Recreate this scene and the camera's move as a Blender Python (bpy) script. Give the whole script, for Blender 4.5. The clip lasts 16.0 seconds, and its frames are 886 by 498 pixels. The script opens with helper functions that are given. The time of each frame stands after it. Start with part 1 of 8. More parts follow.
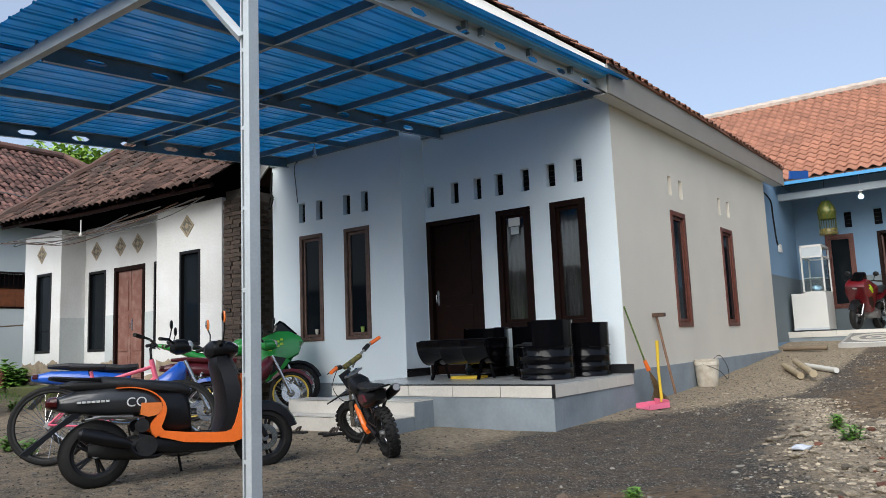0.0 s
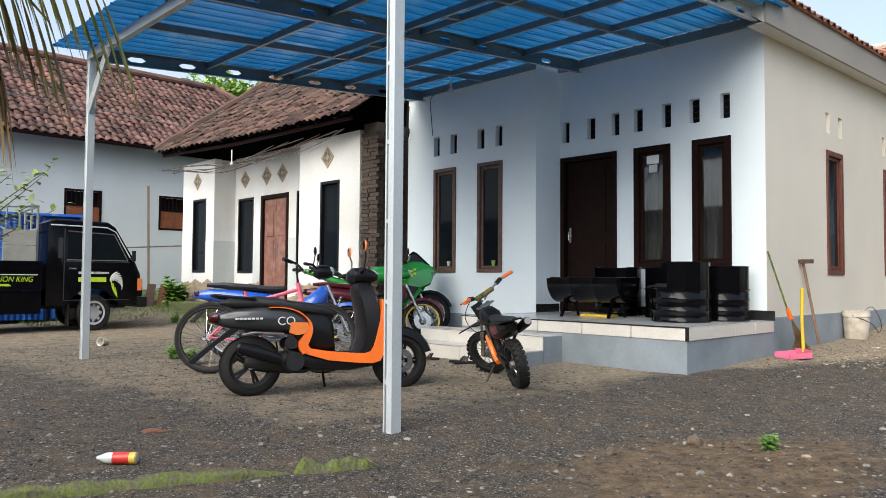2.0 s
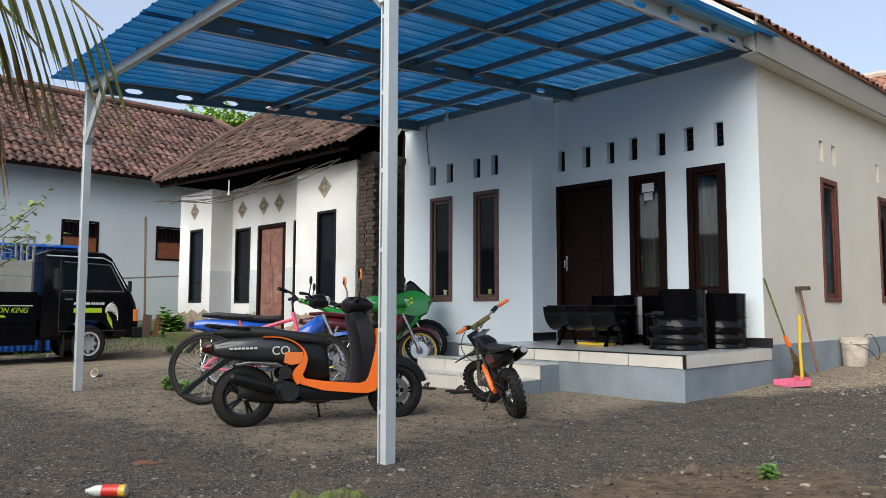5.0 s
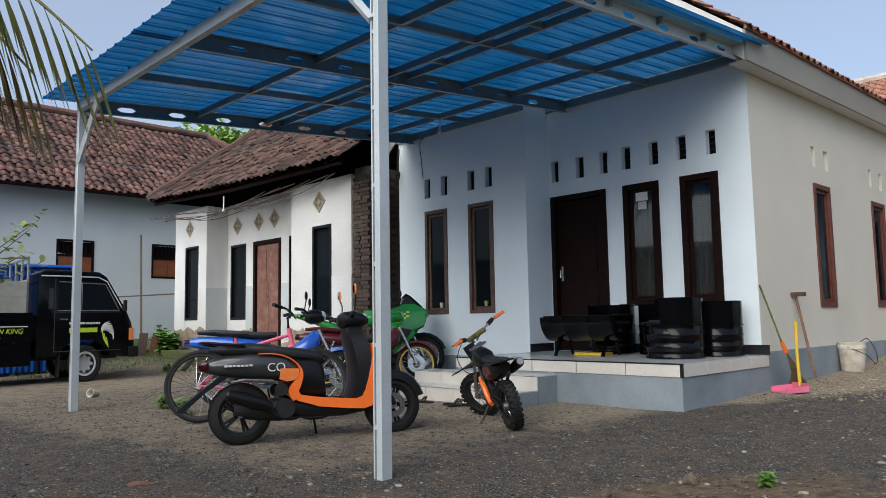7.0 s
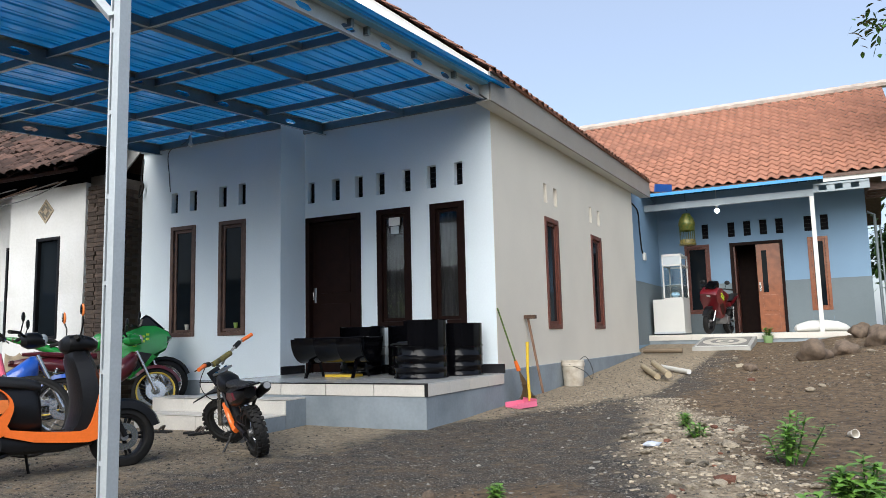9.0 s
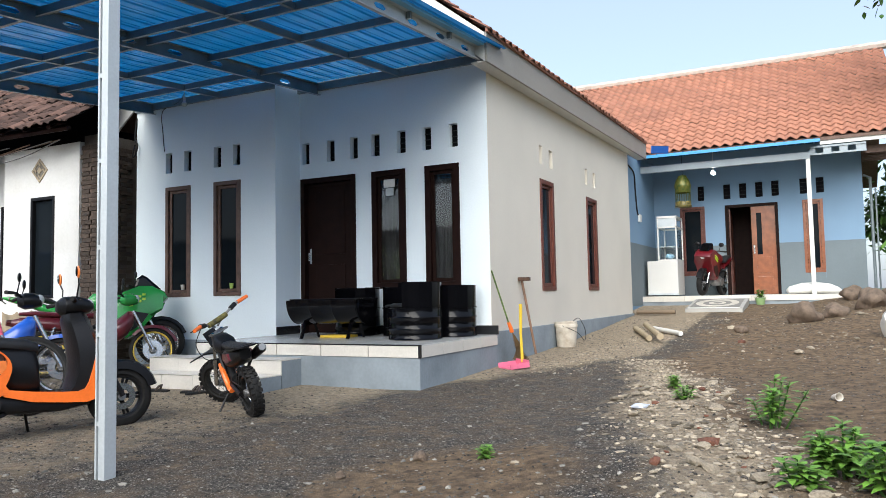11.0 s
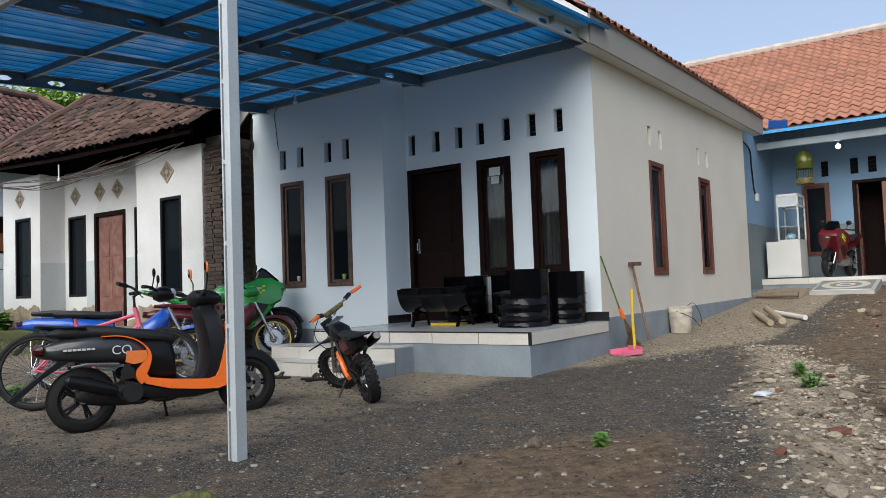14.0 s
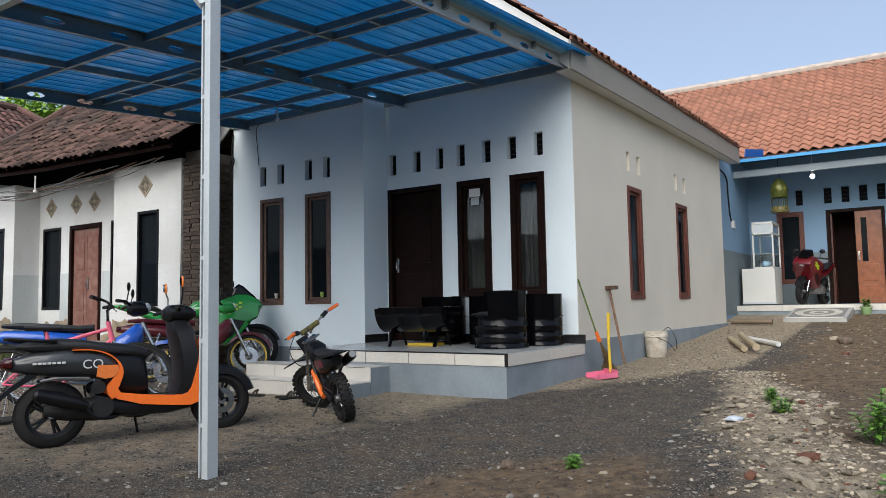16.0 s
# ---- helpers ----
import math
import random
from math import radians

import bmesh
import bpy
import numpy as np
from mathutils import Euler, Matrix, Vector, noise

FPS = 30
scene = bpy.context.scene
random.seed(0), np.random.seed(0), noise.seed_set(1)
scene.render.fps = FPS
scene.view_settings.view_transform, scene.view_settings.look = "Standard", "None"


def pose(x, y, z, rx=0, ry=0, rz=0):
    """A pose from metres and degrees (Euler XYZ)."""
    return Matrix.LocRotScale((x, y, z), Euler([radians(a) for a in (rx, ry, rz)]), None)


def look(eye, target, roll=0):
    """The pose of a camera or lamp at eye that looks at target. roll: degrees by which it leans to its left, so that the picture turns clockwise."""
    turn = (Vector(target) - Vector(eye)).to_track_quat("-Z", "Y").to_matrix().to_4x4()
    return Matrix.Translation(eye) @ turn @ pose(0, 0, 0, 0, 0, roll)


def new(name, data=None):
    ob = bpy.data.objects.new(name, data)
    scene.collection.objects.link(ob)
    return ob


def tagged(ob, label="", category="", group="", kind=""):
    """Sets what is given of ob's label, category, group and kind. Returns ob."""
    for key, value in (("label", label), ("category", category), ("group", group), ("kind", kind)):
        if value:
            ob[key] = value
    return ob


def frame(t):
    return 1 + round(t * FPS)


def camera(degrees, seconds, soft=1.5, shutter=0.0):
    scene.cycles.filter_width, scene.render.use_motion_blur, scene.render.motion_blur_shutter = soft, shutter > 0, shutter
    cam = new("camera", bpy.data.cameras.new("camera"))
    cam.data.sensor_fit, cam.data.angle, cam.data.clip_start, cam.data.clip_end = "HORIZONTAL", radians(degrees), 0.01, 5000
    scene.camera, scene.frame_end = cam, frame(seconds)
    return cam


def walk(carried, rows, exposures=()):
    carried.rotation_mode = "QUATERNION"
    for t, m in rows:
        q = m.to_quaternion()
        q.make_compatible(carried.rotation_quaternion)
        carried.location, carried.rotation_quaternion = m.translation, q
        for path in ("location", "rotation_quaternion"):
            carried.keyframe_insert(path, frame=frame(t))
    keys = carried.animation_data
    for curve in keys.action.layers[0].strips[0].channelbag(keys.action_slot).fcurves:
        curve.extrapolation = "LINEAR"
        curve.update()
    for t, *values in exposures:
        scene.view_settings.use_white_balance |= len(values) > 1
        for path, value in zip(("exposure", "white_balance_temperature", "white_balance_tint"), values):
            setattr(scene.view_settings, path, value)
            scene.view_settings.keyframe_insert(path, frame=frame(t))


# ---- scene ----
cam = camera(61.8, 16.0, soft=0.75)
PATH = [
    (0, (3.436, -6.397, 0.877), (2.265, -4.795, 1.129), -2.3),
    (0.5, (3.428, -6.427, 0.874), (2.102, -4.944, 1.082), -0.6),
    (1, (3.425, -6.474, 0.872), (2.024, -5.056, 1.038), 0.0),
    (1.5, (3.427, -6.483, 0.879), (1.989, -5.096, 0.962), 0.2),
    (2, (3.434, -6.483, 0.877), (1.993, -5.098, 0.959), 0.4),
    (2.5, (3.435, -6.482, 0.874), (1.975, -5.117, 0.94), 0.5),
    (3, (3.436, -6.489, 0.878), (1.956, -5.145, 0.957), 0.3),
    (3.5, (3.442, -6.468, 0.873), (1.977, -5.113, 1.0), 0.2),
    (4, (3.441, -6.466, 0.868), (2.008, -5.081, 1.027), 0.6),
    (6.5, (3.453, -6.443, 0.875), (2.011, -5.066, 1.039), -0.7),
    (7, (3.456, -6.44, 0.876), (2.03, -5.051, 1.07), -1.0),
    (7.5, (3.462, -6.439, 0.875), (2.099, -4.993, 1.101), -1.0),
    (8, (3.477, -6.426, 0.874), (2.249, -4.865, 1.105), -0.4),
    (8.5, (3.479, -6.411, 0.876), (2.418, -4.73, 1.099), -1.2),
    (8.7, (3.479, -6.405, 0.878), (2.494, -4.681, 1.115), -1.4),
    (9.2, (3.49, -6.41, 0.888), (2.63, -4.619, 1.115), -1.3),
    (9.75, (3.502, -6.415, 0.898), (2.714, -4.588, 1.101), -1.2),
    (10.3, (3.513, -6.42, 0.908), (2.725, -4.59, 1.08), -1.2),
    (10.8, (3.524, -6.425, 0.918), (2.671, -4.622, 1.063), -1.1),
    (11, (3.524, -6.426, 0.918), (2.624, -4.645, 1.045), -1.1),
    (11.5, (3.518, -6.429, 0.922), (2.545, -4.685, 1.042), -1.7),
    (12, (3.527, -6.443, 0.923), (2.522, -4.716, 1.007), -1.8),
    (12.5, (3.534, -6.457, 0.926), (2.44, -4.785, 1.025), -1.7),
    (13, (3.531, -6.459, 0.92), (2.393, -4.817, 1.016), -1.9),
    (13.5, (3.534, -6.469, 0.924), (2.391, -4.831, 1.018), -2.0),
    (14, (3.521, -6.469, 0.927), (2.376, -4.832, 1.027), -2.1),
    (14.5, (3.526, -6.461, 0.931), (2.394, -4.819, 1.085), -2.3),
    (15, (3.53, -6.477, 0.934), (2.433, -4.812, 1.085), -2.2),
    (15.5, (3.535, -6.482, 0.927), (2.414, -4.834, 1.095), -1.2),
    (16, (3.543, -6.474, 0.92), (2.446, -4.809, 1.074), -1.0),
]
EXPO = [(0.0, 0.48), (0.5, 0.48), (1.0, 0.52), (1.5, 0.55), (2.0, 0.92), (2.5, 1.04), (3.2, 0.99), (4.0, 0.76), (6.5, 0.48), (7.0, 0.36), (8.0, 0.44), (8.5, 0.52), (9.4, 0.8), (10.8, 0.97), (11.0, 0.92), (11.5, 0.7), (12.0, 0.56), (13.0, 0.38), (14.0, 0.38), (15.0, 0.40), (16.0, 0.38)]
walk(cam, [(t, look(eye, target, roll)) for t, eye, target, roll in PATH], [(t, e, 6250 if 1.2 < t < 4.2 else 5950, 8) for t, e in EXPO])

# ---- world and light ----
world = bpy.data.worlds.new("sky")
world.use_nodes = True
scene.world = world
SUN_EL, SUN_AZ = 37, 169   # elevation, compass bearing from +y (clockwise)
wn = world.node_tree.nodes
sky = wn.new("ShaderNodeTexSky")
sky.sky_type, sky.sun_disc = "NISHITA", False
sky.sun_elevation, sky.sun_rotation = radians(SUN_EL), radians(SUN_AZ)
sky.air_density, sky.dust_density, sky.ozone_density = 1.0, 2.5, 1.0
wn["Background"].inputs[1].default_value = 0.14
haze = wn.new("ShaderNodeMix")   # thin even haze over the blue
haze.data_type = "RGBA"
haze.inputs["Factor"].default_value = 0.45
haze.inputs["B"].default_value = (3.7, 3.75, 4.1, 1)
world.node_tree.links.new(sky.outputs[0], haze.inputs["A"])
world.node_tree.links.new(haze.outputs["Result"], wn["Background"].inputs[0])
sun_data = bpy.data.lights.new("sun", "SUN")
sun_data.energy, sun_data.angle, sun_data.color = 2.75, radians(60), (1.0, 0.93, 0.82)
sun = new("sun", sun_data)
sd = Vector((math.sin(radians(SUN_AZ)) * math.cos(radians(SUN_EL)), math.cos(radians(SUN_AZ)) * math.cos(radians(SUN_EL)), math.sin(radians(SUN_EL))))
sun.matrix_world = look(sd * 30, (0, 0, 0))

# ---- materials ----
MATS = {}


def pm(name, col, rough=0.6, metal=0.0, var=0.12, scale=3.0, bump=0.05, bscale=60.0, col2=None, split=0.55, fine=0.06, coat=0.0, spec=0.5, rand=0.0):
    """A painted, stained or bare surface: two scales of colour change, wear patches towards col2, fine relief."""
    if name in MATS:
        return MATS[name]
    m = bpy.data.materials.new(name)
    m.use_nodes = True
    t = m.node_tree
    N, L = t.nodes, t.links
    b = N["Principled BSDF"]
    b.inputs["Roughness"].default_value = rough
    b.inputs["Metallic"].default_value = metal
    b.inputs["Coat Weight"].default_value = coat
    b.inputs["Specular IOR Level"].default_value = spec
    co = N.new("ShaderNodeTexCoord")
    n1 = N.new("ShaderNodeTexNoise")
    n1.inputs["Scale"].default_value, n1.inputs["Detail"].default_value = scale, 5
    n2 = N.new("ShaderNodeTexNoise")
    n2.inputs["Scale"].default_value, n2.inputs["Detail"].default_value = bscale, 3
    L.new(co.outputs["Object"], n1.inputs["Vector"])
    L.new(co.outputs["Object"], n2.inputs["Vector"])
    r = N.new("ShaderNodeValToRGB")
    c2 = col2 or tuple(max(0, c * (1 - 2 * var)) for c in col)
    r.color_ramp.elements[0].position, r.color_ramp.elements[0].color = split - 0.2, (*col, 1)
    r.color_ramp.elements[1].position, r.color_ramp.elements[1].color = split + 0.2, (*c2, 1)
    L.new(n1.outputs["Fac"], r.inputs["Fac"])
    h = N.new("ShaderNodeHueSaturation")
    mr = N.new("ShaderNodeMapRange")
    mr.inputs["To Min"].default_value, mr.inputs["To Max"].default_value = 1 - fine * 2, 1 + fine * 2
    L.new(n2.outputs["Fac"], mr.inputs["Value"])
    last = mr.outputs[0]
    if rand:
        oi = N.new("ShaderNodeObjectInfo")
        mo = N.new("ShaderNodeMapRange")
        mo.inputs["To Min"].default_value, mo.inputs["To Max"].default_value = 1 - rand, 1 + rand
        geo = N.new("ShaderNodeNewGeometry")
        ad = N.new("ShaderNodeMath")
        ad.operation = "ADD"
        L.new(oi.outputs["Random"], ad.inputs[0])
        L.new(geo.outputs["Random Per Island"], ad.inputs[1])
        fr = N.new("ShaderNodeMath")
        fr.operation = "FRACT"
        L.new(ad.outputs[0], fr.inputs[0])
        L.new(fr.outputs[0], mo.inputs["Value"])
        mu = N.new("ShaderNodeMath")
        mu.operation = "MULTIPLY"
        L.new(last, mu.inputs[0])
        L.new(mo.outputs[0], mu.inputs[1])
        last = mu.outputs[0]
    L.new(last, h.inputs["Value"])
    L.new(r.outputs[0], h.inputs["Color"])
    L.new(h.outputs[0], b.inputs["Base Color"])
    if bump:
        bu = N.new("ShaderNodeBump")
        bu.inputs["Strength"].default_value, bu.inputs["Distance"].default_value = min(1, bump * 4), 0.01
        L.new(n2.outputs["Fac"], bu.inputs["Height"])
        L.new(bu.outputs[0], b.inputs["Normal"])
    MATS[name] = m
    return m


def glass(name, col=(0.9, 0.95, 0.95), rough=0.02):
    if name in MATS:
        return MATS[name]
    m = bpy.data.materials.new(name)
    m.use_nodes = True
    b = m.node_tree.nodes["Principled BSDF"]
    b.inputs["Base Color"].default_value = (*col, 1)
    b.inputs["Roughness"].default_value, b.inputs["Transmission Weight"].default_value, b.inputs["IOR"].default_value = rough, 1.0, 1.45
    MATS[name] = m
    return m


def glow(name, col, power):
    m = bpy.data.materials.new(name)
    m.use_nodes = True
    b = m.node_tree.nodes["Principled BSDF"]
    b.inputs["Base Color"].default_value, b.inputs["Emission Color"].default_value = (*col, 1), (*col, 1)
    b.inputs["Emission Strength"].default_value = power
    return m


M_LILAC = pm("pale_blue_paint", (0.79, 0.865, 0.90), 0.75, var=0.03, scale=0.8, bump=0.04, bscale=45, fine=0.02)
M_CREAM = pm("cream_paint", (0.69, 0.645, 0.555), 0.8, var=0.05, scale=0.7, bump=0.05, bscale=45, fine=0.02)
M_PLINTH = pm("grey_plinth_paint", (0.26, 0.30, 0.33), 0.7, scale=2.2, var=0.16, bump=0.1, bscale=30)
M_WHITE = pm("white_trim_paint", (0.64, 0.635, 0.60), 0.55, var=0.05, scale=1.5, bump=0.03)
# Grey cream paint, darkened further since this side catches less light.
M_FASCIA = pm("shaded_grey_cream_paint", (0.30, 0.28, 0.245), 0.6, var=0.06, scale=1.5, bump=0.03)
M_TILEW = pm("cream_floor_tile", (0.64, 0.61, 0.55), 0.25, var=0.04, scale=4, bump=0.01)
M_TILEG = pm("grey_floor_tile", (0.52, 0.52, 0.50), 0.2, var=0.06, scale=4, bump=0.01)
M_BLACKT = pm("black_tile", (0.02, 0.02, 0.022), 0.2, var=0.1)
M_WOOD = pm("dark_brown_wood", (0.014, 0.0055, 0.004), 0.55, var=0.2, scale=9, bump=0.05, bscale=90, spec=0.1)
M_WOODM = pm("red_brown_wood", (0.13, 0.036, 0.022), 0.4, var=0.2, scale=9, bump=0.05, bscale=90)
# Teak taken darker in place of the shade under the terrace roof.
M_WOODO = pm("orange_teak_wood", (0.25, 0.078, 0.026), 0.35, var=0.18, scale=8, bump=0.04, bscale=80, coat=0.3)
M_WOODG = pm("weathered_frame_wood", (0.13, 0.075, 0.055), 0.6, var=0.2, scale=12, bump=0.08, bscale=90)
# Near-black used as painted shade inside vents, windows and the gap.
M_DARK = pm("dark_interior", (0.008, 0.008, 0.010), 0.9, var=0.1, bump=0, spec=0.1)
M_GLASS = pm("dark_window_glass", (0.008, 0.011, 0.014), 0.05, var=0.1, bump=0, spec=0.1)
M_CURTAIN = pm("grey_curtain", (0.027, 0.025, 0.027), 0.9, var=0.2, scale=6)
M_GALV = pm("galvanised_steel", (0.19, 0.23, 0.25), 0.45, 0.2, var=0.1, scale=6, bump=0.02)
M_STEELW = pm("light_grey_steel", (0.50, 0.54, 0.56), 0.45, 0.15, var=0.06, scale=4, bump=0.02)
M_BLUE = pm("blue_steel_sheet", (0.008, 0.19, 0.43), 0.25, 0.0, var=0.12, scale=2, bump=0.01, coat=0.2)
bn_ = M_BLUE.node_tree.nodes
tl_ = bn_.new("ShaderNodeBsdfTranslucent")
tl_.inputs["Color"].default_value = (0.05, 0.50, 0.95, 1)
mx_ = bn_.new("ShaderNodeMixShader")
mx_.inputs[0].default_value = 0.12
M_BLUE.node_tree.links.new(bn_["Principled BSDF"].outputs[0], mx_.inputs[1])
M_BLUE.node_tree.links.new(tl_.outputs[0], mx_.inputs[2])
M_BLUE.node_tree.links.new(mx_.outputs[0], bn_["Material Output"].inputs[0])
M_BLUEL = pm("light_blue_flashing", (0.16, 0.42, 0.62), 0.4, 0.0, var=0.08, scale=2)
# Blue wall paint includes the terrace's shade, so it is darker.
M_BLUEW = pm("shaded_sky_blue_paint", (0.19, 0.30, 0.43), 0.75, var=0.04, scale=0.9, bump=0.04, fine=0.02)
M_DADO = pm("grey_dado_paint", (0.145, 0.18, 0.20), 0.7, var=0.06, scale=1.5, bump=0.04)
M_TERRA = pm("orange_roof_tile", (0.36, 0.165, 0.105), 0.85, var=0.12, scale=0.9, bump=0.12, bscale=40, rand=0.13, col2=(0.29, 0.135, 0.09))
M_OLDTILE = pm("mossy_roof_tile", (0.105, 0.056, 0.043), 0.95, scale=2.2, bump=0.2, bscale=35, rand=0.6, col2=(0.035, 0.030, 0.026), split=0.5)
M_FARTILE = pm("aged_red_roof_tile", (0.215, 0.108, 0.088), 0.92, scale=1.8, bump=0.2, bscale=35, rand=0.5, col2=(0.09, 0.06, 0.052), split=0.5)
M_RIDGE = pm("mortar_ridge", (0.55, 0.48, 0.42), 0.9, var=0.15, scale=5, bump=0.15)
M_OLDWALL = pm("aged_white_plaster", (0.63, 0.635, 0.63), 0.85, scale=0.9, bump=0.1, bscale=22, col2=(0.52, 0.515, 0.49), fine=0.04)
M_OLDLOW = pm("aged_grey_plaster", (0.47, 0.50, 0.50), 0.85, scale=1.2, bump=0.1, bscale=22, var=0.1)
M_FARWALL = pm("pale_grey_plaster", (0.62, 0.66, 0.67), 0.85, scale=0.5, bump=0.05, var=0.06, fine=0.02)
M_STONE = pm("rough_stone", (0.30, 0.25, 0.20), 0.9, var=0.25, scale=4, bump=0.3, bscale=25)
# Brick colour darkened to include the deep shade between the houses.
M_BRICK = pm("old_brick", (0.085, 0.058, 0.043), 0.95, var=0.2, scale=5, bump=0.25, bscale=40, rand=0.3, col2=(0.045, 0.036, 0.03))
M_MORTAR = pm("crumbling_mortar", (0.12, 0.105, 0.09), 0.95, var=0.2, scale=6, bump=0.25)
M_BLACK = pm("gloss_black_paint", (0.003, 0.003, 0.004), 0.13, var=0.1, bump=0.0, spec=0.22)
M_RUB = pm("black_rubber", (0.009, 0.009, 0.009), 0.75, var=0.2, scale=10, bump=0.05, col2=(0.022, 0.02, 0.018), split=0.65, spec=0.3)
M_PLASTIC = pm("matt_black_plastic", (0.007, 0.007, 0.008), 0.36, var=0.12, scale=8, bump=0.03, spec=0.3)
M_CHROME = pm("worn_chrome", (0.6, 0.6, 0.6), 0.22, 1.0, var=0.1, bump=0.01)
M_ALU = pm("cast_aluminium", (0.30, 0.30, 0.30), 0.45, 0.8, var=0.15, scale=12, bump=0.05)
M_IRON = pm("dark_engine_metal", (0.03, 0.03, 0.03), 0.5, 0.6, var=0.2, scale=14, bump=0.06)
M_RUST = pm("rusty_steel", (0.12, 0.07, 0.045), 0.7, 0.3, var=0.3, scale=15, bump=0.1)
M_LEAF = pm("green_leaf", (0.06, 0.14, 0.025), 0.5, var=0.2, scale=3, bump=0.02, rand=0.35)
M_LEAFL = pm("bright_green_leaf", (0.13, 0.27, 0.035), 0.5, var=0.15, scale=3, bump=0.02, rand=0.3)
M_BARK = pm("bark", (0.14, 0.10, 0.07), 0.9, var=0.25, scale=8, bump=0.3)


def ground_mat():
    m = bpy.data.materials.new("gravel_and_soil")
    m.use_nodes = True
    t = m.node_tree
    N, L = t.nodes, t.links
    b = N["Principled BSDF"]
    b.inputs["Roughness"].default_value = 0.95
    co = N.new("ShaderNodeTexCoord")

    def noise_of(scale, detail=6, rough=0.6):
        n = N.new("ShaderNodeTexNoise")
        n.inputs["Scale"].default_value, n.inputs["Detail"].default_value, n.inputs["Roughness"].default_value = scale, detail, rough
        L.new(co.outputs["Object"], n.inputs["Vector"])
        return n.outputs["Fac"]

    def ramp(src, a, ca, bb, cb):
        r = N.new("ShaderNodeValToRGB")
        r.color_ramp.elements[0].position, r.color_ramp.elements[0].color = a, ca
        r.color_ramp.elements[1].position, r.color_ramp.elements[1].color = bb, cb
        L.new(src, r.inputs["Fac"])
        return r.outputs[0]

    def mix(f, x, y):
        n = N.new("ShaderNodeMix")
        n.data_type = "RGBA"
        L.new(f, n.inputs["Factor"])
        L.new(x, n.inputs["A"])
        L.new(y, n.inputs["B"])
        return n.outputs["Result"]

    def pebbles(scale, share, size):
        """Scattered stones: a mask, and a random shade for each."""
        vo = N.new("ShaderNodeTexVoronoi")
        vo.inputs["Scale"].default_value = scale
        L.new(co.outputs["Object"], vo.inputs["Vector"])
        sp = N.new("ShaderNodeSeparateColor")
        L.new(vo.outputs["Color"], sp.inputs[0])
        some = N.new("ShaderNodeMath")
        some.operation = "LESS_THAN"
        L.new(sp.outputs[0], some.inputs[0])
        some.inputs[1].default_value = share
        near = N.new("ShaderNodeMath")
        near.operation = "LESS_THAN"
        L.new(vo.outputs["Distance"], near.inputs[0])
        near.inputs[1].default_value = size
        both = N.new("ShaderNodeMath")
        both.operation = "MULTIPLY"
        L.new(some.outputs[0], both.inputs[0])
        L.new(near.outputs[0], both.inputs[1])
        return both.outputs[0], sp.outputs[1], vo.outputs["Distance"]

    p1, q1, dist1 = pebbles(75, 0.42, 0.42)
    p2, q2, dist2 = pebbles(34, 0.09, 0.34)
    p3, q3, dist3 = pebbles(120, 0.5, 0.5)
    grit = ramp(noise_of(38, 8, 0.75), 0.38, (0.008, 0.007, 0.006, 1), 0.68, (0.13, 0.115, 0.095, 1))
    stone1 = ramp(q1, 0.45, (0.016, 0.015, 0.013, 1), 1.0, (0.46, 0.425, 0.36, 1))
    gravel = mix(p1, mix(p3, grit, ramp(q3, 0.35, (0.008, 0.007, 0.006, 1), 1.0, (0.30, 0.27, 0.225, 1))), stone1)
    sand = ramp(noise_of(22, 8, 0.7), 0.30, (0.13, 0.098, 0.062, 1), 0.66, (0.50, 0.405, 0.28, 1))
    soil = ramp(noise_of(12, 9, 0.72), 0.34, (0.04, 0.027, 0.015, 1), 0.67, (0.265, 0.178, 0.098, 1))
    at = N.new("ShaderNodeAttribute")
    at.attribute_name = "cover"
    sep = N.new("ShaderNodeSeparateColor")
    L.new(at.outputs["Color"], sep.inputs[0])

    def edge(src):
        a = N.new("ShaderNodeMath")
        a.operation = "ADD"
        L.new(src, a.inputs[0])
        s = N.new("ShaderNodeMath")
        s.operation = "MULTIPLY_ADD"
        L.new(noise_of(4.5, 9, 0.68), s.inputs[0])
        s.inputs[1].default_value, s.inputs[2].default_value = 1.5, -0.75
        L.new(s.outputs[0], a.inputs[1])
        r = N.new("ShaderNodeMapRange")
        r.inputs["From Min"].default_value, r.inputs["From Max"].default_value = 0.22, 0.78
        L.new(a.outputs[0], r.inputs["Value"])
        return r.outputs[0]

    c = mix(edge(sep.outputs[0]), gravel, sand)
    c = mix(edge(sep.outputs[1]), c, soil)
    c = mix(p2, c, ramp(q2, 0.1, (0.07, 0.062, 0.052, 1), 0.95, (0.42, 0.39, 0.33, 1)))
    grass = ramp(noise_of(20), 0.3, (0.035, 0.055, 0.015, 1), 0.7, (0.10, 0.14, 0.035, 1))
    c = mix(edge(sep.outputs[2]), c, grass)
    L.new(c, b.inputs["Base Color"])
    bu = N.new("ShaderNodeBump")
    bu.inputs["Strength"].default_value, bu.inputs["Distance"].default_value = 1.0, 0.03
    ad = N.new("ShaderNodeMath")
    ad.operation = "ADD"
    L.new(noise_of(45, 8, 0.75), ad.inputs[0])
    md = N.new("ShaderNodeMath")
    md.operation = "MULTIPLY_ADD"
    L.new(p1, md.inputs[0])
    md.inputs[1].default_value = 0.35
    L.new(p2, md.inputs[2])
    L.new(md.outputs[0], ad.inputs[1])
    L.new(ad.outputs[0], bu.inputs["Height"])
    L.new(bu.outputs[0], b.inputs["Normal"])
    return m


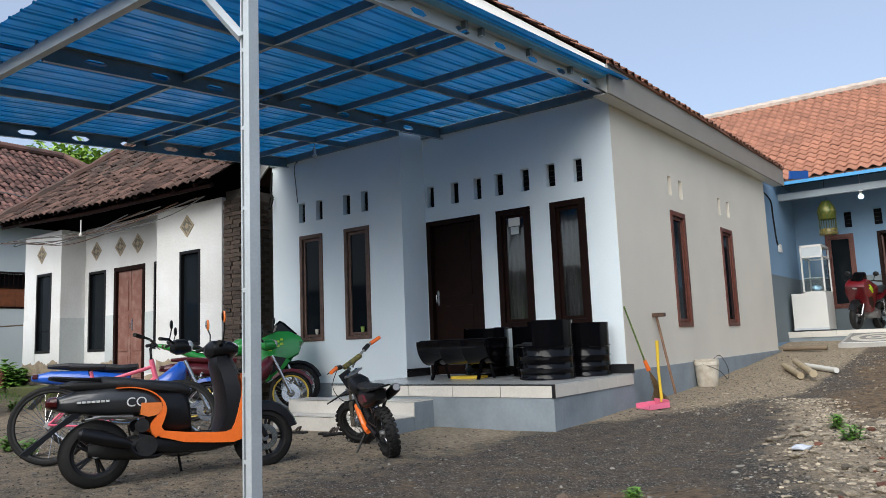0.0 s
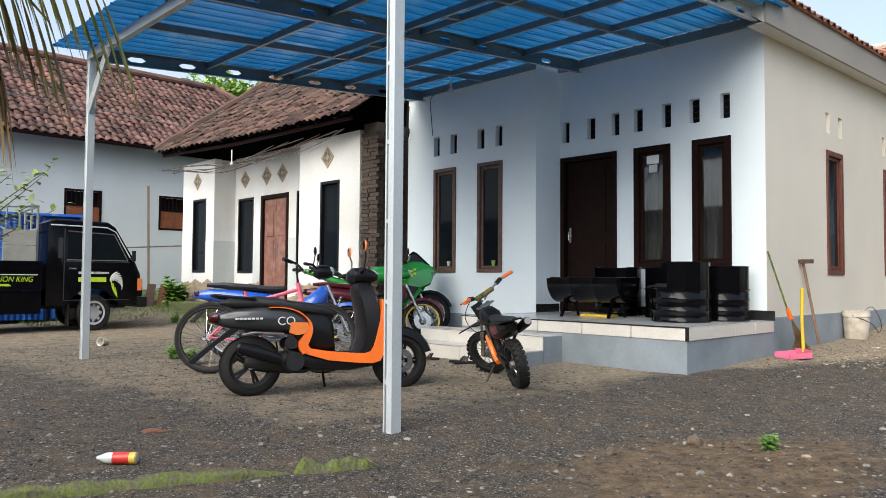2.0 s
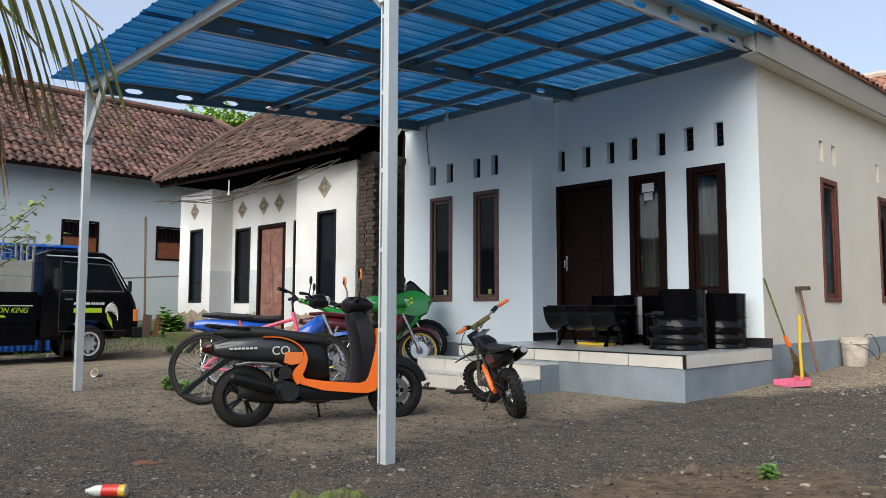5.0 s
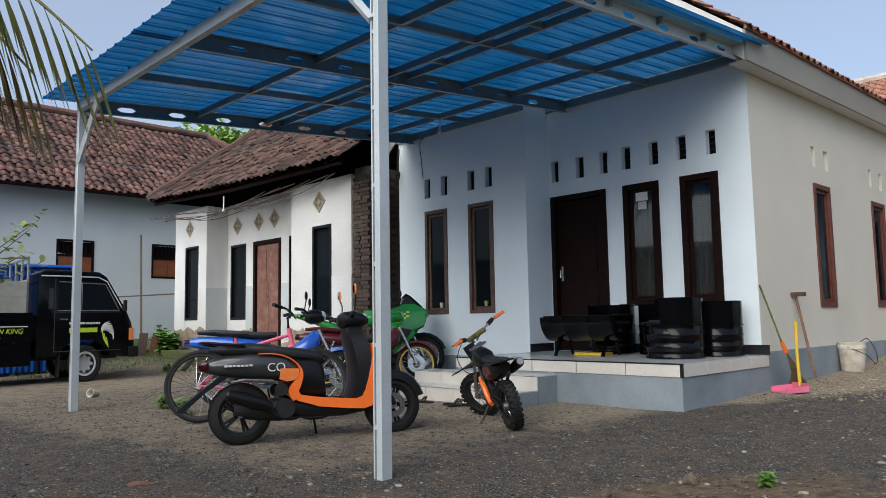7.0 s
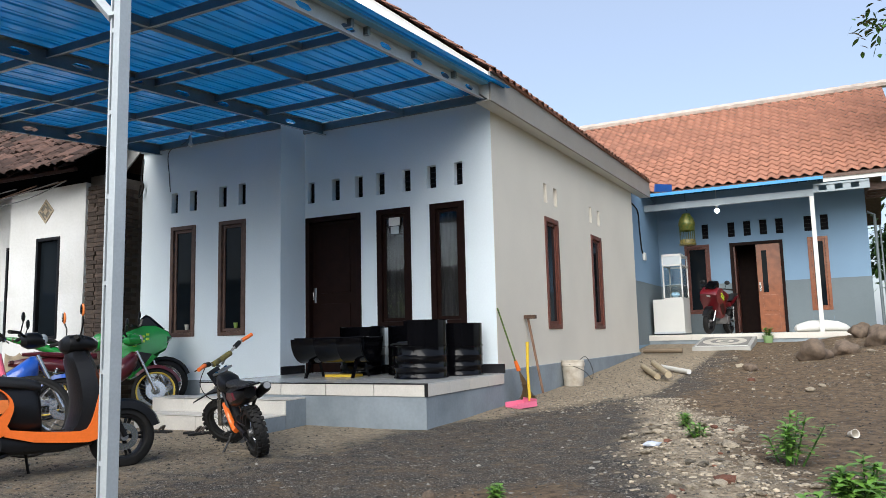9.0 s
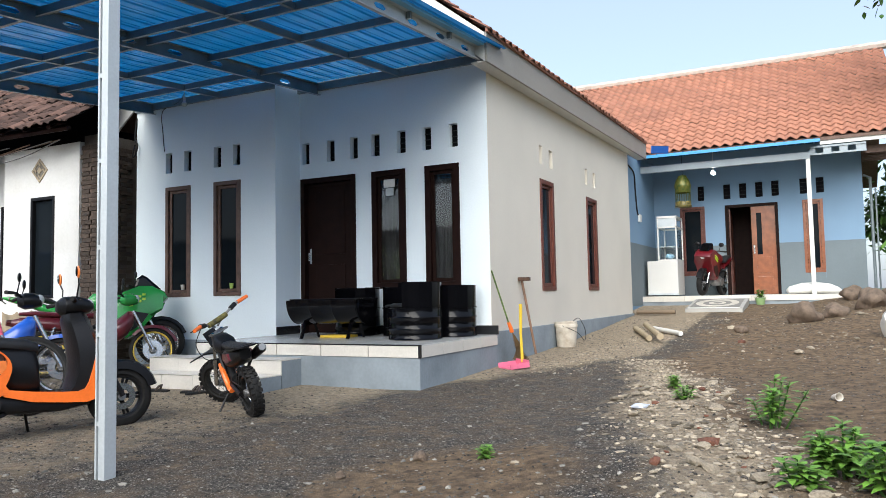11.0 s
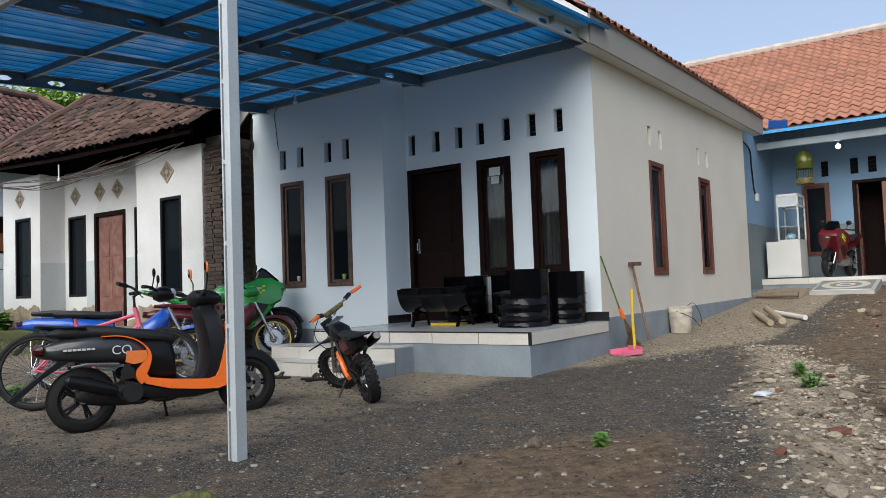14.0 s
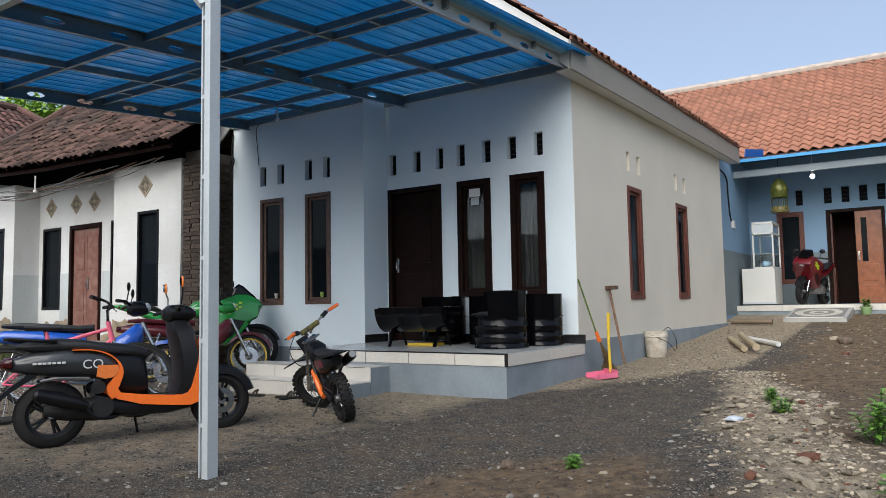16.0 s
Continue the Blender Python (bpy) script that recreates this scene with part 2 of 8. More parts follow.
# ---- mesh helpers ----
def part(name, bm, mat, parent=None, label="", smooth=False):
    bmesh.ops.recalc_face_normals(bm, faces=bm.faces[:])
    me = bpy.data.meshes.new(name)
    bm.to_mesh(me)
    bm.free()
    if smooth:
        for p in me.polygons:
            p.use_smooth = True
        me.set_sharp_from_angle(angle=radians(40))
    me.materials.append(mat)
    ob = new(name, me)
    if parent:
        ob.parent = parent
    if label:
        ob["label"] = label
    return ob


def thing(name, m, label, category, group="", kind=""):
    ob = new(name)
    ob.empty_display_size = 0.1
    ob.matrix_world = m
    return tagged(ob, label, category, group, kind)


def bx(bm, x0, x1, y0, y1, z0, z1, bevel=0.0, m=None):
    r = bmesh.ops.create_cube(bm, size=1.0)
    vs = r["verts"]
    for v in vs:
        v.co = Vector(((x0 + x1) / 2 + v.co.x * (x1 - x0), (y0 + y1) / 2 + v.co.y * (y1 - y0), (z0 + z1) / 2 + v.co.z * (z1 - z0)))
    if bevel:
        es = list({e for v in vs for e in v.link_edges})
        g = bmesh.ops.bevel(bm, geom=es, offset=bevel, segments=2, affect="EDGES", profile=0.7)
        vs = list({v for v in g["verts"]} | {v for v in vs if v.is_valid})
    if m is not None:
        for v in vs:
            v.co = m @ v.co
    return bm


def box(*a, **k):
    return bx(bmesh.new(), *a, **k)


def rod(bm, p0, p1, r0, r1=None, seg=10, cap=True):
    p0, p1 = Vector(p0), Vector(p1)
    d = p1 - p0
    if d.length < 1e-6:
        return bm
    m = Matrix.Translation((p0 + p1) / 2) @ d.to_track_quat("Z", "Y").to_matrix().to_4x4()
    bmesh.ops.create_cone(bm, cap_ends=cap, segments=seg, radius1=r0, radius2=r0 if r1 is None else r1, depth=d.length, matrix=m)
    return bm


def tube(bm, pts, r, seg=8):
    """A round bar along a line of points, r one number or one for each point."""
    pts = [Vector(p) for p in pts]
    rs = r if isinstance(r, (list, tuple)) else [r] * len(pts)
    rings = []
    up = Vector((0.13, 0.07, 0.99))
    for i, p in enumerate(pts):
        d = (pts[min(i + 1, len(pts) - 1)] - pts[max(i - 1, 0)]).normalized()
        a = d.cross(up)
        if a.length < 1e-3:
            a = d.cross(Vector((1, 0, 0)))
        a.normalize()
        b = d.cross(a)
        rings.append([bm.verts.new(p + rs[i] * (math.cos(2 * math.pi * k / seg) * a + math.sin(2 * math.pi * k / seg) * b)) for k in range(seg)])
    for i in range(len(rings) - 1):
        for k in range(seg):
            bm.faces.new((rings[i][k], rings[i][(k + 1) % seg], rings[i + 1][(k + 1) % seg], rings[i + 1][k]))
    bm.faces.new(rings[0])
    bm.faces.new(rings[-1][::-1])
    return bm


def curve_pts(ctrl, n=8):
    """A smooth line through control points."""
    P = [Vector(c) for c in ctrl]
    out = []
    for i in range(len(P) - 1):
        a, b, c, d = P[max(i - 1, 0)], P[i], P[i + 1], P[min(i + 2, len(P) - 1)]
        for k in range(n):
            t = k / n
            out.append(0.5 * (2 * b + (c - a) * t + (2 * a - 5 * b + 4 * c - d) * t * t + (3 * b - a - 3 * c + d) * t ** 3))
    out.append(P[-1])
    return out


def lathe(bm, prof, seg=24, m=None, a0=0.0, a1=2 * math.pi):
    """Turns a profile of (radius, height) round z."""
    full = abs(a1 - a0 - 2 * math.pi) < 1e-6
    n = seg if full else seg + 1
    rings = []
    for r, z in prof:
        ring = []
        for k in range(n):
            a = a0 + (a1 - a0) * k / seg
            v = Vector((r * math.cos(a), r * math.sin(a), z))
            ring.append(bm.verts.new(m @ v if m is not None else v))
        rings.append(ring)
    for i in range(len(rings) - 1):
        for k in range(seg):
            j = (k + 1) % n
            bm.faces.new((rings[i][k], rings[i][j], rings[i + 1][j], rings[i + 1][k]))
    return bm


def prism(bm, outline, w0, w1, m=None, bevel=0.0, axis="y"):
    """A plate with a side outline of (x, z) points, between w0 and w1 across."""
    a = [bm.verts.new((x, w0, z)) for x, z in outline]
    b = [bm.verts.new((x, w1, z)) for x, z in outline]
    n = len(outline)
    fa = bm.faces.new(a)
    fb = bm.faces.new(b[::-1])
    sides = [bm.faces.new((a[i], b[i], b[(i + 1) % n], a[(i + 1) % n])) for i in range(n)]
    vs = a + b
    if bevel:
        es = list(set(fa.edges) | set(fb.edges))
        g = bmesh.ops.bevel(bm, geom=es, offset=bevel, segments=2, affect="EDGES", profile=0.6, clamp_overlap=True)
        vs = list({v for v in g["verts"]} | {v for v in vs if v.is_valid})
    if m is not None:
        for v in vs:
            v.co = m @ v.co
    return bm


def loft(bm, rings, caps=True):
    """Joins rings of equal count into a skin."""
    R = [[bm.verts.new(p) for p in r] for r in rings]
    n = len(R[0])
    for i in range(len(R) - 1):
        for k in range(n):
            bm.faces.new((R[i][k], R[i][(k + 1) % n], R[i + 1][(k + 1) % n], R[i + 1][k]))
    if caps:
        bm.faces.new(R[0])
        bm.faces.new(R[-1][::-1])
    return bm


def body(bm, stations, seg=14, power=2.6):
    """A rounded body along x: stations of (x, low z, high z, half width, centre y)."""
    rings = []
    for x, z0, z1, w, *cy in stations:
        c = cy[0] if cy else 0.0
        ring = []
        for k in range(seg):
            a = 2 * math.pi * k / seg
            ca, sa = math.cos(a), math.sin(a)
            y = math.copysign(abs(ca) ** (2 / power), ca) * w
            z = math.copysign(abs(sa) ** (2 / power), sa) * (z1 - z0) / 2 + (z0 + z1) / 2
            ring.append((x, c + y, z))
        rings.append(ring)
    return loft(bm, rings)


def sheared(bm, fn):
    for v in bm.verts:
        v.co.z += fn(v.co)
    return bm


def wall(name, m, u0, u1, z0, z1, holes, thick, mat, label="", top=None):
    """A wall in its own plane (u along x, depth into +y) with openings that go through. top: extra outline (u, z) points of a gable."""
    bm = bmesh.new()
    us = sorted({u0, u1, *[h[0] for h in holes], *[h[1] for h in holes]})
    zs = sorted({z0, z1, *[h[2] for h in holes], *[h[3] for h in holes]})
    us, zs = [u for u in us if u0 <= u <= u1], [z for z in zs if z0 <= z <= z1]

    def solid(i, j):
        if not (0 <= i < len(us) - 1 and 0 <= j < len(zs) - 1):
            return False
        u, z = (us[i] + us[i + 1]) / 2, (zs[j] + zs[j + 1]) / 2
        return not any(h[0] < u < h[1] and h[2] < z < h[3] for h in holes)

    def quad(*ps):
        bm.faces.new([bm.verts.new(p) for p in ps])

    for i in range(len(us) - 1):
        for j in range(len(zs) - 1):
            if not solid(i, j):
                continue
            a, b, c, d = us[i], us[i + 1], zs[j], zs[j + 1]
            quad((a, 0, c), (b, 0, c), (b, 0, d), (a, 0, d))
            quad((a, thick, c), (a, thick, d), (b, thick, d), (b, thick, c))
            if not solid(i - 1, j):
                quad((a, 0, c), (a, 0, d), (a, thick, d), (a, thick, c))
            if not solid(i + 1, j):
                quad((b, 0, c), (b, thick, c), (b, thick, d), (b, 0, d))
            if not solid(i, j - 1):
                quad((a, 0, c), (a, thick, c), (b, thick, c), (b, 0, c))
            if not solid(i, j + 1):
                quad((a, 0, d), (b, 0, d), (b, thick, d), (a, thick, d))
    bmesh.ops.remove_doubles(bm, verts=bm.verts[:], dist=0.0005)
    if top:
        prism(bm, top, 0, thick)
    ob = part(name, bm, mat)
    ob.matrix_world = m
    return tagged(ob, label, "wall", kind="structure")


def smooth01(a, b, x):
    t = min(1, max(0, (x - a) / (b - a)))
    return t * t * (3 - 2 * t)


def rubble_line(y):
    """Where the strip of rubble between gravel and bare soil runs."""
    return 2.42 - 0.25 * max(-3.6, min(y, 2.6)) + 0.10 * math.sin(1.7 * y)


def ground_z(x, y):
    z = float(np.interp(y, [-9, -3.6, 0, 2.1, 4.7, 9.4, 12, 20], [-0.10, -0.03, 0.0, 0.05, 0.14, 0.42, 0.60, 0.62]))
    flat = min(z, 0.0)
    z = flat + (z - flat) * smooth01(-2.5, -0.3, x)
    z += 0.26 * smooth01(-9.6, -12.5, x) * smooth01(-2.5, 0.8, y) + 0.28 * smooth01(-12.5, -17, x)
    z += 0.22 * smooth01(2.2, 4.6, x) * smooth01(2, 8, y) * smooth01(13, 11, y)
    z += 0.10 * smooth01(1.4, 2.6, x) * smooth01(-4.5, -2.5, y) * smooth01(1.5, -0.5, y)
    if -20 < x < 10 and -8 < y < 13:
        rough = 0.02 + 0.05 * smooth01(1.0, 2.5, x)
        z += rough * 0.6 * noise.noise((x * 0.9, y * 0.9, 0)) + rough * 0.35 * noise.noise((x * 3.1, y * 3.1, 4))
    return z


# ---- ground ----
def build_ground():
    def axis(fine0, fine1, step, far):
        inner = list(np.arange(fine0, fine1 + 1e-6, step))
        outer = [1, 3, 7, 15, 40, 120, 400, 1500]
        return [fine0 - o for o in outer[::-1] if o <= far] + inner + [fine1 + o for o in outer if o <= far]

    xs, ys = axis(-19, 8, 0.15, 1500), axis(-7.5, 12.5, 0.15, 1500)
    verts = [(x, y, ground_z(x, y) if abs(x) < 60 and abs(y) < 60 else 0.0) for y in ys for x in xs]
    nx = len(xs)
    faces = [(j * nx + i, j * nx + i + 1, (j + 1) * nx + i + 1, (j + 1) * nx + i) for j in range(len(ys) - 1) for i in range(nx - 1)]
    me = bpy.data.meshes.new("ground")
    me.from_pydata(verts, [], faces)
    cov = me.color_attributes.new("cover", "FLOAT_COLOR", "POINT")
    for k, (x, y, z) in enumerate(verts):
        sandy = 0.95 * smooth01(-2.5, -0.9, y + 0.25 * x * (x < 0)) * smooth01(0.2, -0.7, x - 0.5 * max(0, y)) if x < 1.5 else 0
        sandy = max(sandy, 0.6 * smooth01(-5.5, -8, x))
        if -3.5 < x < 0.8 and -2.2 < y < 0.4:
            sandy = max(sandy, 0.85 * smooth01(-2.2, -1.4, y) * smooth01(0.3, -0.7, x))
        sandy = max(sandy, 0.52 * smooth01(-4.7, -3.7, y - 0.12 * (x + 2)) * smooth01(0.4, -0.9, x))
        band = rubble_line(y) + 0.22 * noise.noise((x * 2.2, y * 2.2, 7)) + 0.1 * noise.noise((x * 6, y * 6, 9))
        if -6.5 < y < 3.4:
            sandy = max(sandy, 0.9 * smooth01(0.7, 0.15, abs(x - band)) * smooth01(3.4, 1.8, y) * smooth01(-6.2, -4.2, y))
        if 0.9 < y < 9.6 and x < 1.6:
            sandy = max(sandy, smooth01(0.55, 0.1, x - 0.05 * y))
        soil = smooth01(-0.25, 0.35, x - band) * smooth01(-7.5, -4.5, y)
        soil = max(soil, 0.5 * smooth01(5, 9, y), 0.36, smooth01(0.95, 0.3, math.hypot(x - 1.8, (y + 3.1) * 0.7)))
        soil *= 1 - 0.65 * sandy
        grass = 0.75 * smooth01(-1.0, 0.6, y) * smooth01(-10, -12, x) + 0.8 * smooth01(-19, -30, x) + 0.9 * smooth01(12, 16, y) + 0.9 * smooth01(6, 9, x)
        cov.data[k].color = (sandy, soil, min(1, grass), 1)
    for p in me.polygons:
        p.use_smooth = True
    me.materials.append(ground_mat())
    return tagged(new("ground", me), "dark gravel yard with sandy and bare soil patches", "ground", kind="structure")


build_ground()

# ---- main house ----
PZ = 0.44        # porch floor
SX = -0.06       # face of the side wall
RY, BY = 1.95, 1.42   # faces of the recessed front wall and of the bay
CX, LX = -2.96, -5.62  # bay's right and left edges
EZ = 3.99        # eave
VENT = (2.81, 3.11)
rec_v = [(-2.91, -2.79), (-2.49, -2.36), (-2.10, -1.98), (-1.76, -1.63), (-1.36, -1.23), (-0.98, -0.85), (-0.59, -0.47)]
DOOR, F1, F2 = (-2.94, -2.02), (-1.76, -1.24), (-0.95, -0.46)
holes = [(*DOOR, PZ, 2.60), (*F1, 1.03, 2.60), (*F2, 1.03, 2.60)] + [(a, b, *VENT) for a, b in rec_v]
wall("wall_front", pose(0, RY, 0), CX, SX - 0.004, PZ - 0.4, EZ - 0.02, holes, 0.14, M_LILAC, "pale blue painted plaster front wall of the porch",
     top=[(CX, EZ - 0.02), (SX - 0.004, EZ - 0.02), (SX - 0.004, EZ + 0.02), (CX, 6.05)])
W1, W2 = (-5.00, -4.51), (-4.06, -3.57)
bay_v = [(-5.01, -4.88), (-4.64, -4.50), (-4.07, -3.93), (-3.71, -3.58)]
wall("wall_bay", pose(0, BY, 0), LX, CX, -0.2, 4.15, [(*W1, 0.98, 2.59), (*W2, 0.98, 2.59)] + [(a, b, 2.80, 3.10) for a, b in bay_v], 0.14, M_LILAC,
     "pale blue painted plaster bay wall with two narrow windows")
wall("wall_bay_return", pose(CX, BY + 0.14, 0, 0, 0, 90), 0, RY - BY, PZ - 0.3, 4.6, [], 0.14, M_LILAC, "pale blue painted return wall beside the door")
S1, S2 = (3.85, 4.46), (6.28, 6.94)
side_v = [(3.86, 4.00), (4.32, 4.48), (6.26, 6.40), (6.78, 6.94)]
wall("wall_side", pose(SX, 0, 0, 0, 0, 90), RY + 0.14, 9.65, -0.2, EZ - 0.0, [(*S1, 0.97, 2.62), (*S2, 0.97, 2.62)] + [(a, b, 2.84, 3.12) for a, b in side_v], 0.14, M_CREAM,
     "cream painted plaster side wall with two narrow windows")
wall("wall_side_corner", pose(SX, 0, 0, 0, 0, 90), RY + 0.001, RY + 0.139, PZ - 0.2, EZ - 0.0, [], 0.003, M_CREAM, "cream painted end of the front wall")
wall("wall_house_back", pose(0, 9.5, 0), LX, SX - 0.14, -0.2, EZ - 0.0, [], 0.15, M_CREAM, "plain rear wall")
wall("wall_house_party", pose(LX + 0.14, 0, 0, 0, 0, 90), BY + 0.14, 9.5, -0.2, 4.4, [], 0.14, M_CREAM, "plain party wall")
tagged(part("floor_inside", box(LX + 0.15, SX - 0.15, RY + 0.15, 9.4, 0.30, 0.42), M_TILEG), "grey tiled floor inside the house", "floor", kind="structure")
tagged(part("ceiling", box(LX + 0.15, SX - 0.15, RY + 0.15, 9.4, 3.5, 3.55), M_WHITE), "white flat ceiling inside the house", "ceiling", kind="structure")
# plinth of the side wall, along the sloping ground
tagged(part("plinth", box(SX - 0.02, SX + 0.035, RY + 0.06, 9.66, -0.2, 0.47, bevel=0.008), M_PLINTH), "grey painted plinth band along the side wall", "plinth", kind="structure")
tagged(part("plinth", box(LX, CX - 0.0, BY - 0.035, BY + 0.02, -0.2, 0.37, bevel=0.008), M_PLINTH), "grey painted plinth band under the bay", "plinth", kind="structure")


# porch: base, edge tiles, floor tiles, steps
porch = thing("porch", pose(0, 0, 0), "raised porch with grey painted base and cream tiled edge", "porch", kind="structure")
part("base", box(CX, 0.0, 0.0, RY, -0.25, PZ - 0.13), M_PLINTH, porch, "grey painted masonry base")
part("slab", box(CX, 0.0, 0.004, RY, PZ - 0.128, PZ - 0.012), M_MORTAR, porch)
for i in range(5):
    a, b = CX + 0.01 + i * 0.59, CX + 0.59 * (i + 1)
    part("edge_tile", box(a, min(b, -0.014), -0.010, 0.003, PZ - 0.125, PZ - 0.01, bevel=0.002), M_TILEW, porch)
for i in range(4):
    a, b = 0.016 + i * 0.485, 0.485 * (i + 1) + 0.008
    part("edge_tile", box(0.001, 0.012, a, min(b, RY), PZ - 0.125, PZ - 0.01, bevel=0.002), M_TILEW, porch)
part("corner_strip", box(-0.013, 0.013, -0.012, 0.014, PZ - 0.128, PZ - 0.008), M_BLACKT, porch, "thin black corner strip")
for i in range(8):
    for j in range(5):
        part("floor_tile", box(CX + 0.003 + i * 0.37, min(CX + 0.367 + i * 0.37, 0.008), 0.022 + j * 0.39, min(0.408 + j * 0.39, RY - 0.016), PZ - 0.014, PZ, bevel=0.0015), M_TILEG, porch)
part("nosing", box(CX, 0.012, -0.014, 0.02, PZ - 0.009, PZ + 0.002), M_BLACKT, porch, "black nosing strip")
tagged(part("baseboard", box(DOOR[1] + 0.03, SX + 0.09, RY - 0.022, RY - 0.002, PZ, PZ + 0.11, bevel=0.003), M_BLACKT), "black tile baseboard along the porch wall", "baseboard", kind="structure")
tagged(part("baseboard", box(CX + 0.002, CX + 0.018, BY, RY - 0.03, PZ, PZ + 0.11, bevel=0.003), M_BLACKT), "black tile baseboard along the porch wall", "baseboard", kind="structure")

steps = thing("entrance_steps", pose(0, 0, 0), "cream tiled entrance steps beside the porch", "steps", kind="structure")
STX0, STX1 = -3.35, -1.45
for k, (z, yy) in enumerate(((0.29, -0.33), (0.145, -0.66))):
    x0 = STX0 + 0.1 * k
    part("step_core", box(x0 + 0.01, STX1 - 0.01, yy + 0.012, -0.003 if k == 0 else -0.325, -0.2, z - 0.013), M_MORTAR, steps)
    for i in range(4):
        w = (STX1 - x0) / 4
        part("riser_tile", box(x0 + i * w + 0.002, x0 + (i + 1) * w - 0.002, yy, yy + 0.011, -0.1 if k else z - 0.16, z - 0.002, bevel=0.002), M_TILEW, steps)
        part("tread_tile", box(x0 + i * w + 0.002, x0 + (i + 1) * w - 0.002, yy, -0.004 if k == 0 else -0.328, z - 0.012, z, bevel=0.002), M_TILEW, steps)
    part("step_cheek", box(STX1 - 0.01, STX1, yy + 0.012, 0.0 if k == 0 else -0.33, -0.2, z - 0.014), M_PLINTH, steps, "grey painted cheek")


def narrow_window(name, m, w, h, mat, label, curtain=False, frame=0.055, inset=0.02, pot=None):
    """A tall fixed window: frame, sash, pane, sill; origin at the lower left of the opening's outer face."""
    t = thing(name, m, label, "window", kind="structure")
    bm = bmesh.new()
    for a in ((0, frame, 0, h), (w - frame, w, 0, h), (frame, w - frame, 0, frame), (frame, w - frame, h - frame, h)):
        bx(bm, a[0], a[1], -0.018, 0.10, a[2], a[3], 0.006)
    part("window_frame", bm, mat, t)
    bm = bmesh.new()
    f2 = frame + 0.045
    g = frame + 0.004
    for a in ((g, f2, g, h - g), (w - f2, w - g, g, h - g), (f2, w - f2, g, f2), (f2, w - f2, h - f2, h - g)):
        bx(bm, a[0], a[1], 0.015, 0.055, a[2], a[3], 0.004)
    part("sash", bm, mat, t)
    p_ = part("pane", box(f2 - 0.01, w - f2 + 0.01, 0.034, 0.040, f2 - 0.01, h - f2 + 0.01), glass("window_glass", (0.8, 0.85, 0.85)) if curtain else M_GLASS, t)
    if curtain:
        p_.visible_shadow = False
        bm = bmesh.new()
        n = 28
        lo = [bm.verts.new((0.02 + (w - 0.04) * k / n, 0.135 + 0.012 * math.sin(k * 1.5) + 0.006 * math.sin(k * 0.7), 0.01)) for k in range(n + 1)]
        hi = [bm.verts.new((v.co.x, v.co.y, h - 0.02)) for v in lo]
        for k in range(n):
            bm.faces.new((lo[k], lo[k + 1], hi[k + 1], hi[k]))
        part("curtain", bm, M_CURTAIN, t, "grey gathered curtain", smooth=True)
    return t


def vents(name, m, spans, z0, z1, back):
    for a, b in spans:
        t = thing(name, m, "small upright ventilation opening with dark mesh", "vent", "ventilation openings", kind="structure")
        # Black sheet in place of the unlit inside of the opening.
        part("backing", box(a - 0.0, b + 0.0, back, back + 0.01, z0, z1), M_DARK, t)
        bm = bmesh.new()
        for k in range(1, 4):
            bx(bm, a, b, back - 0.012, back - 0.004, z0 + (z1 - z0) * k / 4 - 0.004, z0 + (z1 - z0) * k / 4 + 0.004)
        part("mesh", bm, M_IRON, t)


for k, (a, b) in enumerate((W1, W2)):
    narrow_window(f"window_{k + 1}", pose(a, BY, 0.98), b - a, 1.61, M_WOODG, "tall narrow window with brown wooden frame and dark glass")
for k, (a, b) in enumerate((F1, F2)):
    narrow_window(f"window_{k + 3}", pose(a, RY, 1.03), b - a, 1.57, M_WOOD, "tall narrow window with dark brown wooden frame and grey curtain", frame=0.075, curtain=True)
for k, (a, b) in enumerate((S1, S2)):
    narrow_window(f"window_{k + 5}", pose(SX, a, 0.97, 0, 0, 90), b - a, 1.65, M_WOODM, "tall narrow window with red-brown wooden frame in the cream wall", frame=0.07)
vents("wall_vent", pose(0, RY, 0), rec_v, *VENT, 0.09)
vents("wall_vent", pose(0, BY, 0), bay_v, 2.80, 3.10, 0.09)
for a, b in side_v:
    t = thing("wall_vent", pose(SX, 0, 0, 0, 0, 90), "small upright cream ventilation recess", "vent", "ventilation openings", kind="structure")
    part("backing", box(a, b, 0.10, 0.11, 2.84, 3.12), M_CREAM, t)


def panel_door(t, x0, x1, z0, z1, y, mat, rows=((0.06, 0.45), (0.52, 0.94)), handle=True, name="door_leaf", hinge=None):
    w, h = x1 - x0, z1 - z0
    bm = box(x0, x1, y, y + 0.04, z0, z1, bevel=0.003)
    leaf = part(name, bm, mat, t)
    for a, b in rows:
        bm = bmesh.new()
        bx(bm, x0 + 0.18 * w, x1 - 0.18 * w, y - 0.012, y + 0.005, z0 + a * h, z0 + b * h, 0.008)
        part("door_panel", bm, mat, leaf)
    if handle:
        bm = bmesh.new()
        bx(bm, x0 + 0.03, x0 + 0.07, y - 0.012, y, z0 + 0.46 * h, z0 + 0.56 * h, 0.004)
        rod(bm, (x0 + 0.05, y - 0.05, z0 + 0.53 * h), (x0 + 0.05, y - 0.05, z0 + 0.48 * h), 0.009)
        part("door_handle", bm, M_CHROME, leaf, "chrome lever handle")
    return leaf


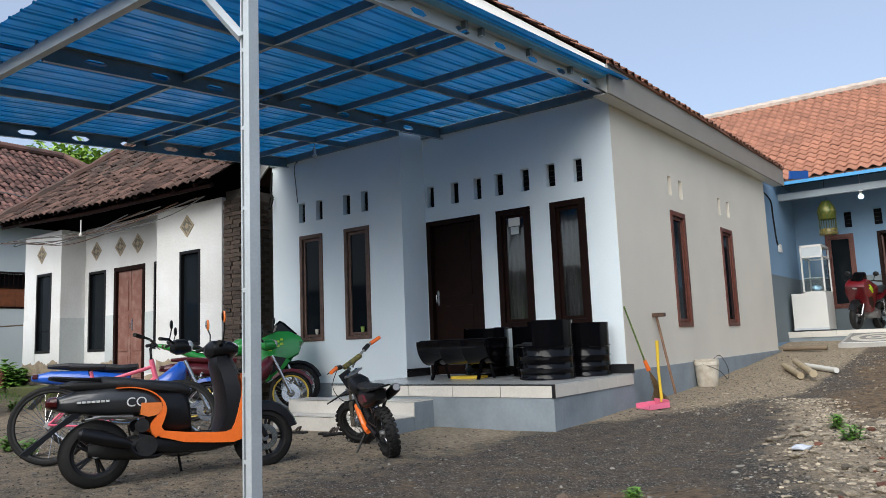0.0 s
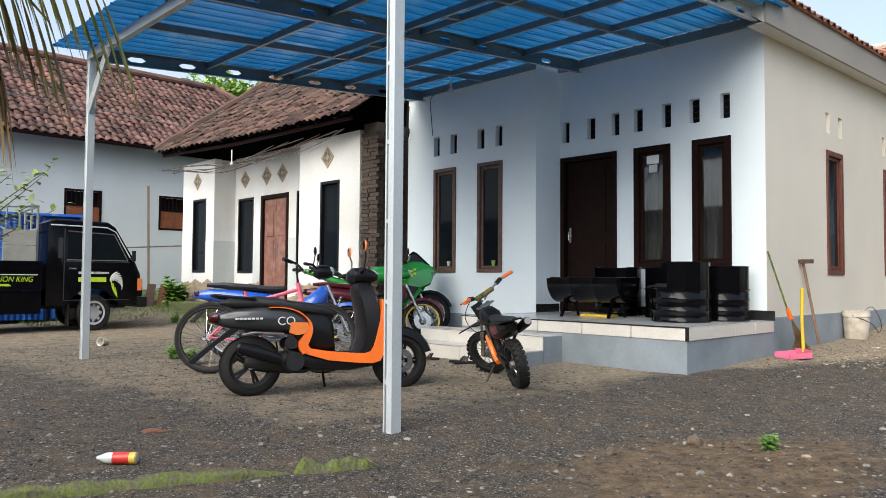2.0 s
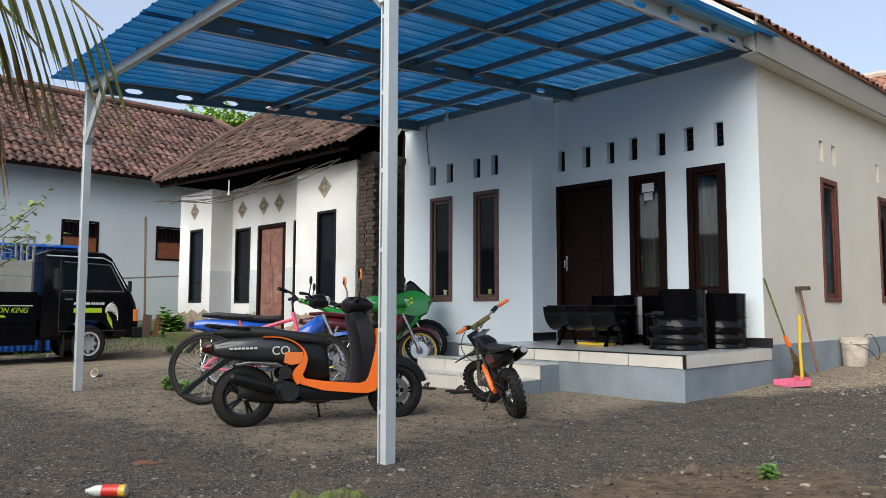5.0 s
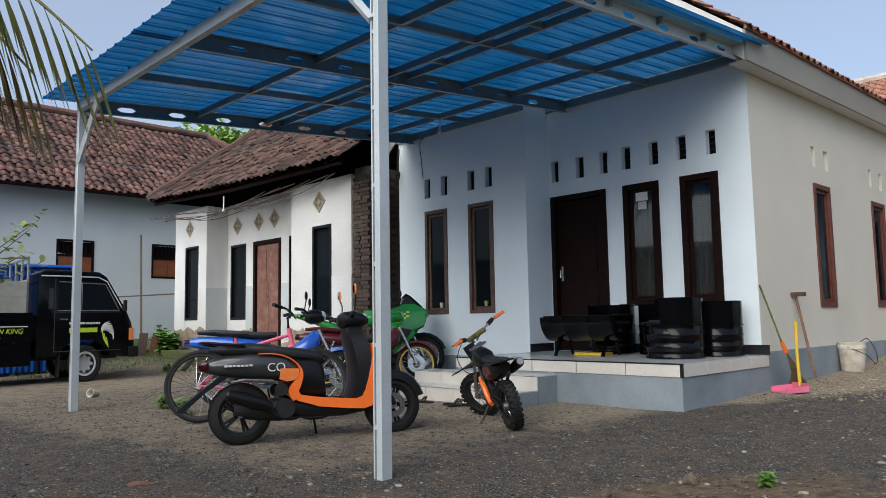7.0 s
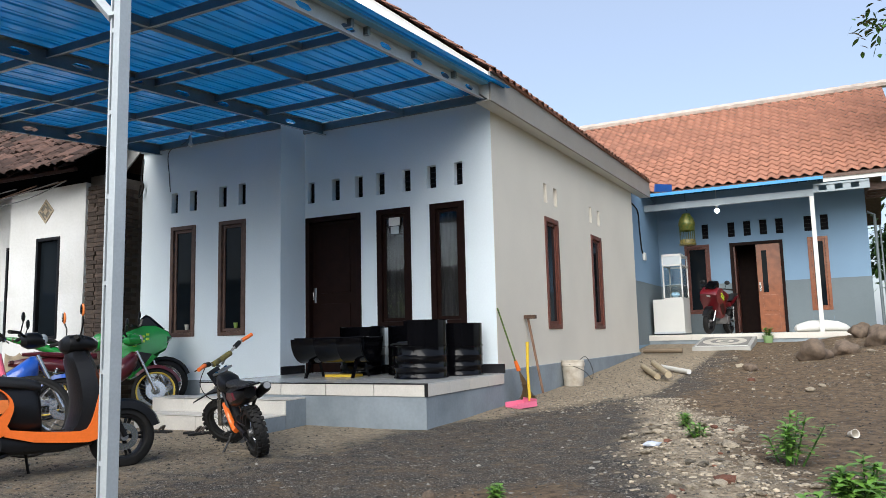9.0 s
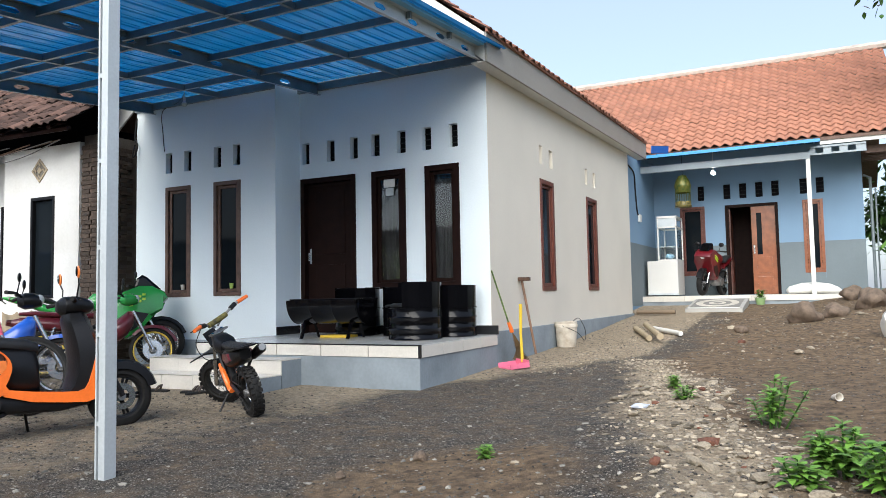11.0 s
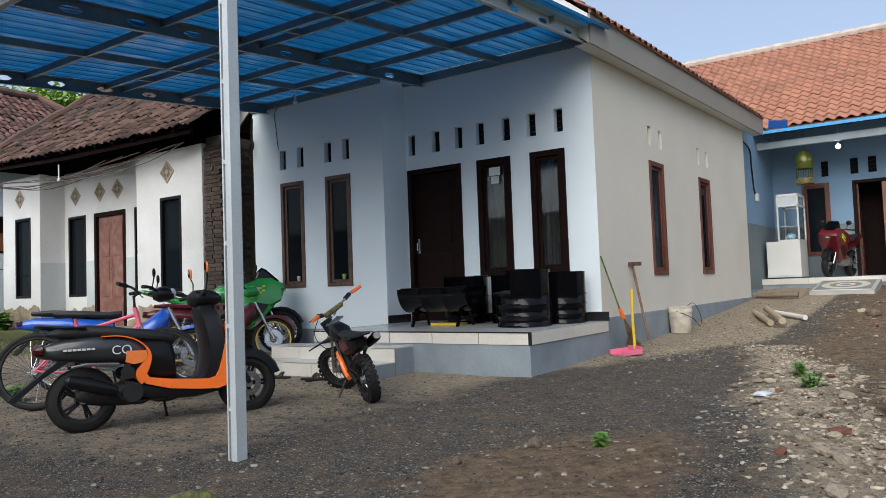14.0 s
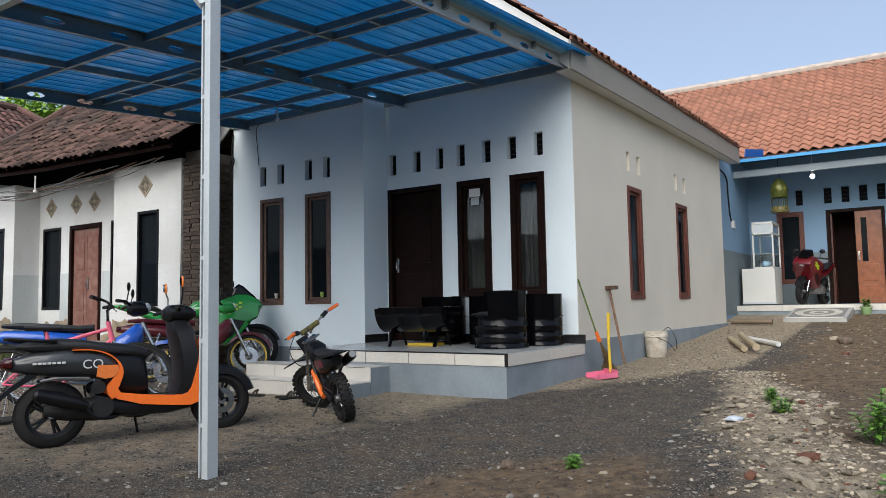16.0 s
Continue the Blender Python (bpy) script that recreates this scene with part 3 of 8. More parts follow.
d = thing("door_1", pose(0, RY, 0), "dark brown wooden front door standing in a dark frame", "door", kind="structure")
bm = bmesh.new()
for a in ((DOOR[0], DOOR[0] + 0.07, PZ, 2.6), (DOOR[1] - 0.07, DOOR[1], PZ, 2.6), (DOOR[0] + 0.07, DOOR[1] - 0.07, 2.53, 2.6)):
    bx(bm, a[0], a[1], -0.018, 0.11, a[2], a[3], 0.006)
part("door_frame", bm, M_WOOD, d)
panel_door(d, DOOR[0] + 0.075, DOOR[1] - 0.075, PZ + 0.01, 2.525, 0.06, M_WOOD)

# ---- main roof ----
RS, EX, VY, RZ = 0.80, 0.13, 1.47, 4.03      # slope, eave, front verge, eave height
PIV = Matrix.Translation((0, VY, RZ)) @ Matrix.Rotation(radians(1.65), 4, "X") @ Matrix.Translation((0, -VY, -RZ))


def tile_mesh(name, w, l, amp, mat, thick=0.012, nx=7):
    """One clay pantile: an S wave across, lying in its own xy plane, y up the slope."""
    bm = bmesh.new()
    rows = []
    for s, dz in ((0, 0.014), (1, -0.012)):
        rows.append([bm.verts.new((w * (i / nx - 0.5) * 1.06, l * s * 1.12, amp * math.sin(2 * math.pi * i / nx) + dz + thick)) for i in range(nx + 1)])
    low = [bm.verts.new((v.co.x, v.co.y, v.co.z - thick)) for v in rows[0]]
    for i in range(nx):
        bm.faces.new((rows[0][i], rows[0][i + 1], rows[1][i + 1], rows[1][i]))
        bm.faces.new((low[i], low[i + 1], rows[0][i + 1], rows[0][i]))
    me = bpy.data.meshes.new(name)
    bm.to_mesh(me)
    bm.free()
    for p in me.polygons:
        p.use_smooth = len(p.vertices) == 4 and abs(p.normal.z) > 0.5
    me.materials.append(mat)
    return me


def tile_roof(owner, m, width, length, w, l, amp, mat, n_parts=0, jitter=0.006, keep=None, sag=0.0):
    """Pantiles on a slope whose lower left corner is at m's origin: x along the eave, y up the slope."""
    me = tile_mesh("tile", w, l, amp, mat)
    co = np.array([v.co for v in me.vertices])
    fa = [list(p.vertices) for p in me.polygons]
    rng = random.Random(7)
    verts, faces = [], []
    made = 0
    for j in range(int(length / l)):
        for i in range(int(width / w)):
            x, y = (i + 0.5) * w, j * l
            if keep and not keep(x, y):
                continue
            dz = rng.uniform(-jitter, jitter) - sag * math.sin(math.pi * x / width) * 1.0
            rot = rng.uniform(-jitter, jitter) * 4
            mm = m @ Matrix.Translation((x + rng.uniform(-jitter, jitter), y + rng.uniform(-jitter, jitter) * 2, dz)) @ Matrix.Rotation(rot, 4, "Z")
            if made < n_parts:
                ob = new("roof_tile", me)
                ob.parent = owner
                ob.matrix_local = mm
                made += 1
            else:
                base = len(verts)
                A = np.array(mm)
                verts += (co @ A[:3, :3].T + A[:3, 3]).tolist()
                faces += [[base + k for k in f] for f in fa]
    if faces:
        jm = bpy.data.meshes.new("roof_tiles")
        jm.from_pydata(verts, [], faces)
        for p in jm.polygons:
            p.use_smooth = True
        jm.materials.append(mat)
        ob = new("roof_tiles", jm)
        ob.parent = owner
        tagged(ob, kind="stuff")


def slope_frame(origin, along, up):
    a, u = Vector(along).normalized(), Vector(up).normalized()
    n = a.cross(u)
    return Matrix(((a.x, u.x, n.x, origin[0]), (a.y, u.y, n.y, origin[1]), (a.z, u.z, n.z, origin[2]), (0, 0, 0, 1)))


roof = thing("main_roof", PIV, "orange clay tile gable roof with white bargeboards", "roof", kind="structure")
RIX = -2.9
RIZ = RZ + RS * (EX - RIX)
bm = bmesh.new()
prism(bm, [(EX - 0.02, RZ - 0.03), (RIX, RIZ - 0.03), (-6.3, RIZ - 0.03 - RS * (RIX + 6.3) * 1.0), (-6.3, RIZ - 0.1 - RS * (RIX + 6.3)), (RIX, RIZ - 0.1), (EX - 0.02, RZ - 0.10)], VY + 0.03, 10.6)
part("roof_deck", bm, M_WOODG, roof)
bm = bmesh.new()
prism(bm, [(EX, RZ), (RIX, RIZ), (RIX, RIZ - 0.35), (EX, RZ - 0.35)], VY, VY + 0.03, bevel=0.004)
part("bargeboard", bm, M_WHITE, roof, "white painted bargeboard")
bm = bmesh.new()
prism(bm, [(RIX, RIZ), (-6.3, RIZ - RS * (RIX + 6.3)), (-6.3, RIZ - 0.3 - RS * (RIX + 6.3)), (RIX, RIZ - 0.36)], VY, VY + 0.03, bevel=0.004)
part("bargeboard", bm, M_WHITE, roof, "white painted bargeboard")
part("fascia", box(EX, EX + 0.03, VY, 10.6, RZ - 0.355, RZ, bevel=0.004), M_FASCIA, roof, "grey cream fascia board, colour darkened to carry its shade")
part("soffit", box(SX + 0.0, EX, VY + 0.03, 10.6, RZ - 0.345, RZ - 0.33), M_WHITE, roof, "cream painted soffit")
part("verge_soffit", sheared(box(-3.0, EX, VY + 0.03, RY - 0.004, RZ - 0.34, RZ - 0.325), lambda c: RS * (EX - c.x) * 0.985), M_WHITE, roof, "cream painted soffit")
part("eave_filler", box(EX + 0.028, EX + 0.062, VY - 0.03, 10.6, RZ - 0.012, RZ + 0.04, bevel=0.006), M_TERRA, roof, "orange clay strip under the eave tiles")
tile_roof(roof, slope_frame((EX + 0.07, VY - 0.06, RZ + 0.0), (0, 1, 0), (-1, 0, RS)), 9.1, 4.0, 0.215, 0.27, 0.022, M_TERRA, n_parts=120)
bm = bmesh.new()
tube(bm, [(RIX, VY - 0.08, RIZ + 0.05), (RIX, 10.6, RIZ + 0.05)], 0.1, 10)
part("ridge_cap", bm, M_RIDGE, roof)

# ---- carport ----
GX = [-5.25, -3.94, -2.62, -1.31, 0.0]   # members that run towards the house
CSL = 0.083                              # fall towards the yard


def cz(y):
    return 3.31 + CSL * (y + 3.54)


carport = thing("carport", pose(0, 0, 0), "steel carport with blue corrugated sheet roof on slim posts", "carport", kind="structure")


def girder(x, depth, mat, label=""):
    """A channel along y with lozenge holes in its web, sloping with the roof."""
    y0, y1 = -3.6, (RY - 0.02 if x > CX else BY - 0.02)
    hs = [(y0 + 0.35 + 0.62 * k, y0 + 0.57 + 0.62 * k) for k in range(int((y1 - y0 - 0.4) / 0.62))]
    bm = bmesh.new()
    t = 0.006
    yy = y0
    zc, hh = depth / 2, 0.028
    for a, b in hs + [(y1, y1)]:
        if a > yy:
            bx(bm, x - t / 2, x + t / 2, yy, a, 0, depth)
        if b > a:
            m_ = (b - a) * 0.22
            for o in ([(a, 0), (b, 0), (b, zc), (b - m_, zc - hh), (a + m_, zc - hh), (a, zc)], [(a, depth), (a, zc), (a + m_, zc + hh), (b - m_, zc + hh), (b, zc), (b, depth)]):
                p = [bm.verts.new((x - t / 2, u, v)) for u, v in o]
                q = [bm.verts.new((x + t / 2, u, v)) for u, v in o]
                bm.faces.new(p)
                bm.faces.new(q[::-1])
                for k in range(6):
                    bm.faces.new((p[k], q[k], q[(k + 1) % 6], p[(k + 1) % 6]))
        yy = b
    bx(bm, x - 0.002, x + 0.05, y0, y1, -0.004, 0.002)
    bx(bm, x - 0.002, x + 0.05, y0, y1, depth - 0.002, depth + 0.004)
    sheared(bm, lambda c: cz(c.y))
    part("girder", bm, mat, carport, label)
    lip = box(x + 0.03, x + 0.052, y0, y1, -0.010, -0.005)
    part("lip", sheared(lip, lambda c: cz(c.y)), M_STEELW, carport, "bright lower lip of the channel")


for x in (GX[0], GX[2], GX[4]):
    girder(x, 0.15, M_STEELW if x == GX[4] else M_GALV, "perforated steel channel girder")
for x in (GX[1], GX[3]):
    bm = box(x - 0.022, x + 0.022, -3.6, (RY if x > CX else BY) - 0.02, 0.07, 0.14)
    part("rail", sheared(bm, lambda c: cz(c.y)), M_GALV, carport)


def cross(y, dz0, dz1, mat=M_GALV, name="purlin", w=0.022):
    bm = box(GX[0], GX[4] + 0.05, y - w, y + w, dz0, dz1)
    lip = box(GX[0], GX[4] + 0.05, y - w - 0.006, y - w + 0.012, dz0 - 0.005, dz0 - 0.001)
    part("lip", sheared(lip, lambda c: cz(c.y)), M_STEELW, carport, "bright lower lip of the channel")
    return part(name, sheared(bm, lambda c: cz(c.y)), mat, carport)


cross(-2.25, 0.075, 0.15)
for dy in (-0.13, 0.13):
    cross(-1.15 + dy, 0.075, 0.15)
for x in (-4.6, -3.3, -2.0, -0.7):
    bm = box(x - 0.02, x + 0.02, -1.27, -1.03, 0.08, 0.14)
    part("strut", sheared(bm, lambda c: cz(c.y)), M_GALV, carport)
cross(-0.15, 0.075, 0.15)
cross(0.75, 0.075, 0.15)
part("wall_angle", box(LX, CX, BY - 0.045, BY - 0.002, cz(BY) + 0.06, cz(BY) + 0.158), M_GALV, carport)
part("wall_angle", box(CX, SX, RY - 0.045, RY - 0.002, cz(RY) + 0.06, cz(RY) + 0.19), M_GALV, carport)
FB = box(GX[0] - 0.06, GX[4] + 0.06, -3.67, -3.61, 3.32, 3.42, bevel=0.004)
part("front_beam", FB, M_STEELW, carport, "pale grey steel front beam")
for k in range(9):
    x = GX[0] + 0.1 + k * 0.63
    bm = bmesh.new()
    rod(bm, (x, -3.64, 3.42), (x, -3.64, 3.475), 0.012)
    part("bolt", bm, M_GALV, carport)


def sheet(x0, x1, y0, y1, zf, pitch=0.19, amp=0.008):
    """A trapezoid-ribbed sheet; ribs run along y."""
    xs = []
    x = x0
    while x < x1:
        for f, h in ((0, 0), (0.30, 0), (0.36, 1), (0.46, 1), (0.52, 0), (0.70, 0), (0.73, 0.35), (0.77, 0.35), (0.80, 0)):
            xs.append((x + f * pitch, h * 2 * amp))
        x += pitch
    bm = bmesh.new()
    ys = list(np.linspace(y0, y1, 8))
    g = [[bm.verts.new((u, y, zf(y) + h)) for u, h in xs] for y in ys]
    for j in range(len(ys) - 1):
        for i in range(len(xs) - 1):
            bm.faces.new((g[j][i], g[j][i + 1], g[j + 1][i + 1], g[j + 1][i]))
    bmesh.ops.solidify(bm, geom=bm.faces[:], thickness=0.002)
    return bm


part("roof_sheet", sheet(-5.46, CX + 0.1, -4.0, BY - 0.004, lambda y: cz(y) + 0.165), M_BLUE, carport, "blue corrugated steel roof sheet")
part("roof_sheet", sheet(CX + 0.02, 0.10, -4.0, RY - 0.05, lambda y: cz(y) + 0.172), M_BLUE, carport, "blue corrugated steel roof sheet")
bm = box(0.06, 0.14, -4.0, RY - 0.5, 0.14, 0.22, bevel=0.01)
part("side_flashing", sheared(bm, lambda c: cz(c.y)), M_BLUEL, carport, "light blue folded edge flashing")

for px in (0.03, -5.29):
    p = thing("carport_post", pose(px, -3.62, 0), "slim light grey slotted steel post standing in the gravel", "post", "carport posts", kind="structure")
    zt = 3.33
    bm = bmesh.new()
    bx(bm, -0.042, -0.030, -0.038, 0.038, -0.06, zt, 0.002)
    bx(bm, -0.030, -0.012, 0.026, 0.038, -0.06, zt)
    bx(bm, -0.014, 0.036, -0.038, 0.038, -0.06, zt, 0.003)
    part("post_channel", bm, M_STEELW, p)
    for k in range(7):
        part("stiffener", box(-0.036, -0.010, -0.036, -0.028, 0.25 + 0.48 * k, 0.275 + 0.48 * k), M_STEELW, p)
    bm = bmesh.new()
    s = -1 if px > -1 else 1
    tube(bm, [(s * 0.03, -0.03, 2.74), (s * 0.62, -0.03, 3.36)], 0.033, 4)
    part("knee_brace", bm, M_STEELW, p)


# ---- old house ----
OY, OR_ = 1.0, 1.5
ow = (-7.49, -6.92)
wall("wall_old_block", pose(0, OY, 0), -8.17, -6.36, 0.0, 3.36, [(*ow, 1.0, 2.58)], 0.16, M_OLDWALL, "aged white plaster wall with broken top edge")
wall("wall_old_middle", pose(0, OR_, 0), -11.5, -8.17, 0.0, 3.5, [(-10.39, -9.32, 0.35, 2.6), (-11.35, -10.70, 0.98, 2.6), (-9.03, -8.60, 0.98, 2.6)], 0.16, M_OLDWALL, "aged white plaster wall of the old house")
wall("wall_old_left", pose(0, OY, 0), -13.03, -11.5, 0.0, 3.46, [(-12.50, -11.87, 0.99, 2.62)], 0.16, M_OLDWALL, "aged white plaster wall of the old house")
wall("wall_old_return", pose(-11.5, OY + 0.16, 0, 0, 0, 90), 0, 0.34, 0.0, 3.45, [], 0.16, M_OLDWALL, "aged white plaster return wall")
wall("wall_old_block_side", pose(-8.17, OY + 0.16, 0, 0, 0, 90), 0, 0.34, 0.0, 3.36, [], 0.16, M_OLDWALL, "aged white plaster return wall")
wall("wall_old_end", pose(-12.87, OY + 0.16, 0, 0, 0, 90), 0, 6.0, 0.0, 3.4, [], 0.16, M_OLDWALL, "aged plaster end wall")
wall("wall_old_rear", pose(0, 7.1, 0), -13.03, -6.2, 0.0, 3.4, [], 0.16, M_OLDWALL, "plain rear wall of the old house")
# grey painted lower band, broken at its foot
for nm, a, b, y in (("trim", -8.168, ow[0] - 0.002, OY), ("trim", ow[1] + 0.002, -6.36, OY), ("trim", -13.03, -12.502, OY), ("trim", -11.868, -11.5, OY), ("trim", -10.698, -10.392, OR_), ("trim", -9.318, -9.032, OR_)):
    tagged(part(nm, box(a, b, y - 0.004, y - 0.0005, 0.55, 1.68), M_OLDLOW if y == OR_ else M_OLDWALL), "grey painted lower band of the plaster wall", "trim", kind="structure")
tagged(part("trim", box(-11.4996, -11.494, OY, OR_, 0.6, 1.68), M_OLDLOW), "grey painted lower band of the plaster wall", "trim", kind="structure")
rng = random.Random(3)
foot = thing("stone_footing", pose(0, 0, 0), "rough stone footing showing under fallen plaster", "footing", kind="structure")
for a, b, y in ((-13.05, -11.48, OY), (-11.48, -10.42, OR_), (-8.2, -6.3, OY)):
    x = a
    while x < b:
        w = rng.uniform(0.16, 0.3)
        for k in range(3):
            h = 0.16
            z0 = 0.12 + k * 0.15
            if k == 2 and rng.random() < 0.5:
                continue
            bm = bmesh.new()
            bmesh.ops.create_icosphere(bm, subdivisions=2, radius=0.5)
            for v in bm.verts:
                v.co += v.co.normalized() * noise.noise(v.co * 3 + Vector((x * 9, k * 7, 0))) * 0.12
                v.co = Vector((x + w / 2 + v.co.x * w * 1.15, y - 0.012 + v.co.y * 0.07, z0 + h / 2 + v.co.z * h * 1.15))
            part("stone", bm, M_STONE, foot, smooth=True)
        x += w


bare = thing("bare_wall_patch", pose(0, 0, 0), "ragged patch of bare tan masonry under fallen plaster", "wall patch", kind="structure")
for a, b, y, top in ((-13.02, -11.52, OY, 0.80), (-11.48, -10.42, OR_, 0.74), (-9.30, -8.2, OR_, 0.70), (-8.16, -6.38, OY, 0.78)):
    n = int((b - a) / 0.06)
    up = [(a + (b - a) * k / n, top + 0.14 * noise.noise((a + k * 0.21, y, 1)) + 0.05 * noise.noise((k * 0.9, y, 5)) - 0.25 * smooth01(0.55, 0.95, noise.noise((a + k * 0.09, 3, y)) + 0.4)) for k in range(n + 1)]
    bm = bmesh.new()
    prism(bm, [(a, 0.2)] + up + [(b, 0.2)], y - 0.007, y - 0.0045)
    part("bare_masonry", bm, pm("bare_tan_masonry", (0.30, 0.24, 0.165), 0.95, scale=5, bump=0.35, bscale=18, col2=(0.17, 0.14, 0.10), fine=0.15), bare)


def old_window(name, m, w, h, mat=M_DARK):
    t = thing(name, m, "tall narrow window with dark frame and dark glass", "window", kind="structure")
    bm = bmesh.new()
    f = 0.05
    for a in ((0, f, 0, h), (w - f, w, 0, h), (f, w - f, 0, f), (f, w - f, h - f, h)):
        bx(bm, a[0], a[1], -0.01, 0.1, a[2], a[3], 0.004)
    part("window_frame", bm, M_PLASTIC, t)
    part("pane", box(f - 0.005, w - f + 0.005, 0.05, 0.056, f - 0.005, h - f + 0.005), M_GLASS, t)


old_window("window_7", pose(ow[0], OY, 1.0), ow[1] - ow[0], 1.58)
old_window("window_8", pose(-12.50, OY, 0.99), 0.63, 1.63)
old_window("window_9", pose(-11.35, OR_, 0.98), 0.65, 1.62)
old_window("window_10", pose(-9.03, OR_, 0.98), 0.43, 1.62)
d = thing("door_2", pose(0, OR_, 0), "worn red-brown panelled double door of the old house", "door", kind="structure")
M_OLDDOOR = pm("worn_brown_paint", (0.17, 0.075, 0.055), 0.55, scale=7, bump=0.08, bscale=70, col2=(0.27, 0.17, 0.14), split=0.62)
bm = bmesh.new()
for a in ((-10.39, -10.31, 0.35, 2.6), (-9.40, -9.32, 0.35, 2.6), (-10.31, -9.40, 2.52, 2.6)):
    bx(bm, a[0], a[1], -0.015, 0.1, a[2], a[3], 0.005)
part("door_frame", bm, M_WOOD, d)
for a, b in ((-10.305, -9.86), (-9.85, -9.405)):
    panel_door(d, a, b, 0.36, 2.515, 0.04, M_OLDDOOR, rows=((0.05, 0.24), (0.28, 0.60), (0.64, 0.94)), handle=a > -10)

M_VENTST = pm("sand_cement_block", (0.36, 0.30, 0.21), 0.9, var=0.1, scale=6, bump=0.1)


def diamond(x, y, z, s):
    t = thing("diamond_vent", pose(x, y - 0.004, z, 0, 45, 0), "diamond shaped pierced cement ventilation block", "vent", "diamond vents")
    bm = bmesh.new()
    f = s * 0.2
    for a in ((-s, s, s - f, s), (-s, s, -s, -s + f), (-s, -s + f, -s + f, s - f), (s - f, s, -s + f, s - f)):
        bx(bm, a[0], a[1], -0.012, 0.006, a[2], a[3])
    bx(bm, -s * 0.3, s * 0.3, -0.012, 0.006, -s * 0.3, s * 0.3)
    for a, b in ((-1, 1), (1, 1), (1, -1), (-1, -1)):
        bx(bm, min(a * s * 0.3, a * s * 0.8), max(a * s * 0.3, a * s * 0.8), -0.012, 0.004, b * s * 0.5 - 0.012, b * s * 0.5 + 0.012)
    part("frame", bm, M_VENTST, t)
    # Dark backing plate paints the shade of the pierced holes.
    part("backing", box(-s + 0.005, s - 0.005, -0.002, 0.0, -s + 0.005, s - 0.005), pm("vent_hole_shade", (0.17, 0.155, 0.13), 0.95), t)


diamond(-7.28, OY, 3.0, 0.135)
for x in (-9.57, -10.18, -11.07):
    diamond(x, OR_, 3.01, 0.135)
diamond(-12.3, OY, 3.03, 0.135)
diamond(-8.55, OR_, 3.0, 0.13)

# brick end wall between the two houses, each brick its own
bw = thing("brick_wall", pose(0, 0, 0), "crumbling old brick wall end in deep shade between the houses", "wall", kind="structure")
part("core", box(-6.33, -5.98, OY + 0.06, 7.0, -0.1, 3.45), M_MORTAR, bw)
bme = bmesh.new()
bx(bme, -0.108, 0.108, -0.05, 0.05, -0.031, 0.031, 0.006)
brick_me = bpy.data.meshes.new("brick")
bme.to_mesh(brick_me)
bme.free()
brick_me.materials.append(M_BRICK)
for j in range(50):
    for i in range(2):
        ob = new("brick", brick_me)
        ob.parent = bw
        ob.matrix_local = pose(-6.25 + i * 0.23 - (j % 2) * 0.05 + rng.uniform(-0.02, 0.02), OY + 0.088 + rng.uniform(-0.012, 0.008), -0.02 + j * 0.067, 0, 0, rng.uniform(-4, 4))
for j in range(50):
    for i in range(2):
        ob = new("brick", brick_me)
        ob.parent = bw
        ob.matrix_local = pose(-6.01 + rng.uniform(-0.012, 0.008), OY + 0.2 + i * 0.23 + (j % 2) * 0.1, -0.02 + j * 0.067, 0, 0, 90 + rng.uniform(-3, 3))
# Near-black sheet draws the shade deep in the gap.
tagged(part("wall_gap_back", box(-5.98, LX, 2.4, 2.5, -0.1, 4.2), M_DARK), "near-black panel standing in for the shade between the houses", "wall", kind="structure")

oldroof = thing("old_roof", Matrix.Translation((-5.95, 0, 3.5)) @ Matrix.Rotation(radians(1.8), 4, "Y") @ Matrix.Translation((5.95, 0, -3.5)), "sagging mossy brown clay tile roof of the old house", "roof", kind="structure")
OEY, OEZ, OSL = 0.45, 3.56, 0.76
HX0, HX1, HT = -13.2, -12.6, OEZ - 0.09 + OSL * 3.85
bm = bmesh.new()
lo = [bm.verts.new(p) for p in ((HX0 + 0.1, OEY, OEZ - 0.09), (-5.95, OEY, OEZ - 0.09), (-5.95, 4.3, HT), (HX1, 4.3, HT), (HX0 + 0.1, 8.0, OEZ - 0.09), (-5.95, 8.0, OEZ - 0.09))]
for f in ((0, 1, 2, 3), (0, 3, 4), (3, 2, 5, 4)):
    bm.faces.new([lo[q] for q in f])
bmesh.ops.solidify(bm, geom=bm.faces[:], thickness=0.05)
part("roof_deck", bm, M_WOOD, oldroof)
tile_roof(oldroof, slope_frame((-13.15, OEY - 0.08, OEZ - 0.06), (1, 0, 0), (0, 1, OSL)), 7.4, 4.8, 0.20, 0.24, 0.022, M_OLDTILE, n_parts=240, jitter=0.016, keep=lambda x, y: y < 0.5 + 7.0 * x, sag=0.05)
bm = bmesh.new()
tube(bm, [(HX0 + (HX1 - HX0) * q / 12, OEY - 0.05 + 3.85 * q / 12, OEZ - 0.03 + (HT - OEZ + 0.12) * q / 12 + 0.02 * (q % 2)) for q in range(13)], [0.085 + 0.012 * (q % 2) for q in range(13)], 7)
part("hip_ridge", bm, M_OLDTILE, oldroof)
bm = bmesh.new()
tube(bm, [(HX1, 4.3, HT + 0.1), (-5.9, 4.3, HT + 0.05)], 0.09, 7)
part("ridge_cap", bm, M_OLDTILE, oldroof)
for k, x in enumerate(np.arange(-12.9, -6.2, 0.55)):
    bm = bmesh.new()
    tube(bm, [(x, OEY - 0.02, OEZ - 0.12), (x, 1.6, OEZ - 0.12 + OSL * 1.15)], 0.028, 4)
    part("rafter", bm, M_WOOD, oldroof)
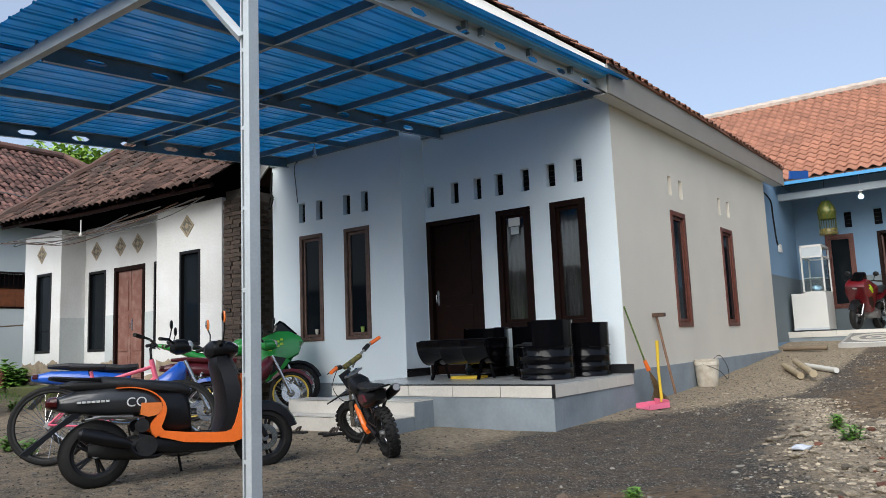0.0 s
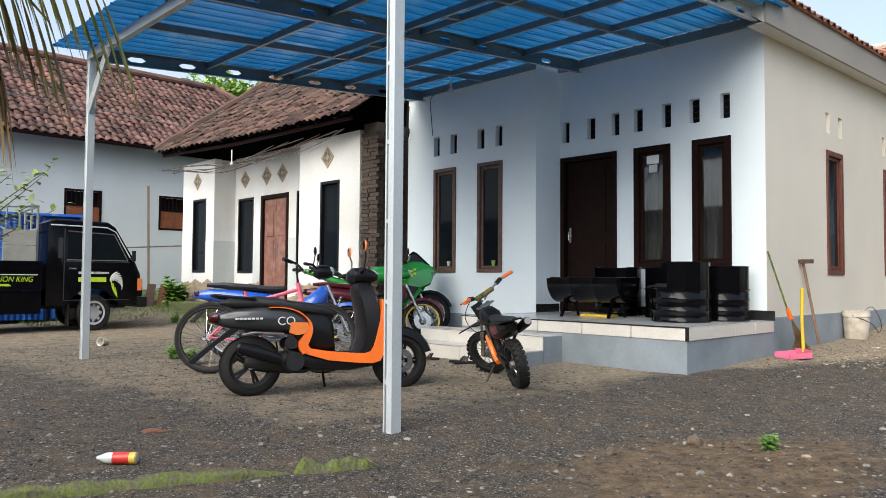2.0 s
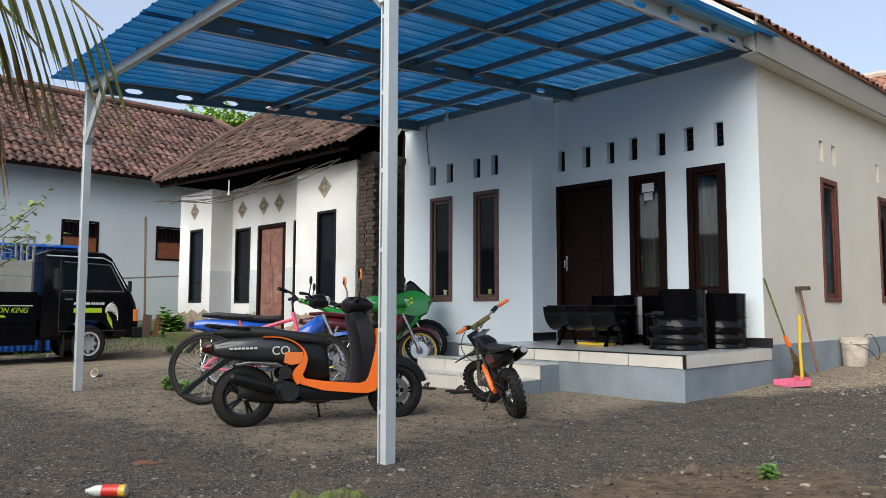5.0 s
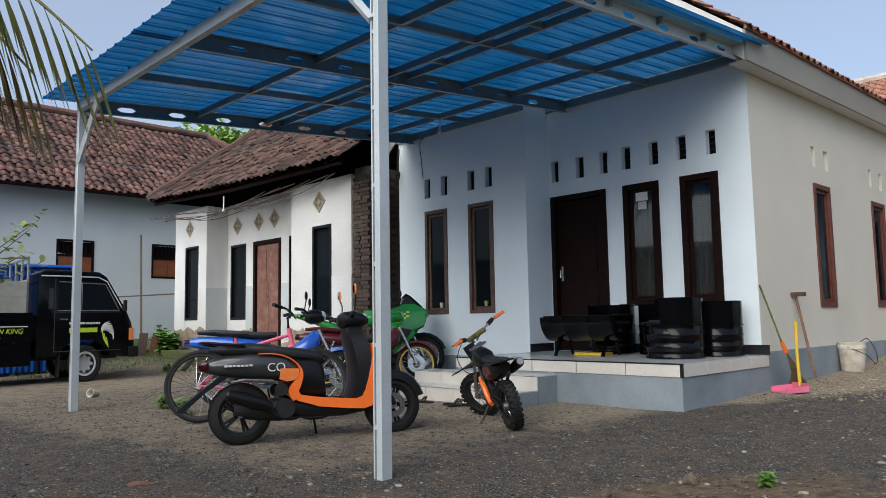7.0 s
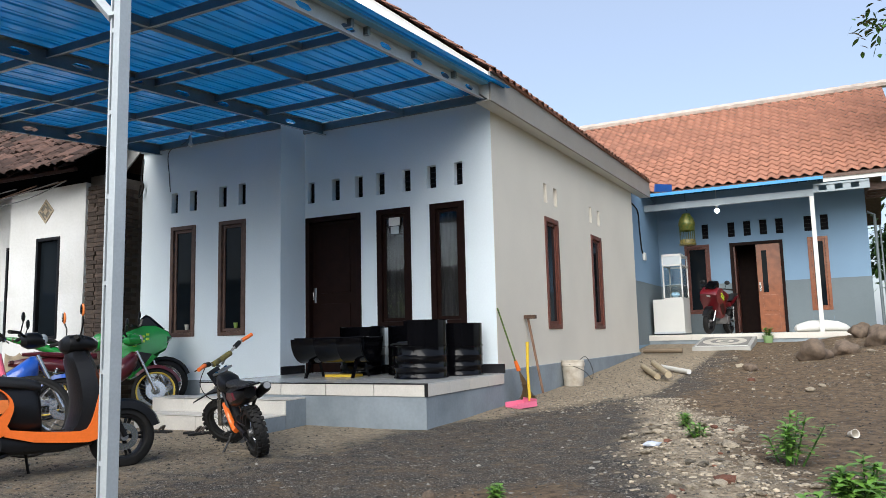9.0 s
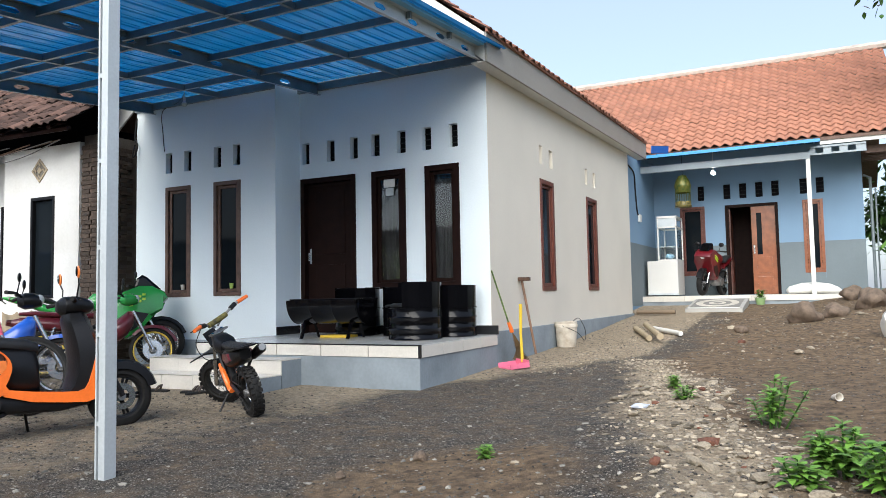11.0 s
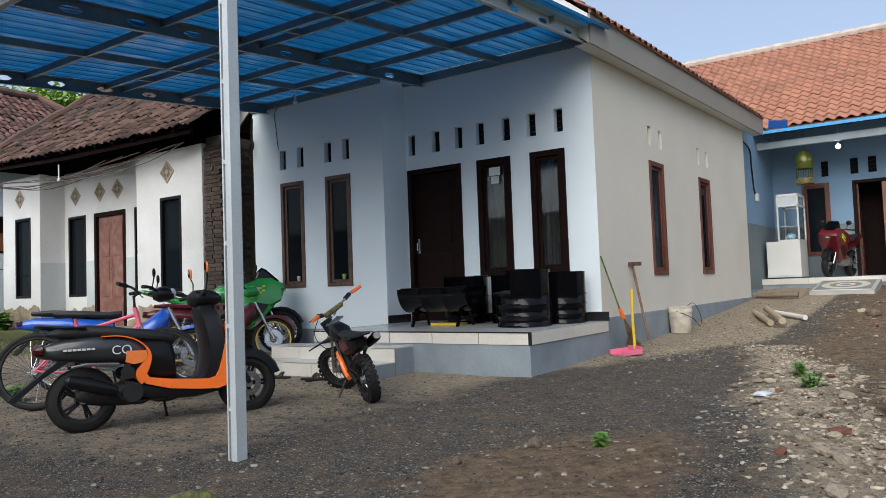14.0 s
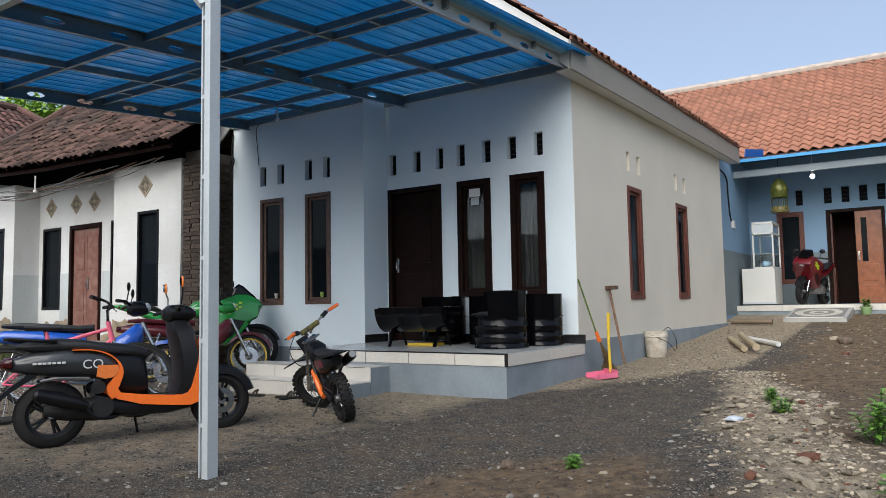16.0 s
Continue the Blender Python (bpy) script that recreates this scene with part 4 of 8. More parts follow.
bm = bmesh.new()
tube(bm, [(-13.1, OEY + 0.1, OEZ - 0.14), (-9.8, OEY + 0.1, OEZ - 0.19), (-6.0, OEY + 0.1, OEZ - 0.12)], 0.04, 5)
part("eave_beam", bm, M_WOOD, oldroof)
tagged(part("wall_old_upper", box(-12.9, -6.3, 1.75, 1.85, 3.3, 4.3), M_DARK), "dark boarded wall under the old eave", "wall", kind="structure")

# ---- far house ----
FX = -17.0
far_w = [(-0.37, 0.56, 2.19, 3.16), (2.10, 3.05, 2.21, 3.17), (-4.2, -3.2, 2.19, 3.16)]
wall("wall_far", pose(FX, 0, 0, 0, 0, 90), -9, 9, 0.0, 4.75, far_w, 0.18, M_FARWALL, "pale grey plaster wall of the far house")
for k, (a, b, z0, z1) in enumerate(far_w):
    t = thing(f"window_{11 + k}", pose(FX, a, z0, 0, 0, 90), "small window with brown shutters and barred top", "window", kind="structure")
    w, h = b - a, z1 - z0
    bm = bmesh.new()
    for q in ((0, 0.05, 0, h), (w - 0.05, w, 0, h), (0.05, w - 0.05, 0, 0.05), (0.05, w - 0.05, h - 0.05, h), (0.05, w - 0.05, h * 0.55, h * 0.60)):
        bx(bm, q[0], q[1], -0.015, 0.08, q[2], q[3])
    part("window_frame", bm, M_WOOD, t)
    for q in (0.055, w / 2 + 0.005):
        part("shutter", box(q, q + w / 2 - 0.06, 0.01, 0.04, 0.055, h * 0.545, bevel=0.008), M_WOODO, t)
    for q in range(8):
        part("bar", box(0.08 + q * (w - 0.16) / 7 - 0.012, 0.08 + q * (w - 0.16) / 7 + 0.012, 0.02, 0.04, h * 0.6, h - 0.05), M_WOOD, t)
    # Black sheet in place of the unlit room behind the window.
    part("backing", box(0.05, w - 0.05, 0.10, 0.11, 0.05, h - 0.05), M_DARK, t)
farroof = thing("far_roof", pose(0, 0, 0), "aged red clay tile hip roof of the far house", "roof", kind="structure")
FEZ, FEX = 4.42, -16.35
RUN = 4.1
tile_roof(farroof, slope_frame((FEX, -9, FEZ), (0, 1, 0), (-1, 0, 0.72)), 18.4, 5.1, 0.22, 0.26, 0.025, M_FARTILE, n_parts=0, jitter=0.01, keep=lambda x, y: y < 1.27 * (18.4 - x) + 0.1)
bm = bmesh.new()
loft(bm, [[(FEX + 0.02, y, FEZ - 0.03), (FEX - RUN, yy, FEZ - 0.03 + 0.72 * RUN), (FEX - RUN - 0.02, yy, FEZ - 0.12 + 0.72 * RUN), (FEX, y, FEZ - 0.1)] for y, yy in ((-9, -9), (9.35, 5.35))])
part("roof_deck", bm, M_WOOD, farroof)
bm = bmesh.new()
tube(bm, [(FEX, 9.4, FEZ + 0.06), (FEX - RUN, 5.4, FEZ + 0.72 * RUN + 0.08), (FEX - RUN, -9, FEZ + 0.72 * RUN + 0.1)], 0.11, 8)
part("ridge_cap", bm, M_FARTILE, farroof)

bm = bmesh.new()
bm.faces.new([bm.verts.new(p) for p in ((FEX, 9.35, FEZ - 0.05), (FEX - RUN, 5.35, FEZ + 0.72 * RUN - 0.05), (FEX - 2 * RUN, 9.35, FEZ - 0.05))])
bm.faces.new([bm.verts.new(p) for p in ((FEX - RUN, 5.35, FEZ + 0.72 * RUN - 0.05), (FEX - RUN, -9, FEZ + 0.72 * RUN - 0.05), (FEX - 2 * RUN, -9, FEZ - 0.05), (FEX - 2 * RUN, 9.35, FEZ - 0.05))])
bmesh.ops.solidify(bm, geom=bm.faces[:], thickness=0.05)
part("rear_slope", bm, M_FARTILE, farroof)

# ---- back house ----
HY = 13.7
TZ = 0.81
bv = [(0.82, 0.98), (1.45, 1.62), (1.83, 2.0), (2.21, 2.38), (2.58, 2.75), (3.22, 3.39), (3.58, 3.75)]
BD, BW, BL = (1.47, 2.71), (3.26, 3.71), (0.36, 0.98)
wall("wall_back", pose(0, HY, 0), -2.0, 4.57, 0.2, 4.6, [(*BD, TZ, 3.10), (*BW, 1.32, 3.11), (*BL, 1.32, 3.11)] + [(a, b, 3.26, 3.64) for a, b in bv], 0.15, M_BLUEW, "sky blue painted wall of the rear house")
vents("wall_vent", pose(0, HY, 0), bv, 3.26, 3.64, 0.06)
for a, b in ((-0.3, BL[0] - 0.002), (BL[1] + 0.002, BD[0] - 0.002), (BD[1] + 0.002, BW[0] - 0.002), (BW[1] + 0.002, 4.574)):
    tagged(part("trim", box(a, b, HY - 0.006, HY - 0.0005, TZ, 2.08), M_DADO), "dark grey painted dado band", "trim", kind="structure")
for a, b in ((BL[0], BL[1]), (BW[0], BW[1])):
    tagged(part("trim", box(a, b, HY - 0.006, HY - 0.0005, TZ, 1.318), M_DADO), "dark grey painted dado band", "trim", kind="structure")
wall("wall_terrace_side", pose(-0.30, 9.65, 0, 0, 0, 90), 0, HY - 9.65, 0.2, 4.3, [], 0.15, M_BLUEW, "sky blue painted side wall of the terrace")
tagged(part("trim", box(-0.2995, -0.294, 9.66, HY, 0.6, 2.08), M_DADO), "dark grey painted dado band", "trim", kind="structure")
wall("wall_back_gable", pose(4.57, HY + 0.15, 0, 0, 0, 90), 0, 6.5, 0.2, 4.4, [], 0.15, M_CREAM, "cream end wall of the rear house", top=[(0, 4.4), (6.5, 4.4), (3.3, 6.9)])
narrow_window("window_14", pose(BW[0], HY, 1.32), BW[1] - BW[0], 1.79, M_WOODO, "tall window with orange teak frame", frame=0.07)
narrow_window("window_15", pose(BL[0], HY, 1.32), BL[1] - BL[0], 1.79, M_WOODM, "tall window with red-brown frame behind the cabinet", frame=0.07)
d = thing("door_3", pose(0, HY, 0), "orange teak double door, one leaf standing open", "door", kind="structure")
bm = bmesh.new()
for a in ((BD[0], BD[0] + 0.07, TZ, 3.1), (BD[1] - 0.07, BD[1], TZ, 3.1), (BD[0] + 0.07, BD[1] - 0.07, 3.03, 3.1)):
    bx(bm, a[0], a[1], -0.018, 0.11, a[2], a[3], 0.006)
part("door_frame", bm, M_WOOD, d)
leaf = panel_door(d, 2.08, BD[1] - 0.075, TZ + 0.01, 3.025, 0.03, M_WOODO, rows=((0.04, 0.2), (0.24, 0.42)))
part("pane", box(2.20, 2.32, 0.022, 0.029, TZ + 1.0, TZ + 2.05), M_GLASS, leaf, "narrow dark glass light")
# Leaf's wood darkened to hold the dimness inside the doorway.
leaf = part("door_leaf", box(BD[0] + 0.075, BD[0] + 0.115, 0.1, 0.66, TZ + 0.01, 3.025, bevel=0.003), pm("shaded_red_wood", (0.07, 0.02, 0.012), 0.4), d, "open red-brown leaf")
part("door_panel", box(BD[0] + 0.114, BD[0] + 0.125, 0.2, 0.56, TZ + 0.15, TZ + 0.9, bevel=0.005), M_WOODM, leaf)
# Added walls close the room; the rear one's near-black wood paints its shade.
tagged(part("wall_room_side", box(-2.1, -2.0, HY, 17.1, 0.4, 4.3), M_CREAM), "plain wall added to keep the rear room dark", "wall", kind="structure")
tagged(part("wall_room_back", box(-2, 4.5, 14.9, 15.0, 0.4, 4.3), M_WOOD), "plain wall added to keep the rear room dark", "wall", kind="structure")
tagged(part("ceiling_back", box(-2, 4.5, HY + 0.16, 14.9, 4.2, 4.25), M_WHITE), "flat ceiling inside the rear house", "ceiling", kind="structure")
terrace = thing("terrace_floor", pose(0, 0, 0), "cream tiled terrace floor with white edge", "floor", kind="structure")
part("base", box(-0.3, 4.6, 11.85, 17.0, 0.3, TZ - 0.12), M_PLINTH, terrace)
for i in range(10):
    part("edge_tile", box(-0.3 + i * 0.49 + 0.003, -0.3 + (i + 1) * 0.49, 11.83, 11.86, TZ - 0.13, TZ, bevel=0.003), M_TILEW, terrace)
part("slab", box(-0.3, 4.6, 11.861, 17.0, TZ - 0.118, TZ - 0.003), M_TILEW, terrace)

tp = thing("terrace_post", pose(3.44, 12.15, TZ), "white steel post carrying the terrace roof", "post", kind="structure")
part("post_tube", box(-0.045, 0.045, -0.045, 0.045, 0, 3.10, bevel=0.004), M_WHITE, tp)
tr = thing("terrace_roof", pose(0, 0, 0), "terrace roof edge of blue corrugated sheet on grey steel beams", "roof", kind="structure")
M_BEAM = pm("pale_blue_grey_beam", (0.30, 0.35, 0.38), 0.5, var=0.08, scale=3)
part("beam", box(-0.3, 3.49, 12.10, 12.20, 3.86, 4.02, bevel=0.004), M_BEAM, tr)
bm = bmesh.new()
for a, b in ((3.49, 3.6), (3.76, 3.92), (4.08, 4.24), (4.40, 4.6)):
    bx(bm, a, b, 12.13, 12.15, 3.95, 4.12)
bx(bm, 3.49, 4.6, 12.11, 12.17, 4.09, 4.13)
bx(bm, 3.49, 4.6, 12.11, 12.17, 3.93, 3.97)
part("beam", bm, M_BEAM, tr, "perforated pale steel channel")


def tz(y):
    return 4.22 + 0.13 * (y - 11.75)


part("roof_sheet", sheet(-0.9, 3.7, 11.75, 13.6, tz, pitch=0.2, amp=0.016), M_BLUE, tr, "blue corrugated sheet")
part("edge_flashing", box(-0.9, 3.7, 11.73, 11.75, 4.16, 4.23), pm("bright_blue_flashing", (0.05, 0.30, 0.62), 0.4), tr, "bright blue edge flashing")
part("fascia", box(3.7, 5.4, 12.2, 12.23, 4.17, 4.35), M_WHITE, tr, "cream fascia board")
bm = bmesh.new()
for k in range(4):
    bx(bm, 4.6, 5.35, 12.6 + k * 0.4, 12.66 + k * 0.4, 3.95, 4.12)
part("rafter", bm, M_WOODG, tr)
broof = thing("back_roof", pose(0, 0, 0), "bright orange clay tile roof of the rear house with pale ridge", "roof", kind="structure")
BEY, BEZ, BSL = 12.15, 4.36, 0.645
tile_roof(broof, slope_frame((-4.0, BEY, BEZ), (1, 0, 0), (0, 1, BSL)), 9.46, 6.2, 0.235, 0.285, 0.034, M_TERRA, n_parts=300, jitter=0.004)
bm = bmesh.new()
loft(bm, [[(x, BEY + 0.02, BEZ - 0.03), (x, 17.15, BEZ - 0.03 + BSL * 5.0), (x, 22, BEZ), (x, 22, BEZ - 0.1), (x, 17.15, BEZ - 0.13 + BSL * 5), (x, BEY + 0.02, BEZ - 0.10)] for x in (-4.0, 5.42)])
part("roof_deck", bm, M_WOODG, broof)
bm = bmesh.new()
for k in range(30):
    x = -4.0 + k * 0.318
    tube(bm, [(x, 17.17, BEZ + BSL * 5.02 + 0.05), (x + 0.16, 17.17, BEZ + BSL * 5.02 + 0.065), (x + 0.335, 17.17, BEZ + BSL * 5.02 + 0.055)], [0.11, 0.12, 0.125], 8)
part("ridge_cap", bm, M_RIDGE, broof, "pale mortar ridge")

# ---- vehicles ----
AXY = Matrix.Rotation(radians(90), 4, "X")


def text_part(name, txt, size, mat, parent, m, shear=0.0, depth=0.001):
    cu = bpy.data.curves.new(name, "FONT")
    cu.body, cu.size, cu.shear, cu.extrude, cu.align_x = txt, size, shear, depth, "LEFT"
    tmp = bpy.data.objects.new("lettering", cu)
    me = bpy.data.meshes.new_from_object(tmp)
    bpy.data.objects.remove(tmp)
    me.materials.clear()
    me.materials.append(mat)
    ob = new(name, me)
    ob.parent = parent
    ob.matrix_local = m
    return ob


def wheel(parent, x, R, w, rim_mat, spokes=8, style="cast", tyre=0.075, knob=False, disc=True, steer=0.0):
    """A wheel whose axle runs along y at height R; tyre, rim, spokes, hub and brake disc."""
    m = Matrix.Translation((x, 0, R)) @ Matrix.Rotation(steer, 4, "Z") @ AXY
    ri = R - tyre
    bm = bmesh.new()
    lathe(bm, [(ri + 0.006, -w * 0.36), (ri - 0.014, -w * 0.33), (ri - 0.022, 0), (ri - 0.014, w * 0.33), (ri + 0.006, w * 0.36), (ri + 0.006, -w * 0.36)], 28, m)
    spoke_list = []
    if style == "cast":
        for k in range(spokes):
            a = 2 * math.pi * k / spokes
            for s in (-0.14, 0.14) if spokes < 7 else (0,):
                p0, p1 = Vector((0.03 * math.cos(a + s), 0.03 * math.sin(a + s), 0)), Vector(((ri - 0.012) * math.cos(a + s * 0.8), (ri - 0.012) * math.sin(a + s * 0.8), 0))
                spoke_list.append((m @ p0, m @ p1))
    wires = bmesh.new()
    if style != "cast":
        for k in range(spokes):
            a = 2 * math.pi * k / spokes
            z = 0.03 if k % 2 else -0.03
            rod(wires, m @ Vector((0.03 * math.cos(a + 0.9), 0.03 * math.sin(a + 0.9), z)), m @ Vector(((ri - 0.012) * math.cos(a), (ri - 0.012) * math.sin(a), 0)), 0.0022, seg=4)
    wh = part("wheel", bm, rim_mat, parent, smooth=True)
    for a, b in spoke_list:
        bm = bmesh.new()
        tube(bm, [a, b], 0.012, 5)
        part("spoke", bm, rim_mat, wh)
    if style != "cast":
        tagged(part("wire_spokes", wires, M_CHROME, wh), kind="stuff")
    else:
        wires.free()
    bm = bmesh.new()
    prof = [(ri, -w * 0.34)]
    for k in range(9):
        a = math.pi * k / 8
        prof.append((ri + 0.012 + (tyre - 0.012) * math.sin(a) ** 0.75, -w / 2 * math.cos(a)))
    prof.append((ri, w * 0.34))
    lathe(bm, prof, 36, m)
    if knob:
        for k in range(26):
            for s in (-0.36, 0, 0.36):
                a = 2 * math.pi * (k + (0.5 if s else 0)) / 26
                mm = m @ Matrix.Rotation(a, 4, "Z") @ Matrix.Translation((R - 0.004 - abs(s) * 0.02, 0, s * w))
                bx(bm, -0.008, 0.011, -0.016, 0.016, -0.014, 0.014, m=mm)
    part("tyre", bm, M_RUB, wh, "black rubber tyre", smooth=True)
    bm = bmesh.new()
    lathe(bm, [(0.0, -0.055), (0.03, -0.055), (0.036, 0), (0.03, 0.055), (0.0, 0.055)], 14, m)
    part("hub", bm, M_ALU, wh, smooth=True)
    if disc:
        bm = bmesh.new()
        lathe(bm, [(0.055, 0.05), (R * 0.42, 0.05), (R * 0.42, 0.054), (0.055, 0.054), (0.055, 0.05)], 24, m)
        part("brake_disc", bm, M_CHROME, wh)
    return wh


def spring(bm, p0, p1, r, turns=7, wire=0.006):
    p0, p1 = Vector(p0), Vector(p1)
    d = (p1 - p0)
    q = d.to_track_quat("Z", "Y").to_matrix()
    n = turns * 8
    tube(bm, [p0 + d * (k / n) + q @ Vector((r * math.cos(k * math.pi / 4), r * math.sin(k * math.pi / 4), 0)) for k in range(n + 1)], wire, 5)
    rod(bm, p0, p1, r * 0.45)


M_ORANGE = pm("orange_plastic", (0.85, 0.17, 0.02), 0.3, var=0.06, scale=5, bump=0.01, coat=0.3)
M_DGREY = pm("dark_grey_satin_paint", (0.03, 0.032, 0.035), 0.3, var=0.08, scale=4, bump=0.01, coat=0.4)
M_SEAT = pm("black_vinyl", (0.014, 0.014, 0.015), 0.5, var=0.15, scale=12, bump=0.06, bscale=160)
M_GREEN = pm("green_fairing", (0.03, 0.30, 0.05), 0.25, var=0.08, scale=4, bump=0.01, coat=0.5)
M_LIME = pm("lime_sticker", (0.42, 0.62, 0.02), 0.4, var=0.05)
M_BLUEP = pm("blue_motorcycle_plastic", (0.02, 0.10, 0.50), 0.3, var=0.08, coat=0.4)
M_PINK = pm("pink_frame_paint", (0.72, 0.12, 0.20), 0.35, var=0.08)
M_MAROON = pm("maroon_plastic", (0.10, 0.012, 0.018), 0.3, var=0.1, coat=0.3)
M_RED = pm("red_motorcycle_plastic", (0.13, 0.006, 0.010), 0.3, var=0.1, coat=0.4)
M_GOLD = pm("gold_rim", (0.62, 0.45, 0.06), 0.35, 0.3, var=0.1)
M_LAMP = pm("clear_lamp_lens", (0.55, 0.57, 0.58), 0.08, var=0.05, bump=0)
M_TAIL = pm("red_lamp_lens", (0.045, 0.004, 0.004), 0.15, var=0.05, bump=0)
M_LETTER = pm("silver_lettering", (0.62, 0.62, 0.60), 0.4, var=0.03, bump=0)
M_AMBER = pm("orange_mirror_shell", (0.75, 0.20, 0.04), 0.3, var=0.05)
M_MIRROR = pm("mirror_glass", (0.8, 0.82, 0.84), 0.03, 1.0, var=0.02, bump=0)


def scooter(m):
    t = thing("scooter", m, "black and orange motor scooter leaning on its side stand on gravel", "scooter")
    wheel(t, 0.0, 0.245, 0.105, M_PLASTIC, 5, tyre=0.085, disc=False)
    wheel(t, 1.25, 0.245, 0.095, M_PLASTIC, 5, tyre=0.08)
    # rear body with seat swell
    bm = bmesh.new()
    body(bm, [(-0.32, 0.60, 0.635, 0.02), (-0.26, 0.57, 0.665, 0.07), (-0.12, 0.535, 0.71, 0.125), (0.06, 0.51, 0.735, 0.155), (0.20, 0.50, 0.735, 0.165), (0.33, 0.485, 0.71, 0.163), (0.42, 0.48, 0.66, 0.15), (0.46, 0.50, 0.60, 0.12)], 20, 2.8)
    part("tail_body", bm, M_DGREY, t, "dark grey satin tail body", smooth=True)
    bm = bmesh.new()
    body(bm, [(0.32, 0.42, 0.70, 0.145), (0.44, 0.36, 0.70, 0.152), (0.56, 0.33, 0.695, 0.142), (0.63, 0.33, 0.67, 0.12), (0.655, 0.33, 0.60, 0.10), (0.665, 0.33, 0.42, 0.09)], 16, 3.0)
    part("seat_base", bm, M_PLASTIC, t, smooth=True)
    bm = bmesh.new()
    body(bm, [(-0.24, 0.735, 0.765, 0.04), (-0.12, 0.705, 0.795, 0.12), (0.05, 0.69, 0.805, 0.145), (0.20, 0.68, 0.79, 0.158), (0.32, 0.66, 0.765, 0.158), (0.46, 0.64, 0.75, 0.15), (0.58, 0.62, 0.735, 0.132), (0.655, 0.61, 0.705, 0.09)], 16, 2.6)
    part("seat", bm, M_SEAT, t, "black vinyl seat", smooth=True)
    bm = bmesh.new()
    for s in (-1, 1):
        tube(bm, curve_pts([(0.02, s * 0.15, 0.775), (-0.12, s * 0.135, 0.785), (-0.26, s * 0.08, 0.805), (-0.30, 0, 0.81)], 5), 0.014, 6)
    part("grab_rail", bm, M_PLASTIC, t, smooth=True)
    # swirl of orange on each side of the body
    for s in (-1, 1):
        bm = bmesh.new()
        path = curve_pts([(0.12, 0, 0.705), (0.25, 0, 0.70), (0.36, 0, 0.665), (0.435, 0, 0.60), (0.45, 0, 0.53), (0.42, 0, 0.46), (0.39, 0, 0.40), (0.42, 0, 0.345)], 5)
        rings = []
        for k, p in enumerate(path):
            d = (path[min(k + 1, len(path) - 1)] - path[max(k - 1, 0)]).normalized()
            nrm = Vector((-d.z, 0, d.x))
            hw = 0.004 + 0.034 * smooth01(0.35, 0.85, k / (len(path) - 1))
            q0, q1 = p + nrm * hw, p - nrm * hw
            rings.append([(q0.x, s * 0.12, q0.z), (q0.x, s * 0.172, q0.z), (q1.x, s * 0.172, q1.z), (q1.x, s * 0.12, q1.z)])
        loft(bm, rings)
        part("swirl_trim", bm, M_ORANGE, t, "orange swirl trim")
        bm = bmesh.new()
        prism(bm, [(0.285, 0.50), (0.29, 0.585), (0.43, 0.58), (0.435, 0.53), (0.40, 0.49), (0.34, 0.48)], min(s * 0.12, s * 0.1745), max(s * 0.12, s * 0.1745))
        part("side_patch", bm, M_AMBER, t, "orange printed patch")
        # floor band
        rings = []
        for xa, za, xb, zb, w in ((0.36, 0.43, 0.38, 0.37, 0.162), (0.42, 0.375, 0.42, 0.325, 0.168), (0.60, 0.345, 0.60, 0.27, 0.174), (0.80, 0.325, 0.82, 0.245, 0.176), (0.90, 0.32, 0.955, 0.235, 0.190), (0.945, 0.335, 1.02, 0.255, 0.198), (0.97, 0.38, 1.05, 0.31, 0.203), (0.995, 0.47, 1.07, 0.42, 0.207), (1.02, 0.58, 1.085, 0.56, 0.206), (1.04, 0.68, 1.08, 0.68, 0.196), (1.045, 0.765, 1.06, 0.77, 0.172)):
            rings.append([(xa, s * (w - 0.06), za), (xa, s * w, za), (xb, s * w, zb), (xb, s * (w - 0.06), zb)])
        bm = bmesh.new()
        loft(bm, rings)
        part("side_band", bm, M_ORANGE, t, "orange side band", smooth=True)
    bm = bmesh.new()
    body(bm, [(0.55, 0.29, 0.345, 0.13), (0.64, 0.275, 0.335, 0.15), (0.98, 0.25, 0.325, 0.15), (1.03, 0.27, 0.38, 0.14)], 14, 4)
    part("floorboard", bm, M_PLASTIC, t, smooth=True)
    bm = bmesh.new()
    body(bm, [(0.28, 0.22, 0.40, 0.13), (0.45, 0.19, 0.34, 0.14), (0.80, 0.18, 0.27, 0.14), (1.0, 0.21, 0.27, 0.12)], 12, 3)
    part("belly_panel", bm, M_PLASTIC, t, smooth=True)
    rings = []
    for z, x0, x1, w in ((0.29, 0.80, 1.02, 0.165), (0.36, 0.86, 1.04, 0.178), (0.46, 0.89, 1.06, 0.19), (0.56, 0.895, 1.07, 0.195), (0.68, 0.88, 1.06, 0.19), (0.78, 0.86, 1.035, 0.17), (0.86, 0.84, 1.01, 0.135), (0.93, 0.85, 0.985, 0.085)):
        rings.append([(x0 + 0.02, -w * 0.9, z), (x1 - 0.045, -w, z), (x1, -w * 0.55, z), (x1 + 0.012, 0, z), (x1, w * 0.55, z), (x1 - 0.045, w, z), (x0 + 0.02, w * 0.9, z), (x0, w * 0.6, z), (x0 - 0.012, 0, z), (x0, -w * 0.6, z)])
    bm = bmesh.new()
    loft(bm, rings)
    part("leg_shield", bm, M_PLASTIC, t, smooth=True)
    bm = bmesh.new()
    body(bm, [(1.06, 0.56, 0.72, 0.085), (1.10, 0.50, 0.78, 0.10), (1.135, 0.54, 0.74, 0.07)], 14)
